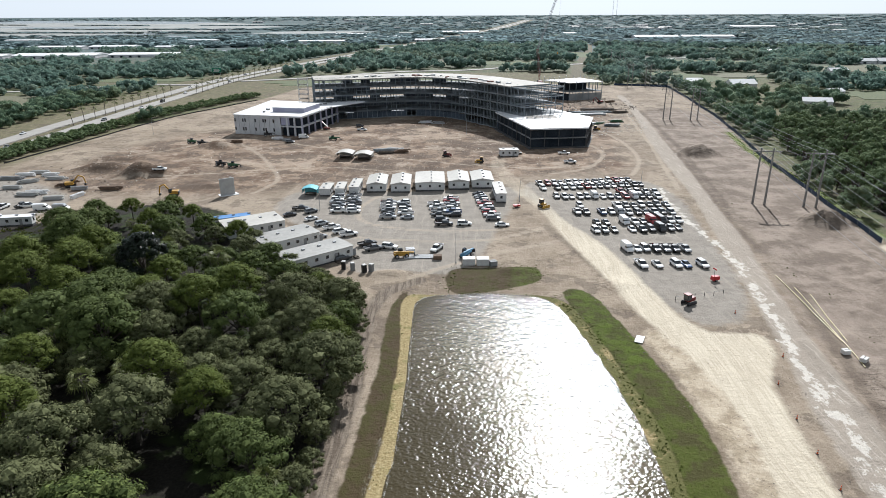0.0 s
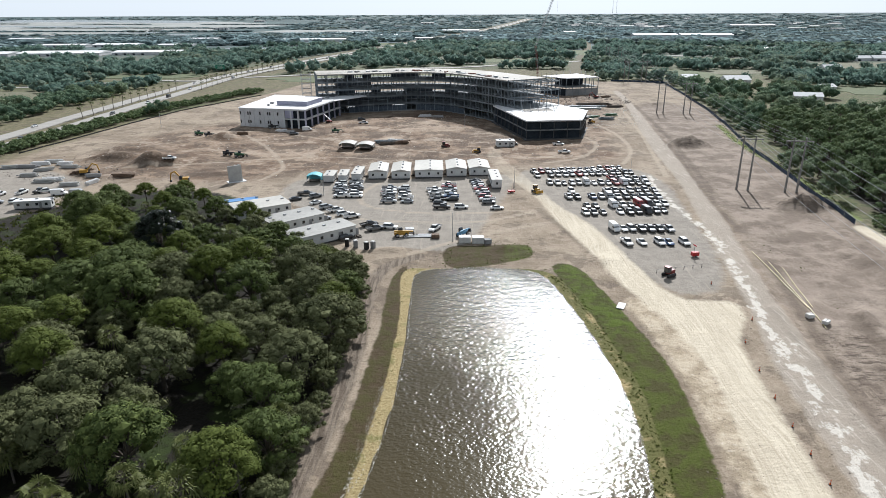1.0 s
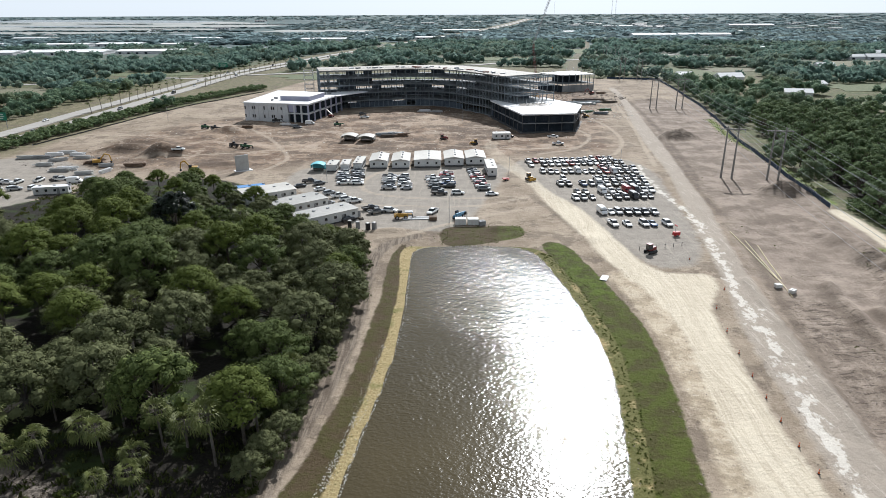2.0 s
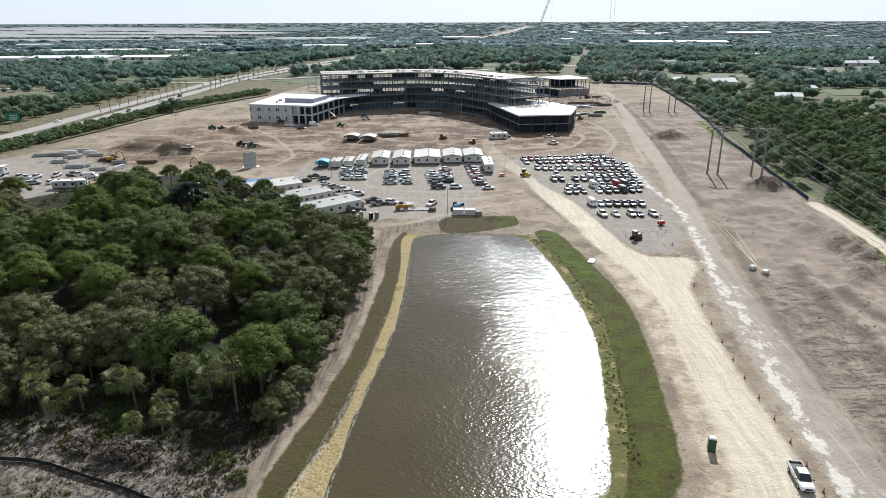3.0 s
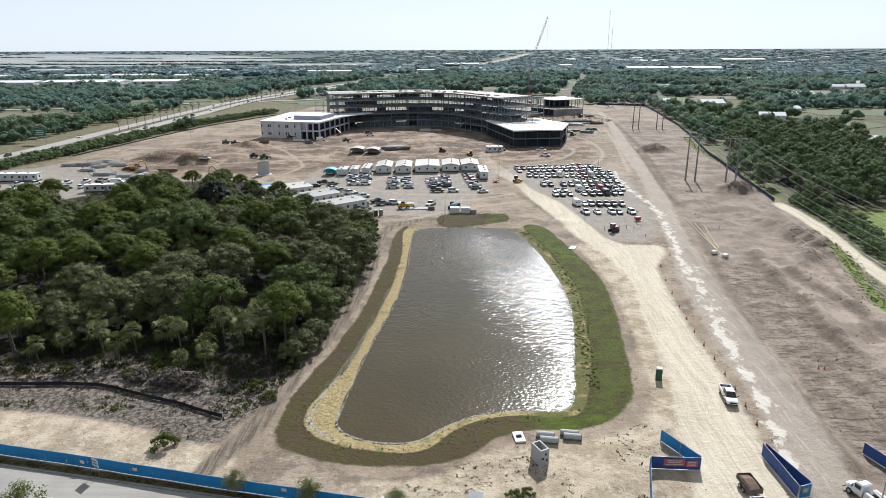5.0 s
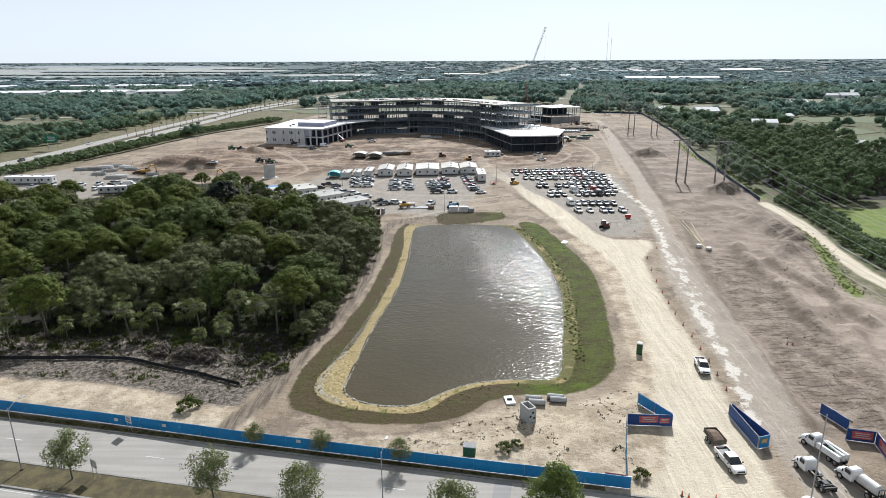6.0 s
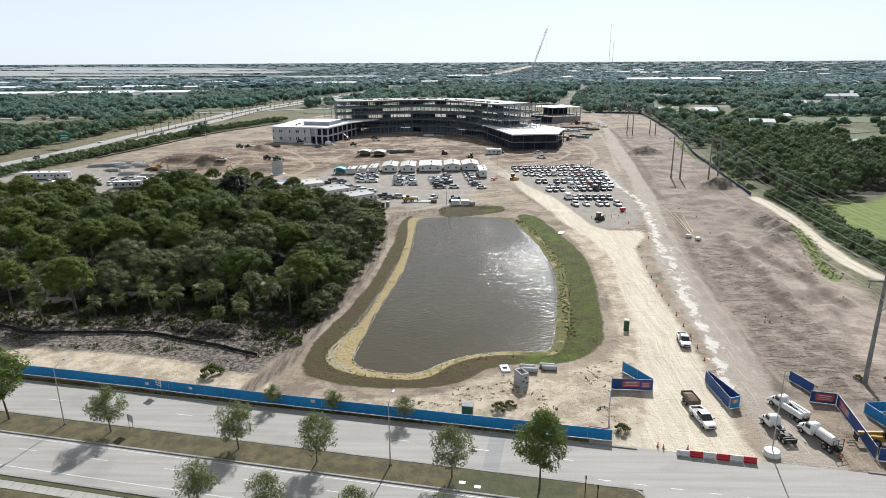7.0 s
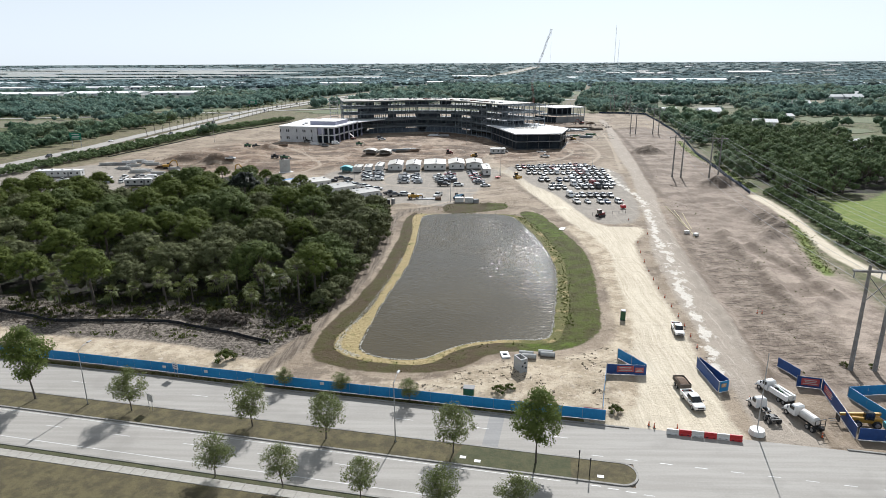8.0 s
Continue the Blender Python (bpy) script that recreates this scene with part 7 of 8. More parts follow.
# ---- fences ----
def screen_fence(name, pts, height, cloth, label, panel=3.6, rail=True, bow=0.05):
    """A fence of posts with cloth panels, each panel a part."""
    pts = np.asarray(pts, float)
    t = tagged(new(name), label, "fence")
    t.matrix_basis = pose(float(pts[0][0]), float(pts[0][1]), 0)
    inv = t.matrix_basis.inverted()
    length = np.concatenate(([0], np.cumsum(np.linalg.norm(np.diff(pts, axis=0), axis=1))))
    n = max(1, int(round(length[-1] / panel)))
    marks = [np.array((np.interp(length[-1] * i / n, length, pts[:, 0]), np.interp(length[-1] * i / n, length, pts[:, 1]))) for i in range(n + 1)]
    rng = random.Random(int(abs(pts[0][0]) * 10))
    for i, p in enumerate(marks):
        z = gz(*p)
        part("post", Build().tube(inv @ Vector((*p, z - 0.3)), inv @ Vector((*p, z + height + 0.04)), 0.045, n=6), M_STEEL, t)
    for a, c in zip(marks, marks[1:]):
        za, zc = gz(*a), gz(*c)
        d = (c - a) / np.linalg.norm(c - a)
        side = np.array((d[1], -d[0]))
        b = Build()
        k = 5
        rows_, cols = [], []
        push = rng.uniform(-bow, bow)
        for s, off in ((1, 0.03), (-1, 0.0)):
            for j in range(k + 1):
                f = j / k
                p = a + (c - a) * (0.006 + 0.988 * f)
                z = za + (zc - za) * f
                for lev in (0.06, 0.5, 1.0):
                    q = p + side * (off + 0.05 + push * math.sin(math.pi * f) * math.sin(math.pi * min(lev, 0.9)))
                    rows_.append(inv @ Vector((*q, z + height * lev - (0.03 * math.sin(math.pi * f) if lev == 1 else 0))))
        m = 3
        half = (k + 1) * m
        for o in (0, half):
            for j in range(k):
                for l in range(m - 1):
                    x0 = o + j * m + l
                    cols.append((x0, x0 + m, x0 + m + 1, x0 + 1))
        for j in range(k):
            cols.append((j * m + 2, (j + 1) * m + 2, half + (j + 1) * m + 2, half + j * m + 2))
            cols.append((j * m, half + j * m, half + (j + 1) * m, (j + 1) * m))
        part("screen_panel", b.add(rows_, cols), cloth, t)
        if rail:
            part("rail", Build().tube(inv @ Vector((*a, za + height * 0.98)), inv @ Vector((*c, zc + height * 0.98)), 0.025, n=5), M_STEEL, t)
            part("foot_strip", Build().add(*plank(inv @ Vector((*(a + side * 0.14), za + 0.05)), inv @ Vector((*(c + side * 0.14), zc + 0.05)), 0.16, 0.06)), M_PALEPLASTIC, t)
    return t


def banner(pts, z0, z1, material, label):
    """A printed sheet tied on a fence, with plain bars for its lines."""
    a, c = Vector(pts[0]), Vector(pts[1])
    t = thing("banner", a.x, a.y, gz(a.x, a.y), math.degrees(math.atan2(c.y - a.y, c.x - a.x)), label, "banner")
    w = (c - a).length
    part("sheet", Build().box(w / 2, -0.02, (z0 + z1) / 2, w, 0.03, z1 - z0, 0, 0.008), material, t)
    for i in range(3):
        part("bar", Build().box(w * 0.5, -0.045, z0 + (z1 - z0) * (0.25 + 0.25 * i), w * (0.8, 0.6, 0.7)[i], 0.012, (z1 - z0) * 0.1), M_LINE, t)


screen_fence("site_fence", [road(u, 11.0 + (0.6 if u < -60 else 0.0)) for u in (-200, -150, -100, -62, -40, -20, 0, 18.4)], 1.95, M_BLUE, "long blue mesh-screened site fence beside the street")
gate_l = [(26.4, 103.6), (27.6, 109), (29.9, 117.6)]
screen_fence("side_fence", gate_l, 1.95, M_BLUE, "blue screened fence along the entrance", 3.6, False)
screen_fence("gate_fence", [(30.1, 117.9), (37.2, 118.0)], 2.1, M_NAVY, "navy screened gate panel with notices", 3.5)
screen_fence("gate_leaf", [(37.3, 118.3), (33.6, 124.6)], 2.1, M_BLUE, "open blue screened gate leaf", 3.6)
screen_fence("gate_leaf", [(47.6, 121.6), (48.0, 112.2)], 2.1, M_NAVY, "folded navy screened gate leaf", 4.5)
screen_fence("gate_leaf", [(48.0, 121.6), (49.9, 113.0)], 2.1, M_NAVY, "second folded navy screened gate leaf", 4.5)
screen_fence("gate_fence", [(48.1, 112.1), (49.8, 112.6)], 2.1, M_BLUE, "short blue screened end panel with a yellow notice", 1.8)
screen_fence("yard_fence", [(62.9, 122.5), (64.3, 117.2)], 1.9, M_NAVY, "short navy screened fence leaf", 3.0)
screen_fence("yard_fence", [(62.4, 114.6), (66.2, 113.8)], 2.1, M_NAVY, "navy screened yard fence with a red banner", 2.2)
screen_fence("yard_fence", [(66.3, 113.6), (64.6, 104.5), (63.6, 98.9)], 2.1, M_NAVY, "navy screened fence round the plant yard")
screen_fence("yard_fence", [(63.8, 98.7), (82, 96.6)], 2.1, M_NAVY, "navy screened fence beside the street kerb")
screen_fence("yard_fence", [(69.6, 111.5), (71.5, 103), (76, 98.5)], 1.9, M_BLUE, "blue screened fence inside the plant yard")
screen_fence("yard_fence", [(69.6, 111.7), (84, 113.4)], 1.9, M_BLUE, "blue screened fence behind the plant yard")
M_REDSHEET = surface("red_banner_sheet", (0.36, 0.06, 0.07), (0.45, 0.10, 0.10), 2, 0.6)
banner([(31.9, 117.85), (34.9, 117.85)], 0.5, 1.7, M_REDSHEET, "red printed banner on the gate")
banner([(35.1, 117.85), (36.7, 117.85)], 0.6, 1.6, M_REDSHEET, "small red printed banner on the gate")
banner([(63.0, 114.3), (65.8, 113.7)], 0.5, 1.8, M_REDSHEET, "red printed banner on the yard fence")
banner([(65.95, 112.4), (65.2, 107.8)], 0.4, 1.7, M_REDSHEET, "long red printed banner on the yard fence")
banner([(23.4, 104.0), (26.2, 103.4)], 0.6, 1.7, M_REDSHEET, "printed banner at the fence end")
banner([(48.35, 112.0), (49.3, 112.3)], 1.0, 1.7, M_YELLOW, "yellow notice on the end panel")
for u in (-52.5, -30, -61):
    banner([road(u, 10.93), road(u + 0.7, 10.93)], 1.1, 1.6, M_PALEPLASTIC, "small white notice on the blue fence")
screen_fence("silt_fence", smooth([(-130, 158), (-118, 152), (-104, 146.3), (-94, 143.2), (-87, 140.2), (-74, 140.1), (-61, 139.8), (-46.5, 134.9), (-36, 130.7)], False, 4), 0.75, M_BLACKCLOTH, "sagging black silt fence along the cleared wood edge", 2.6, False, 0.12)
screen_fence("boundary_fence", [(126, 283), (130, 313), (138, 360), (146, 409), (160, 470), (172, 534), (184, 615), (195, 705), (150, 722)], 1.8, surface("dark_blue_cloth", (0.012, 0.026, 0.055), (0.02, 0.042, 0.08), 0.3), "dark blue screened boundary fence beside the woods", 8, False)
screen_fence("boundary_fence", [(-214, 392), (-206, 450), (-193, 533), (-160, 618)], 0.7, M_BLACKCLOTH, "low dark silt fence beside the highway hedge", 8, False)

# ---- poles, wires, lamps ----
def h_frame(x, y, gap, turn, h):
    t = thing("power_pole", x, y, gz(x, y), turn, "twin-leg wooden power pole with a cross arm", "power pole", "power poles")
    for s in (-gap / 2, gap / 2):
        part("leg", Build().tube((s, 0, -0.6), (s, 0, h), 0.42, 0.26, 10), M_POLE, t)
    part("cross_arm", Build().box(0, 0.22, h - 1.2, gap + 5.4, 0.22, 0.34).box(0, -0.22, h - 1.2, gap + 5.4, 0.22, 0.34), M_POLE, t)
    part("brace", Build().beam((-gap / 2, 0, h - 7), (gap / 2, 0, h - 2), 0.14).beam((gap / 2, 0, h - 7), (-gap / 2, 0, h - 2), 0.14), M_POLE, t)
    for k in (-1, 0, 1):
        ins = Build()
        for j in range(6):
            ins.tube((k * (gap / 2 + 2.4), 0, h - 1.4 - j * 0.2), (k * (gap / 2 + 2.4), 0, h - 1.52 - j * 0.2), 0.13, 0.13, 8)
        part("insulator", ins, M_DARKCONC, t)


LINES = (((44, -90), (78, 121.6), (108.2, 325), (135.5, 518), (162, 712), (200, 960)), ((60, -90), (97, 119), (124.8, 321.5), (152.4, 516), (178, 710), (216, 960)))
for line in LINES:
    for i, (x, y) in enumerate(line):
        h_frame(x, y, 4.1, -8, 20.5)
    for k in (-4.45, -2.05, 0, 2.05, 4.45):
        top = k in (-2.05, 2.05)
        wire = tagged(new("power_line_wire"), "sagging bright power line wire between twin poles", "wire", "power line wires")
        for (x0, y0), (x1, y1) in zip(line, line[1:]):
            n = 14
            b = Build()
            for j in range(n + 1):
                f = j / n
                z = (20.6 if top else 17.9) - (2.2 if top else 3.6) * 4 * f * (1 - f)
                b.v += [(x0 + (x1 - x0) * f + k + 0.026 * q, y0 + (y1 - y0) * f - k * 0.14, z + 0.026 * w) for q, w in ((-1, -0.6), (1, -0.6), (0, 1.1))]
            b.f += [(3 * j + q, 3 * j + (q + 1) % 3, 3 * j + 3 + (q + 1) % 3, 3 * j + 3 + q) for j in range(n) for q in range(3)]
            part("span", b, M_WIRE, wire)


def lamp_post(x, y, h, arm, turn, label, base=None):
    t = thing("street_lamp", x, y, gz(x, y), turn, label, "street lamp", "street lamps")
    part("pole", Build().tube((0, 0, -0.1), (0, 0, h), 0.10, 0.06, 10), M_STEEL, t)
    part("base_plate", Build().box(0, 0, 0.1, 0.5, 0.5, 0.2, 0, 0.03), M_KERB, t)
    if arm:
        part("arm", Build().tube((0, 0, h - 0.3), (arm * 0.5, 0, h + 0.25), 0.05, 0.04, 6).tube((arm * 0.5, 0, h + 0.25), (arm, 0, h + 0.35), 0.04, 0.035, 6), M_STEEL, t)
        part("lamp_head", Build().box(arm + 0.35, 0, h + 0.36, 0.9, 0.36, 0.16, 0, 0.05), M_STEEL, t)
    if base:
        part("ballast", Build().tube((0, 0, 0), (0, 0, 0.75), 1.25, 1.05, 14), base, t, "white wrapped ballast round the foot")
    return t


lamp_post(*road(-66.5, -1.6), 10.2, 2.2, 80, "tall grey street lamp on the grass median")
lamp_post(*road(-12.7, -1.5), 10.2, 2.2, 80, "tall grey street lamp on the grass median")
lamp_post(*road(-120, -1.6), 10.2, 2.2, 80, "tall grey street lamp on the grass median")
lamp_post(49.1, 99.6, 13.5, 0, 0, "tall bare pole in a white ballast drum", M_PALEPLASTIC)
lamp_post(-1.7, 267.5, 9.0, 0, 0, "timber service pole at the edge of the car park")
lamp_post(-50, 318, 9.0, 0, 0, "thin service pole beside the site cabins")
lamp_post(22, 328, 8.0, 0, 0, "thin service pole beside the long cabin")
lamp_post(70.5, 343, 8.0, 0, 0, "thin service pole beside the east car park")
lamp_post(-178, 470, 9.0, 0, 0, "thin service pole at the site's edge")
lamp_post(5, 467, 9.0, 0, 0, "thin service pole before the building")

# ---- working vehicles by the gate ----
vehicle("pickup", "white", pose(49.1, 137.4, gz(49.1, 137.4) + 0.03, 0, 0, -98), "gate vehicles", "white crew pickup truck on the cream haul road", True)
vehicle("pickup", "white", pose(42.3, 108.2, gz(42.3, 108.2) + 0.03, 0, 0, -84), "gate vehicles", "white crew pickup truck leaving through the site gate", True)
M_RUST = surface("rusty_brown_load", (0.09, 0.055, 0.035), (0.17, 0.115, 0.075), 3, 0.9, bump=0.6)
tr = thing("dump_trailer", 42.3, 113.9, gz(42.3, 113.9), -86, "brown dump trailer loaded with soil", "trailer")
part("tub", Build().box(0, 0, 0.75, 3.4, 1.9, 0.12).box(0, -.95, 1.1, 3.4, .08, .7).box(0, .95, 1.1, 3.4, .08, .7).box(-1.7, 0, 1.1, .08, 1.9, .7).box(1.7, 0, 1.1, .08, 1.9, .7), M_BARK, tr)
part("load", loft([(-1.6, .8, .6, .8, 1.1, 1.25), (-.4, .88, .7, .8, 1.2, 1.55), (.6, .88, .7, .8, 1.2, 1.45), (1.6, .8, .6, .8, 1.1, 1.2)]), M_RUST, tr, "heaped brown soil")
part("drawbar", Build().beam((1.7, 0, 0.6), (3.0, 0, 0.5), 0.12), M_BLACKMETAL, tr)
for sx in (-.45, .45):
    for sy in (-.98, .98):
        wheel(tr, sx, sy, 0.36, 0.22)


def work_truck(x, y, turn, back, label):
    """A heavy truck: cab, bonnet, chassis, wheels, and what its back carries."""
    t = thing("work_truck", x, y, gz(x, y), turn, label, "truck", "gate vehicles")
    t.scale = (0.84, 0.84, 0.88)
    part("chassis", Build().box(-0.6, -.4, 0.85, 7.4, .18, .3).box(-0.6, .4, 0.85, 7.4, .18, .3).box(-2.5, 0, .85, .2, .9, .25).box(-4.0, 0, .85, .2, .9, .25), M_BLACKMETAL, t)
    part("bonnet", loft([(2.2, 1.05, .85, .7, 1.3, 1.75), (3.2, 1.0, .78, .7, 1.2, 1.6), (3.75, .85, .6, .72, 1.05, 1.35)]), PAINTS["white"], t)
    part("cab", loft([(0.55, 1.15, .95, .75, 1.6, 2.55), (0.8, 1.18, .98, .75, 1.6, 2.72), (1.75, 1.18, .96, .75, 1.6, 2.7), (2.35, 1.12, .98, .75, 1.5, 1.9)]), PAINTS["white"], t)
    part("windscreen", Build().add([(2.05, -.9, 2.45), (2.05, .9, 2.45), (2.42, 1.0, 1.85), (2.42, -1.0, 1.85), (2.0, -.9, 2.4), (2.0, .9, 2.4), (2.3, 1.0, 1.8), (2.3, -1.0, 1.8)],
                                   [(0, 1, 2, 3), (7, 6, 5, 4), (0, 4, 5, 1), (1, 5, 6, 2), (2, 6, 7, 3), (3, 7, 4, 0)]), M_GLASS, t)
    for s in (-1, 1):
        part("side_window", Build().box(1.4, s * 1.14, 2.1, 1.0, 0.06, 0.6), M_GLASS, t)
        part("mirror", Build().box(2.15, s * 1.42, 2.0, 0.1, 0.26, 0.55, 0, 0.03), M_BLACKMETAL, t)
        part("headlight", Build().box(3.7, s * .72, 1.0, .14, .3, .22, 0, .03), M_LAMP, t)
        wheel(t, 2.7, s * 1.02, .5, .3)
        for wx in (-2.6, -3.8):
            wheel(t, wx, s * .95, .5, .52)
    part("bumper", Build().box(3.82, 0, .62, .2, 2.3, .32, 0, .05), M_STEEL, t)
    if back == "bare":
        part("cross_members", Build().box(-1.2, 0, 1.05, .25, 1.8, .2).box(-2.4, 0, 1.05, .25, 1.8, .2).box(-3.6, 0, 1.05, .25, 1.8, .2).box(-4.3, 0, 1.0, .2, 2.2, .3), M_BLACKMETAL, t)
        part("fuel_tank", Build().tube((-.6, -1.0, .75), (.5, -1.0, .75), .32, n=10), M_STEEL, t)
        part("fifth_wheel", Build().box(-3.0, 0, 1.18, 1.0, .9, .12, 0, .04), M_BLACKMETAL, t)
    elif back == "service":
        for s in (-1, 1):
            part("side_locker", Build().box(-2.1, s * .98, 1.5, 4.6, .5, 1.0, 0, .04), PAINTS["white"], t)
        part("deck", Build().box(-2.1, 0, 1.05, 4.8, 2.3, .12), M_STEEL, t)
        part("tank", Build().tube((-2.9, 0, 1.6), (-4.4, 0, 1.6), .5, n=12), M_PALEPLASTIC, t)
        part("hose_reel", Build().tube((-.8, -.4, 1.6), (-.8, .4, 1.6), .45, n=12), M_BLACKMETAL, t)
        part("pump", Build().box(-1.7, 0, 1.5, .9, .7, .8, 0, .08), M_GREEN, t)
        part("boom", Build().beam((-.2, 0, 2.3), (-4.3, .3, 2.0), .2), PAINTS["white"], t)
    else:
        part("tank", Build().tube((-.2, 0, 1.75), (-3.4, 0, 1.75), .85, n=16).tube((-3.4, 0, 1.75), (-3.7, 0, 1.75), .85, .5, 16), M_PALEPLASTIC, t)
        part("rack", Build().beam((-4.3, -1.1, .8), (-4.3, -1.1, 2.6), .1).beam((-4.3, 1.1, .8), (-4.3, 1.1, 2.6), .1).beam((-4.3, -1.1, 2.6), (-4.3, 1.1, 2.6), .1).beam((-4.3, -1.1, 1.7), (-4.3, 1.1, 1.7), .1)
             .beam((-4.3, 0, .8), (-4.3, 0, 2.6), .1).beam((-4.3, -1.1, .85), (-4.3, 1.1, .85), .1), M_BLACKMETAL, t, "black steel rear rack")
    return t


work_truck(52.6, 105.6, 97, "bare", "white heavy truck with a bare black chassis")
work_truck(57.0, 111.5, 108, "service", "white service truck with side lockers and hose reel")
work_truck(57.8, 103.6, 105, "tank", "white tank truck with a black rear rack")

# plastic barriers
for i in range(6):
    x, y = road(28.4 + i * 1.82, 9.3 + i * 0.02)
    red = i % 2 == 1
    b = Build()
    b.prism([(-.26, 0), (.26, 0), (.26, .22), (.12, .42), (.10, .95), (-.10, .95), (-.12, .42), (-.26, .22)], -.88, .88)
    t = thing("road_barrier", x, y, 0.0 if y < 99 else gz(x, y), ROAD_TURN + 90, ("red" if red else "white") + " plastic road barrier at the street edge", "barrier", "road barriers")
    part("shell", b, M_RED if red else M_PALEPLASTIC, t)
    # dark boxes laid on the shell paint the shade inside fork slots
    for k in (-.45, .45):
        part("fork_slot_shade", Build().box(0, k, .17, .54, .3, .12), M_DARK if red else M_DARKCONC, t)


def cone(x, y, s=1.0):
    t = thing("marker_cone", x, y, gz(x, y), 0, "slim orange marker cone beside the haul road", "cone", "marker cones")
    part("base", Build().box(0, 0, .04, .5 * s, .5 * s, .08, 0, .02), M_BLACKMETAL, t)
    part("body", Build().tube((0, 0, .08), (0, 0, 1.05 * s), .17 * s, .06, 10), M_ORANGE, t)
    part("sleeve", Build().tube((0, 0, .62 * s), (0, 0, .80 * s), .125 * s, .105 * s, 10), M_LINE, t)


for x, y in ((54.3, 178), (53.6, 171), (53.0, 164.5), (52.6, 158), (52.4, 152), (52, 146), (51.6, 140.5), (51, 135), (50.4, 129.5), (55.2, 186), (56.5, 195), (58.6, 206), (33.2, 101.4), (33.9, 100.9), (37.4, 100.7), (70.6, 148.8), (71.6, 148.6), (64.3, 216), (52.2, 109.6), (58.6, 98.9), (63, 236), (48, 121.9)):
    cone(x, y, 0.8)


def toilet(x, y, turn, shell, label):
    t = thing("portable_toilet", x, y, gz(x, y), turn, label, "portable toilet")
    part("cabin", Build().box(0, 0, 1.12, 1.1, 1.1, 2.1, 0, .05), shell, t)
    part("roof", Build().box(0, 0, 2.26, 1.2, 1.2, .2, 0, .06, (.7, .7)), M_PALEPLASTIC, t, "pale domed roof")
    part("door", Build().box(0, -.56, 1.1, .8, .05, 1.9, 0, .02), shell, t)
    part("skid", Build().box(0, 0, .05, 1.2, 1.2, .1), M_BLACKMETAL, t)


toilet(39.2, 144.0, -15, M_GREEN, "green portable toilet with a pale roof")
for i, (x, y) in enumerate(((-32.4, 262.5), (-29.8, 261.6), (-26.5, 260.4), (-24.6, 260.6))):
    toilet(x, y, 20 * i, M_DARKCONC if i % 2 else M_BLACKMETAL, "dark portable toilet beside the wood")

# precast pieces by the pond
def hollow_box(name, x, y, sx, sy, sz, wall, turn, material, label, top_open=True):
    t = thing(name, x, y, gz(x, y), turn, label, "concrete piece")
    part("wall", Build().box(0, -sy / 2 + wall / 2, sz / 2, sx, wall, sz, 0, .02), material, t)
    part("wall", Build().box(0, sy / 2 - wall / 2, sz / 2, sx, wall, sz, 0, .02), material, t)
    part("wall", Build().box(-sx / 2 + wall / 2, 0, sz / 2, wall, sy - 2 * wall, sz), material, t)
    part("wall", Build().box(sx / 2 - wall / 2, 0, sz / 2, wall, sy - 2 * wall, sz), material, t)
    return t


cul = hollow_box("concrete_chamber", 14.6, 119.6, 2.4, 1.5, 2.7, .22, 118, M_CONC, "tall open grey concrete chamber on sand")
# near-black discs stand for the shade in the pipe holes
for k, z in ((-.5, .9), (.45, 1.3), (-.2, 1.9)):
    part("opening_shade", Build().tube((-1.22, k * .8, z), (-1.18, k * .8, z), .2, n=10), M_DARK, cul)
lid = thing("concrete_slab", 12.1, 125.2, gz(12.1, 125.2), 8, "white slab with a square hatch on sand", "concrete slab")
part("slab", Build().box(-.62, 0, .18, .36, 2.6, .3, 0, .02).box(.62, 0, .18, .36, 2.6, .3, 0, .02).box(0, .9, .18, .9, .8, .3).box(0, -.85, .18, .9, .9, .3), M_WHITE, lid)
# near-black plate paints the hole's shade at the bottom
part("hatch", Build().box(0, .03, .1, .9, .9, .1), M_DARK, lid)
for x, y in ((16.2, 125.6), (16.6, 124.2), (20.0, 126.2), (20.3, 125.1)):
    t = thing("concrete_pipe", x, y, gz(x, y), -8, "grey concrete drain pipe lying on sand", "pipe", "drain pipes")
    o = Build()
    n = 14
    for r0, r1 in ((.48, .40),):
        ring = [(math.cos(2 * math.pi * i / n), math.sin(2 * math.pi * i / n)) for i in range(n)]
        vs = [(sx, r * c, .5 + r * s) for sx in (-1.35, 1.35) for r in (r0, r1) for c, s in ring]
        fs = []
        for i in range(n):
            j = (i + 1) % n
            fs += [(i, j, 2 * n + j, 2 * n + i), (n + i, 3 * n + i, 3 * n + j, n + j), (i, n + i, n + j, j), (2 * n + i, 2 * n + j, 3 * n + j, 3 * n + i)]
        o.add(vs, fs)
    part("barrel", o, M_CONC, t)
    part("collar", Build().tube((1.3, 0, .5), (1.42, 0, .5), .56, n=14), M_DARKCONC, t)
cab2 = thing("cable_cabinet", 5.0, 110.6, gz(5, 110.6), -8, "dark green cable cabinet behind the fence", "cabinet")
part("case", Build().box(0, 0, .8, 1.8, 1.3, 1.5, 0, .05), M_GREEN, cab2)
part("lid", Build().box(0, 0, 1.6, 1.95, 1.45, .12, 0, .04), M_DARKCONC, cab2)
for u, v in ((-5.2 + 2, -2.9), (-1.0, -3.4), (16.2, -3.4)):
    x, y = road(u + 1.2, v - .4)
    t = thing("access_cover", x, y, .115, ROAD_TURN, "pale square access cover in the turf", "cover")
    part("plate", Build().box(0, 0, .02, .9, .6, .05, 0, .01), M_PALEPLASTIC, t)
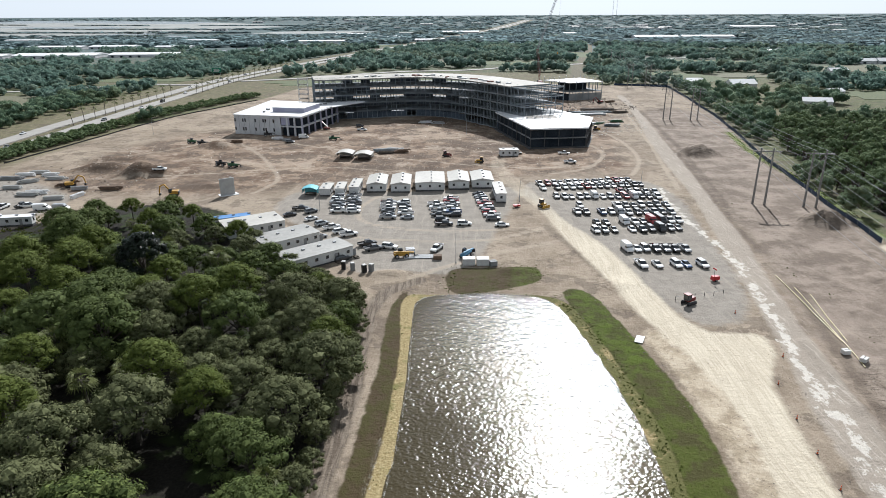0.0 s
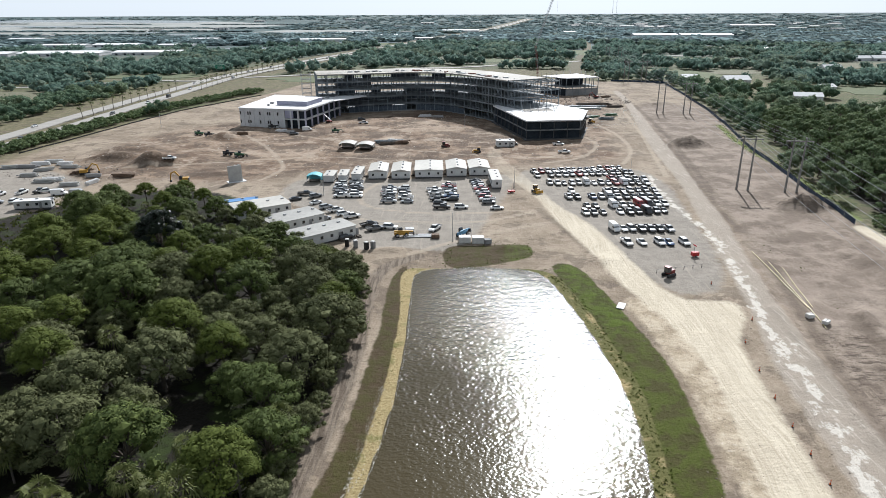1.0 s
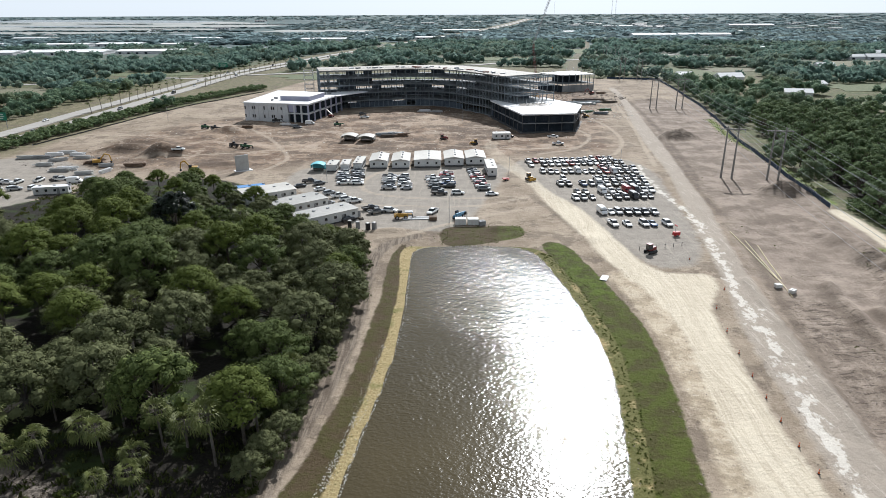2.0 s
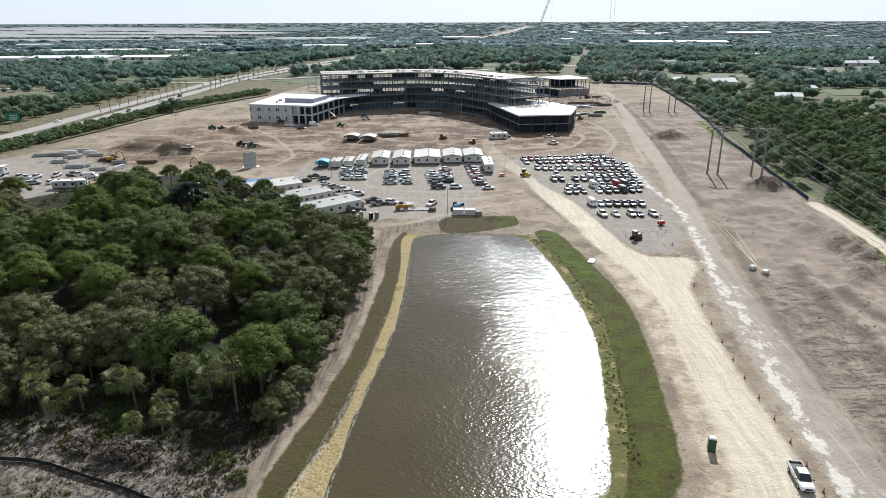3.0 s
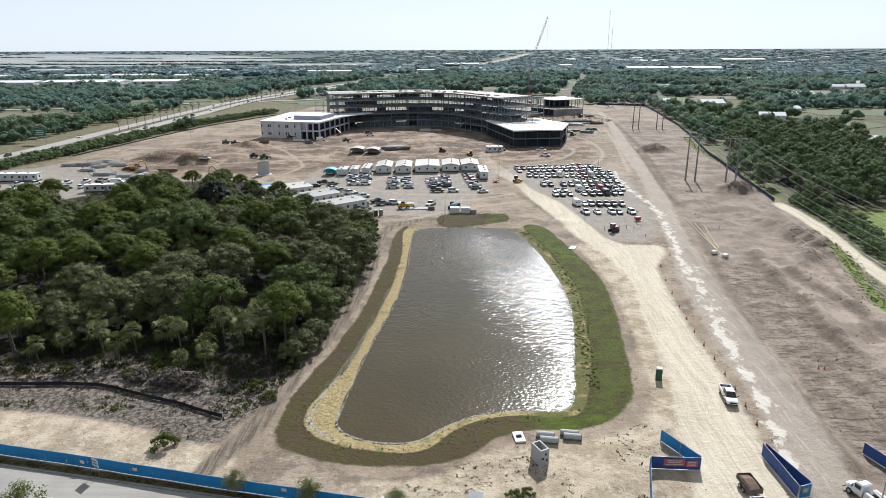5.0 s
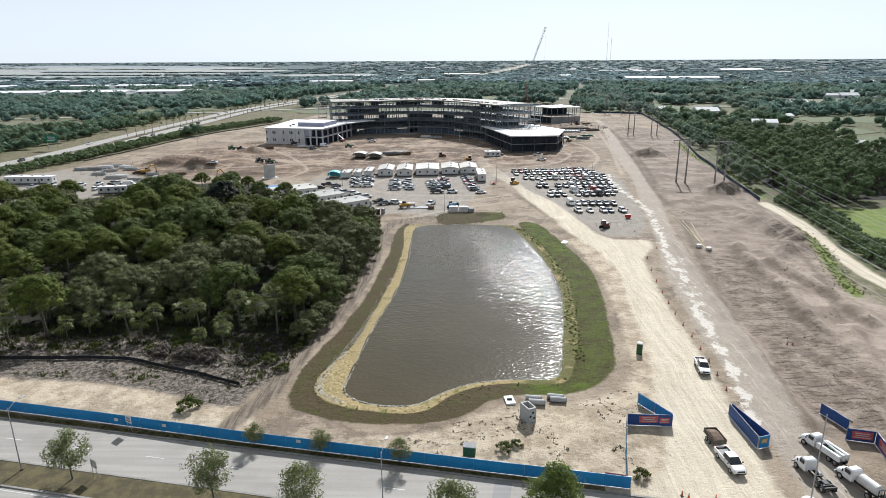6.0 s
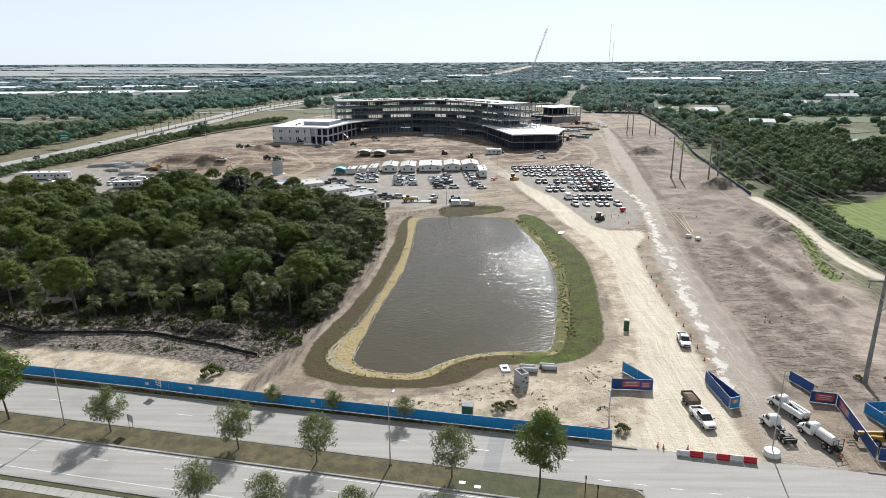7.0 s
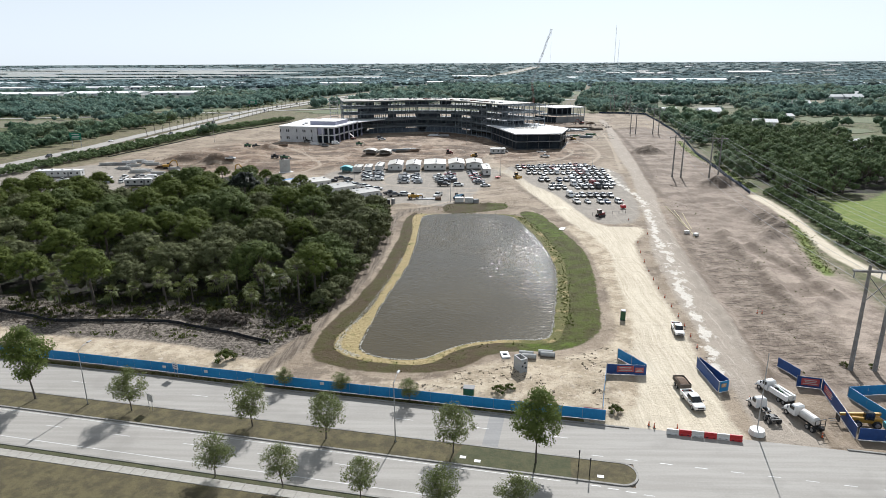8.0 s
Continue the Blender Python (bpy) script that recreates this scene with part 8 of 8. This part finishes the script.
for u, v in ((14.4, -2.2), (15.9, -3.8)):
    x, y = road(u, v)
    t = thing("signal_post", x, y, .1, 0, "slim black post at the end of the median", "post")
    part("post", Build().tube((0, 0, 0), (0, 0, 2.6), .07, n=8), M_BLACKMETAL, t)
    part("cap", Build().box(0, 0, 2.5, .2, .12, .5, 0, .02), M_BLACKMETAL, t)


def board_sign(x, y, turn, label, z=0.0):
    t = thing("road_sign", x, y, z, turn, label, "road sign")
    for k in (-.45, .45):
        part("leg", Build().tube((k, .05, 0), (k, .05, 2.6), .04, n=6), M_STEEL, t)
    part("board", Build().box(0, 0, 2.2, 1.5, .05, 1.3, 0, .02), M_PALEPLASTIC, t)
    for i in range(2):
        part("bar", Build().box(0, -.035, 1.95 + i * .45, 1.0, .012, .16), M_NAVY, t)


board_sign(*road(-57.8, 10.2), -30, "white board sign on two legs at the kerb")
board_sign(*road(-54.8, -1.0), 150, "white board sign standing on the median", .1)

# ---- machines and stores on the site ----
def excavator(x, y, turn, paint, label, reach=1.0):
    t = thing("excavator", x, y, gz(x, y), turn, label, "excavator", "site machines")
    for s in (-1.1, 1.1):
        part("track", Build().box(0, s, .45, 3.8, .55, .85, 0, .25), M_BLACKMETAL, t)
    part("house", Build().box(-.4, 0, 1.6, 3.2, 2.4, 1.2, 0, .15), paint, t)
    part("cab", Build().box(.8, .75, 2.2, 1.3, .95, 1.5, 0, .12), M_GLASS, t)
    part("counterweight", Build().box(-2.0, 0, 1.5, .6, 2.3, 1.0, 0, .2), M_BLACKMETAL, t)
    part("boom", Build().add(*plank((1.0, -.3, 1.9), (3.4 * reach, -.3, 4.6), .4, .5)).add(*plank((3.4 * reach, -.3, 4.6), (5.2 * reach, -.3, 3.9), .4, .45)), paint, t)
    part("stick", Build().add(*plank((5.1 * reach, -.3, 4.1), (5.7 * reach, -.3, 1.2), .3, .4)), paint, t)
    part("bucket", Build().box(5.5 * reach, -.3, .8, .9, 1.0, .8, 0, .2), M_BLACKMETAL, t)
    return t


def dozer(x, y, turn, paint, label, blade=True):
    t = thing("bulldozer", x, y, gz(x, y), turn, label, "bulldozer", "site machines")
    for s in (-.95, .95):
        part("track", Build().box(0, s, .5, 3.2, .55, .95, 0, .28), M_BLACKMETAL, t)
    part("body", Build().box(.5, 0, 1.25, 2.4, 1.2, 1.0, 0, .12), paint, t)
    part("cab", Build().box(-.6, 0, 2.0, 1.4, 1.4, 1.5, 0, .12), M_GLASS, t)
    part("cab_roof", Build().box(-.6, 0, 2.8, 1.6, 1.6, .14, 0, .05), paint, t)
    if blade:
        part("blade", Build().box(2.2, 0, .7, .25, 3.2, 1.1, 0, .06), paint, t)
        part("push_arm", Build().beam((0, -1.3, .5), (2.2, -1.3, .5), .16).beam((0, 1.3, .5), (2.2, 1.3, .5), .16), paint, t)
    return t


def loader(x, y, turn, paint, label):
    t = thing("telehandler", x, y, gz(x, y), turn, label, "loader", "site machines")
    part("body", Build().box(0, 0, 1.15, 4.4, 1.5, .9, 0, .12), paint, t)
    part("cab", Build().box(-.2, .55, 2.0, 1.4, .85, 1.3, 0, .12), M_GLASS, t)
    part("boom", Build().add(*plank((-2.2, -.3, 2.0), (3.6, -.3, 1.5), .4, .4)), paint, t)
    part("fork_carriage", Build().box(3.8, -.2, .9, .15, 1.2, 1.1).box(4.4, -.5, .4, 1.2, .12, .08).box(4.4, .2, .4, 1.2, .12, .08), M_BLACKMETAL, t)
    for sx in (-1.4, 1.4):
        for sy in (-.95, .95):
            wheel(t, sx, sy, .62, .42)
    return t


def boom_lift(x, y, turn, tip, label):
    t = thing("boom_lift", x, y, gz(x, y), turn, label, "boom lift", "site machines")
    part("base", Build().box(0, 0, .9, 3.4, 2.2, .8, 0, .1), M_CRANE, t)
    part("boom", Build().add(*plank((-1, 0, 1.6), tip, .45, .5)), M_PALEPLASTIC, t)
    part("basket", Build().box(tip[0], tip[1], tip[2] + .4, 1.0, 1.9, 1.1, 0, .04), M_STEEL, t)
    for sx in (-1.1, 1.1):
        for sy in (-1.1, 1.1):
            wheel(t, sx, sy, .5, .4)


boom_lift(-79, 484, 148, (13, 0, 10.5), "white boom lift reaching up to the wing roof")
excavator(-158, 350, 20, M_YELLOW, "yellow excavator in the western yard")
excavator(-110, 336, 190, M_YELLOW, "yellow excavator at the wood's far side", .9)
loader(67.0, 102.6, 172, M_YELLOW, "low yellow loader inside the plant yard")
excavator(60, 560, 60, M_YELLOW, "yellow excavator behind the pavilion")
excavator(108, 590, 200, M_CRANE, "red excavator near the further block")
dozer(-6, 406.5, 20, M_CRANE, "red-brown bulldozer on worked soil")
dozer(10, 392, 170, M_YELLOW, "yellow bulldozer beside the haul road")
dozer(29.6, 321.5, -60, M_YELLOW, "dusty yellow bulldozer on the haul road")
dozer(82, 480, 40, M_YELLOW, "yellow bulldozer by the material stacks")
loader(-69, 450.5, 5, M_GREEN, "green telehandler before the wing")
loader(-109.5, 387, -8, M_BLACKMETAL, "dark articulated machine on worked soil")
loader(-103, 384.5, -8, M_GREEN, "dark green machine on worked soil")
loader(-144, 441, -10, M_GREEN, "dark green machine near the highway hedge")
loader(-137, 437.5, -10, M_BLACKMETAL, "dark machine near the highway hedge")
loader(1.3, 272.3, 60, surface("machine_blue", (0.05, 0.16, 0.27), (0.08, 0.22, 0.34), 2, .5), "blue telehandler beside stacked crates")
loader(-17.3, 271.5, 15, M_YELLOW, "small dusty loader beside stacked pipes")
loader(-107, 457, 20, M_BLACKMETAL, "dark machine beside the white wing")
loader(62, 470, 80, M_GREEN, "green machine beside the pavilion")
dozer(54, 241, 30, M_CRANE, "small red roller at the end of the car park", False)
lt = thing("light_tower", 65.6, 255, gz(65.6, 255), 15, "red towed light tower on gravel", "light tower", "site machines")
part("case", Build().box(0, 0, .9, 2.0, 1.2, 1.1, 0, .08), M_RED, lt)
part("mast", Build().tube((-.4, 0, 1.4), (-.4, 0, 3.4), .08, n=6), M_STEEL, lt)
part("lamp_bar", Build().box(-.4, 0, 3.4, .2, 1.4, .35, 0, .05), M_RED, lt)
for s in (-.65, .65):
    wheel(lt, 0, s, .32, .2)
cage = thing("tool_trailer", 20.3, 321.5, gz(20.3, 321.5), 10, "small red tool trailer beside a sign post", "trailer")
part("bed", Build().box(0, 0, .7, 2.6, 1.4, .5, 0, .06), M_RED, cage)
part("sign_post", Build().tube((.8, 0, .9), (.8, 0, 4.2), .06, n=6), M_STEEL, cage)
for s in (-.75, .75):
    wheel(cage, 0, s, .32, .2)


def crate(x, y, sx, sy, sz, turn, material, label):
    t = thing("crate", x, y, gz(x, y), turn, label, "crate", "stored crates")
    part("box", Build().box(0, 0, sz / 2 + .1, sx, sy, sz, 0, .04), material, t)
    for k in (-.35, 0, .35):
        part("runner", Build().box(k * sx, 0, .06, .12, sy, .14), M_BARK, t)
    part("strap", Build().box(0, 0, sz + .11, sx * .9, .12, .03), M_BLACKMETAL, t)


crate(71.0, 101.6, 2.6, 1.6, 0.8, -8, M_TEAL, "teal covered pallet inside the plant yard")
crate(1.9, 266.6, 3.4, 2.4, 1.9, 2, M_PALEPLASTIC, "white crated unit beside the pond")
crate(5.8, 266.7, 3.4, 2.4, 1.9, 2, M_PALEPLASTIC, "second white crated unit beside the pond")
crate(8.6, 266, 2.0, 1.8, 1.4, 20, M_DARKCONC, "small grey covered pallet beside the crates")
crate(-6.9, 270.6, 2.4, 2.0, 1.1, 3, M_RUST, "brown loaded pallet standing on gravel")
crate(-15, 275.4, 2.6, 2.0, 1.3, 10, M_PANEL, "pale covered pallet beside stacked pipes")
crate(77.5, 217.2, 1.5, 1.2, 0.9, 10, M_PALEPLASTIC, "white covered pallet beside long pipes")
crate(79.4, 214.2, 1.6, 1.2, 0.8, 40, M_PALEPLASTIC, "white covered pallet beside long pipes")
for k in range(2):
    t = thing("pipe_bundle", -12.3, 271.2 + k * 1.6, gz(-12.3, 271.2), 2, "bundle of long white pipes on gravel", "pipes")
    for j in range(4):
        part("pipe", Build().tube((-4.2, j * .3 - .5, .2), (4.2, j * .3 - .5, .2), .14, n=8), M_WHITE, t)
for (x0, y0), (x1, y1) in (((82.8, 258.5), (79.6, 222)), ((83.6, 250), (78.4, 212)), ((85.4, 246), (80.6, 222))):
    z = max(gz(x0, y0), gz(x1, y1)) + .25
    t = thing("long_pipe", x0, y0, 0, 0, "long yellowish pipe laid out on dark soil", "pipe", "laid pipes")
    n = 8
    for j in range(n):
        b = Build()
        a = (x0 + (x1 - x0) * j / n, y0 + (y1 - y0) * j / n)
        c = (x0 + (x1 - x0) * (j + 1) / n, y0 + (y1 - y0) * (j + 1) / n)
        b.tube((a[0] - x0, a[1] - y0, gz(*a) + .2), (c[0] - x0, c[1] - y0, gz(*c) + .2), .10, n=8)
        part("length", b, M_PIPE, t)
brd = thing("white_board", 37.5, 223.4, gz(37.5, 223.4), -25, "white board lying on the bank's edge", "board")
part("sheet", Build().box(0, 0, .25, 1.7, 3.2, .12, 0, .02), M_WHITE, brd)
part("batten", Build().box(0, 0, .12, 1.5, .1, .14), M_BARK, brd)
# rope fence on posts
rope = thing("rope_fence", 51.5, 243, 0, 0, "sagging rope barrier on thin posts", "barrier")
rp = [(51.5 + i * 2.6, 243 + i * 0.75) for i in range(6)]
for i, (x, y) in enumerate(rp):
    part("post", Build().tube((x - 51.5, y - 243, gz(x, y)), (x - 51.5, y - 243, gz(x, y) + 1.2), .06, n=6), M_BLACKMETAL, rope)
    if i:
        a = rp[i - 1]
        part("rope", Build().beam((a[0] - 51.5, a[1] - 243, gz(*a) + 1.0), (x - 51.5, y - 243, gz(x, y) + 1.0), .04), M_DARKCONC, rope)
# mock-up wall
mock = thing("wall_mockup", -89.3, 337, gz(-89.3, 337), 35, "free-standing grey wall mock-up on bare soil", "wall sample")
part("panel", Build().box(0, 0, 3.4, 5.5, .5, 6.8, 0, .04), M_CONC, mock)
part("return_panel", Build().box(2.6, 2.0, 3.2, .4, 4, 6.4, 0, .04), M_DARKCONC, mock)
part("footing", Build().box(.4, .6, .15, 7, 4, .3), M_WHITE, mock)


def beam_stack(x, y, n, length, turn, material, label):
    t = thing("beam_stack", x, y, gz(x, y), turn, label, "stack of beams", "material stacks")
    rng = random.Random(int(x * 7 + y))
    for j in range(n):
        l = length * rng.uniform(.75, 1.0)
        z = .35 + (j % 3) * .5
        part("beam", Build().box(rng.uniform(-1, 1), (j // 3) * .9, z, l, .4, .4, rng.uniform(-1.5, 1.5)), material, t)
    part("bearer", Build().box(-length * .3, n * .13, .08, .2, n * .35, .16).box(length * .3, n * .13, .08, .2, n * .35, .16), M_BARK, t)


for x, y, n, l, turn, mt in ((92, 545, 9, 30, 3, M_PRIMER), (100, 556, 9, 26, 2, M_BARK), (88, 535, 9, 28, 4, M_STEEL), (86, 500, 8, 12, 10, M_GREEN), (94, 490, 8, 10, -5, M_PRIMER), (80, 495, 8, 11, 20, M_STEEL), (100, 505, 6, 9, 0, M_GREEN),
                             (76, 545, 8, 12, 30, M_RUST), (112, 545, 8, 12, 3, M_BARK), (60, 590, 8, 12, 30, M_RUST), (52, 570, 8, 12, 50, M_PRIMER), (70, 600, 8, 10, 10, M_RUST), (45, 560, 8, 9, 0, M_STEEL), (118, 600, 6, 9, 30, M_RUST),
                             (-38, 417, 10, 9, 5, M_PRIMER), (-32, 418.5, 9, 8, -10, M_STEEL), (-28, 415, 8, 8, 20, M_RUST), (-36, 413, 8, 8, 0, M_BARK), (-185, 372, 8, 8, 10, M_CONC), (-178, 368, 8, 7, 0, M_WHITE), (-172, 362, 8, 8, 5, M_CONC), (-190, 362, 8, 9, 0, M_DARKCONC),
                             (-166, 340, 8, 7, 0, M_WHITE), (-180, 346, 8, 8, 10, M_CONC), (-152, 345, 7, 6, 15, M_STEEL), (-198, 362, 8, 9, 15, M_CONC), (-188, 368, 8, 8, 5, M_WHITE), (-180, 357, 8, 8, 30, M_CONC), (-160, 352, 8, 8, 60, M_RUST), (-168, 337, 8, 9, 0, M_CONC), (-154, 331, 8, 8, 10, M_CONC), (-146, 335, 8, 7, 80, M_WHITE), (-140, 345, 8, 9, 0, M_RUST), (-20, 505, 7, 8, 10, M_WHITE), (-12, 503, 7, 8, 0, M_STEEL), (-100, 450, 6, 6, 0, M_WHITE), (-94, 446, 5, 5, 20, M_DARKCONC), (-120, 442, 6, 7, 0, M_RUST)):
    beam_stack(x, y, n, l, turn, mt, "loose stack of building materials on worked soil")

# ---- stones, tufts and clods: too many to count ----
def strewn(name, places, material, label, category):
    b = Build()
    rng = random.Random(len(places))
    base = [(0, 0, 1), (.9, 0, .3), (.28, .86, .3), (-.73, .53, .3), (-.73, -.53, .3), (.28, -.86, .3), (0, 0, -.5)]
    faces = [(0, 1, 2), (0, 2, 3), (0, 3, 4), (0, 4, 5), (0, 5, 1), (6, 2, 1), (6, 3, 2), (6, 4, 3), (6, 5, 4), (6, 1, 5)]
    for x, y, z, s in places:
        a = rng.uniform(0, 6.28)
        k = [(p[0] * rng.uniform(.7, 1.3), p[1] * rng.uniform(.7, 1.3), p[2] * rng.uniform(.5, .9)) for p in base]
        b.add([(x + s * (p[0] * math.cos(a) - p[1] * math.sin(a)), y + s * (p[0] * math.sin(a) + p[1] * math.cos(a)), z + s * p[2]) for p in k], faces)
    me = bpy.data.meshes.new(name)
    me.from_pydata(b.v, [], b.f)
    me.materials.append(material)
    return tagged(new(name, me), label, category, kind="stuff")


def along(pts, n, spread, seed, size, bias=0.0, keep=None):
    rng = np.random.RandomState(seed)
    i = rng.randint(0, len(pts), n)
    f = rng.uniform(0, 1, n)[:, None]
    p = pts[i] * (1 - f) + pts[(i + 1) % len(pts)] * f
    nrm = offset_line(pts, 1)[i] - pts[i]
    p = p + nrm * (bias + rng.normal(size=n) * spread)[:, None]
    z = ground_height(p[:, 0], p[:, 1])
    s = rng.uniform(size[0], size[1], n)
    return [(x, y, h, k) for (x, y), h, k in zip(p.tolist(), z.tolist(), s.tolist()) if keep is None or keep(x, y)]


def randoms(outline, n, seed, size):
    rng = np.random.RandomState(seed)
    lo, hi = outline.min(0), outline.max(0)
    x, y = rng.uniform(lo[0], hi[0], n), rng.uniform(lo[1], hi[1], n)
    ok = area_depth(x, y, outline) > 0.3
    x, y = x[ok], y[ok]
    z = ground_height(x, y)
    return list(zip(x.tolist(), y.tolist(), z.tolist(), rng.uniform(size[0], size[1], len(x)).tolist()))


M_STONE = surface("pale_limestone", (0.42, 0.40, 0.35), (0.62, 0.60, 0.54), 2, 0.9, where="Object")
M_CLOD = surface("dark_clods", (0.12, 0.096, 0.078), (0.24, 0.20, 0.168), 2, 0.95)
WESTBANK = smooth([(-13.6, 219), (-14.4, 190), (-16.6, 165), (-18.4, 150), (-20.7, 140), (-21.7, 132), (-20.4, 128), (-16, 125)], False)
strewn("shore_stones", along(POND, 2600, 0.16, 1, (.05, .13), -0.1) + along(WESTBANK[6:-1], 900, .35, 2, (.05, .14), 0), M_STONE, "pale limestone chips along the waterline", "stones")
strewn("soil_clods", along(LIME, 220, 0.8, 3, (.06, .2), -0.5, lambda x, y: 108 < y < 260) + along(HAUL, 260, 1.0, 4, (.05, .15), 0, lambda x, y: 110 < y < 300) + along(VERGE, 500, .8, 5, (.06, .2), 0, lambda x, y: x > 20 and y > 128)
       + randoms(DARK, 1300, 6, (.05, .2)) + randoms(smooth([(3, 122), (14, 126.5), (28, 128), (29, 118), (25, 106), (5, 110)]), 260, 7, (.04, .12)), M_CLOD, "dark clods and roots beside the tracks", "clods")


strewn("site_rubble", randoms(BROWN, 1200, 31, (.1, .35)) + randoms(smooth([(70, 560), (125, 560), (128, 620), (60, 640), (40, 580)]), 900, 32, (.3, .9)) + randoms(smooth([(-195, 350), (-140, 335), (-140, 380), (-190, 390)]), 500, 33, (.15, .5)), M_CLOD, "scattered dark rubble on worked soil", "rubble")
strewn("pale_rubble", randoms(BROWN, 900, 34, (.12, .4)) + randoms(smooth([(70, 470), (110, 470), (115, 560), (60, 560)]), 500, 35, (.2, .6)), M_STONE, "scattered pale rubble on worked soil", "rubble")


def tufts(name, places, leaf, label, blades=9, tall=0.6):
    rng = random.Random(len(places))
    b = Build()
    for x, y, z, s in places:
        for _ in range(blades):
            a, r = rng.uniform(0, 6.28), s * rng.uniform(.1, 1)
            px, py = x + math.cos(a) * r, y + math.sin(a) * r
            w, h = s * rng.uniform(.15, .32), s * tall * rng.uniform(.6, 1.6)
            t = rng.uniform(0, 6.28)
            dx, dy = math.cos(t) * w, math.sin(t) * w
            lx, ly = rng.uniform(-.5, .5) * h, rng.uniform(-.5, .5) * h
            b.add([(px - dx, py - dy, z - .05), (px + dx, py + dy, z - .05), (px + lx + dx * .5, py + ly + dy * .5, z + h), (px + lx - dx * .5, py + ly - dy * .5, z + h * .9)], [(0, 1, 2, 3)])
    me = bpy.data.meshes.new(name)
    me.from_pydata(b.v, [], b.f)
    me.materials.append(leaf)
    return tagged(new(name, me), label, "weeds", kind="stuff")


EASTBANK = smooth([(26.5, 140), (28.2, 155), (30.2, 170), (31.8, 189), (30.4, 210), (27.4, 230), (24, 243)], False)
tufts("bank_weeds", along(EASTBANK[:-1], 420, .8, 8, (.12, .3), 0) + along(SHORE, 260, .7, 9, (.1, .24)) + along(FARVERGE, 120, 1.0, 10, (.15, .3)), M_SHRUB, "yellow-green weeds along the pond bank")
tufts("verge_grass", randoms(VERGE, 9000, 11, (.08, .2)) + randoms(FARVERGE, 900, 12, (.1, .22)), leaf_material("verge_blades", (0.038, 0.044, 0.008), (0.078, 0.092, 0.015), (0.058, 0.060, 0.014), .8, .3), "short uneven grass on the pond verge", 4, .4)
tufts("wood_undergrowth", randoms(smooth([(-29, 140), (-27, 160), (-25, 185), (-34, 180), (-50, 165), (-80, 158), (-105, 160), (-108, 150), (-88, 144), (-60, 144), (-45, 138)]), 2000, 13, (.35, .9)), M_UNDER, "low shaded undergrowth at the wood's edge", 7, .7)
tufts("dead_stems", randoms(smooth([(-29, 137), (-32, 150), (-60, 150), (-105, 152), (-105, 142), (-88, 138), (-60, 138), (-45, 132), (-36, 129)]), 1500, 14, (.3, .8)), M_BRUSH, "grey dead stems on the cleared strip", 6, .35)
tufts("roadside_weeds", along(np.array([road(u, 10.3) for u in range(-120, 18, 3)])[:-1], 900, .35, 15, (.1, .28)) + along(GREENR2[:-1], 700, 1.6, 17, (.15, .4)) + along(GREENR[:-1], 700, 1.6, 18, (.2, .5)), M_SHRUB, "rough weeds beside kerb and path", 6, .5)
GATE_SAND = smooth([(0, 117), (9, 123), (24, 125.5), (33, 130), (35, 122), (28, 106), (10, 109), (-8, 112)])
tufts("sand_weeds", [q for q in randoms(GATE_SAND, 900, 51, (.15, .45)) if vnoise(q[0], q[1], 4.5, 14) > 0.55], M_BRUSH, "dark dry weeds on trampled sand", 7, .3)
tufts("spoil_weeds", [q for q in randoms(MAUVE, 2600, 52, (.2, .5)) if q[1] < 330 and vnoise(q[0], q[1], 9, 15) > 0.68], M_SHRUB, "thin green weeds on turned soil", 5, .4)
tufts("clearing_grass", randoms(CLEARING, 900, 53, (.4, 1.0)), M_SHRUB, "tall yellow-green weeds in the clearing", 6, .5)
tufts("wood_edge_weeds", [q for q in randoms(MULCH, 2600, 54, (.25, .7)) if vnoise(q[0], q[1], 6, 16) > 0.62], M_SHRUB, "patchy green weeds on the cleared strip", 6, .5)
tufts("strip_litter", randoms(MULCH, 1500, 55, (.2, .6)), M_BRUSH, "grey woody litter on the cleared strip", 5, .22)
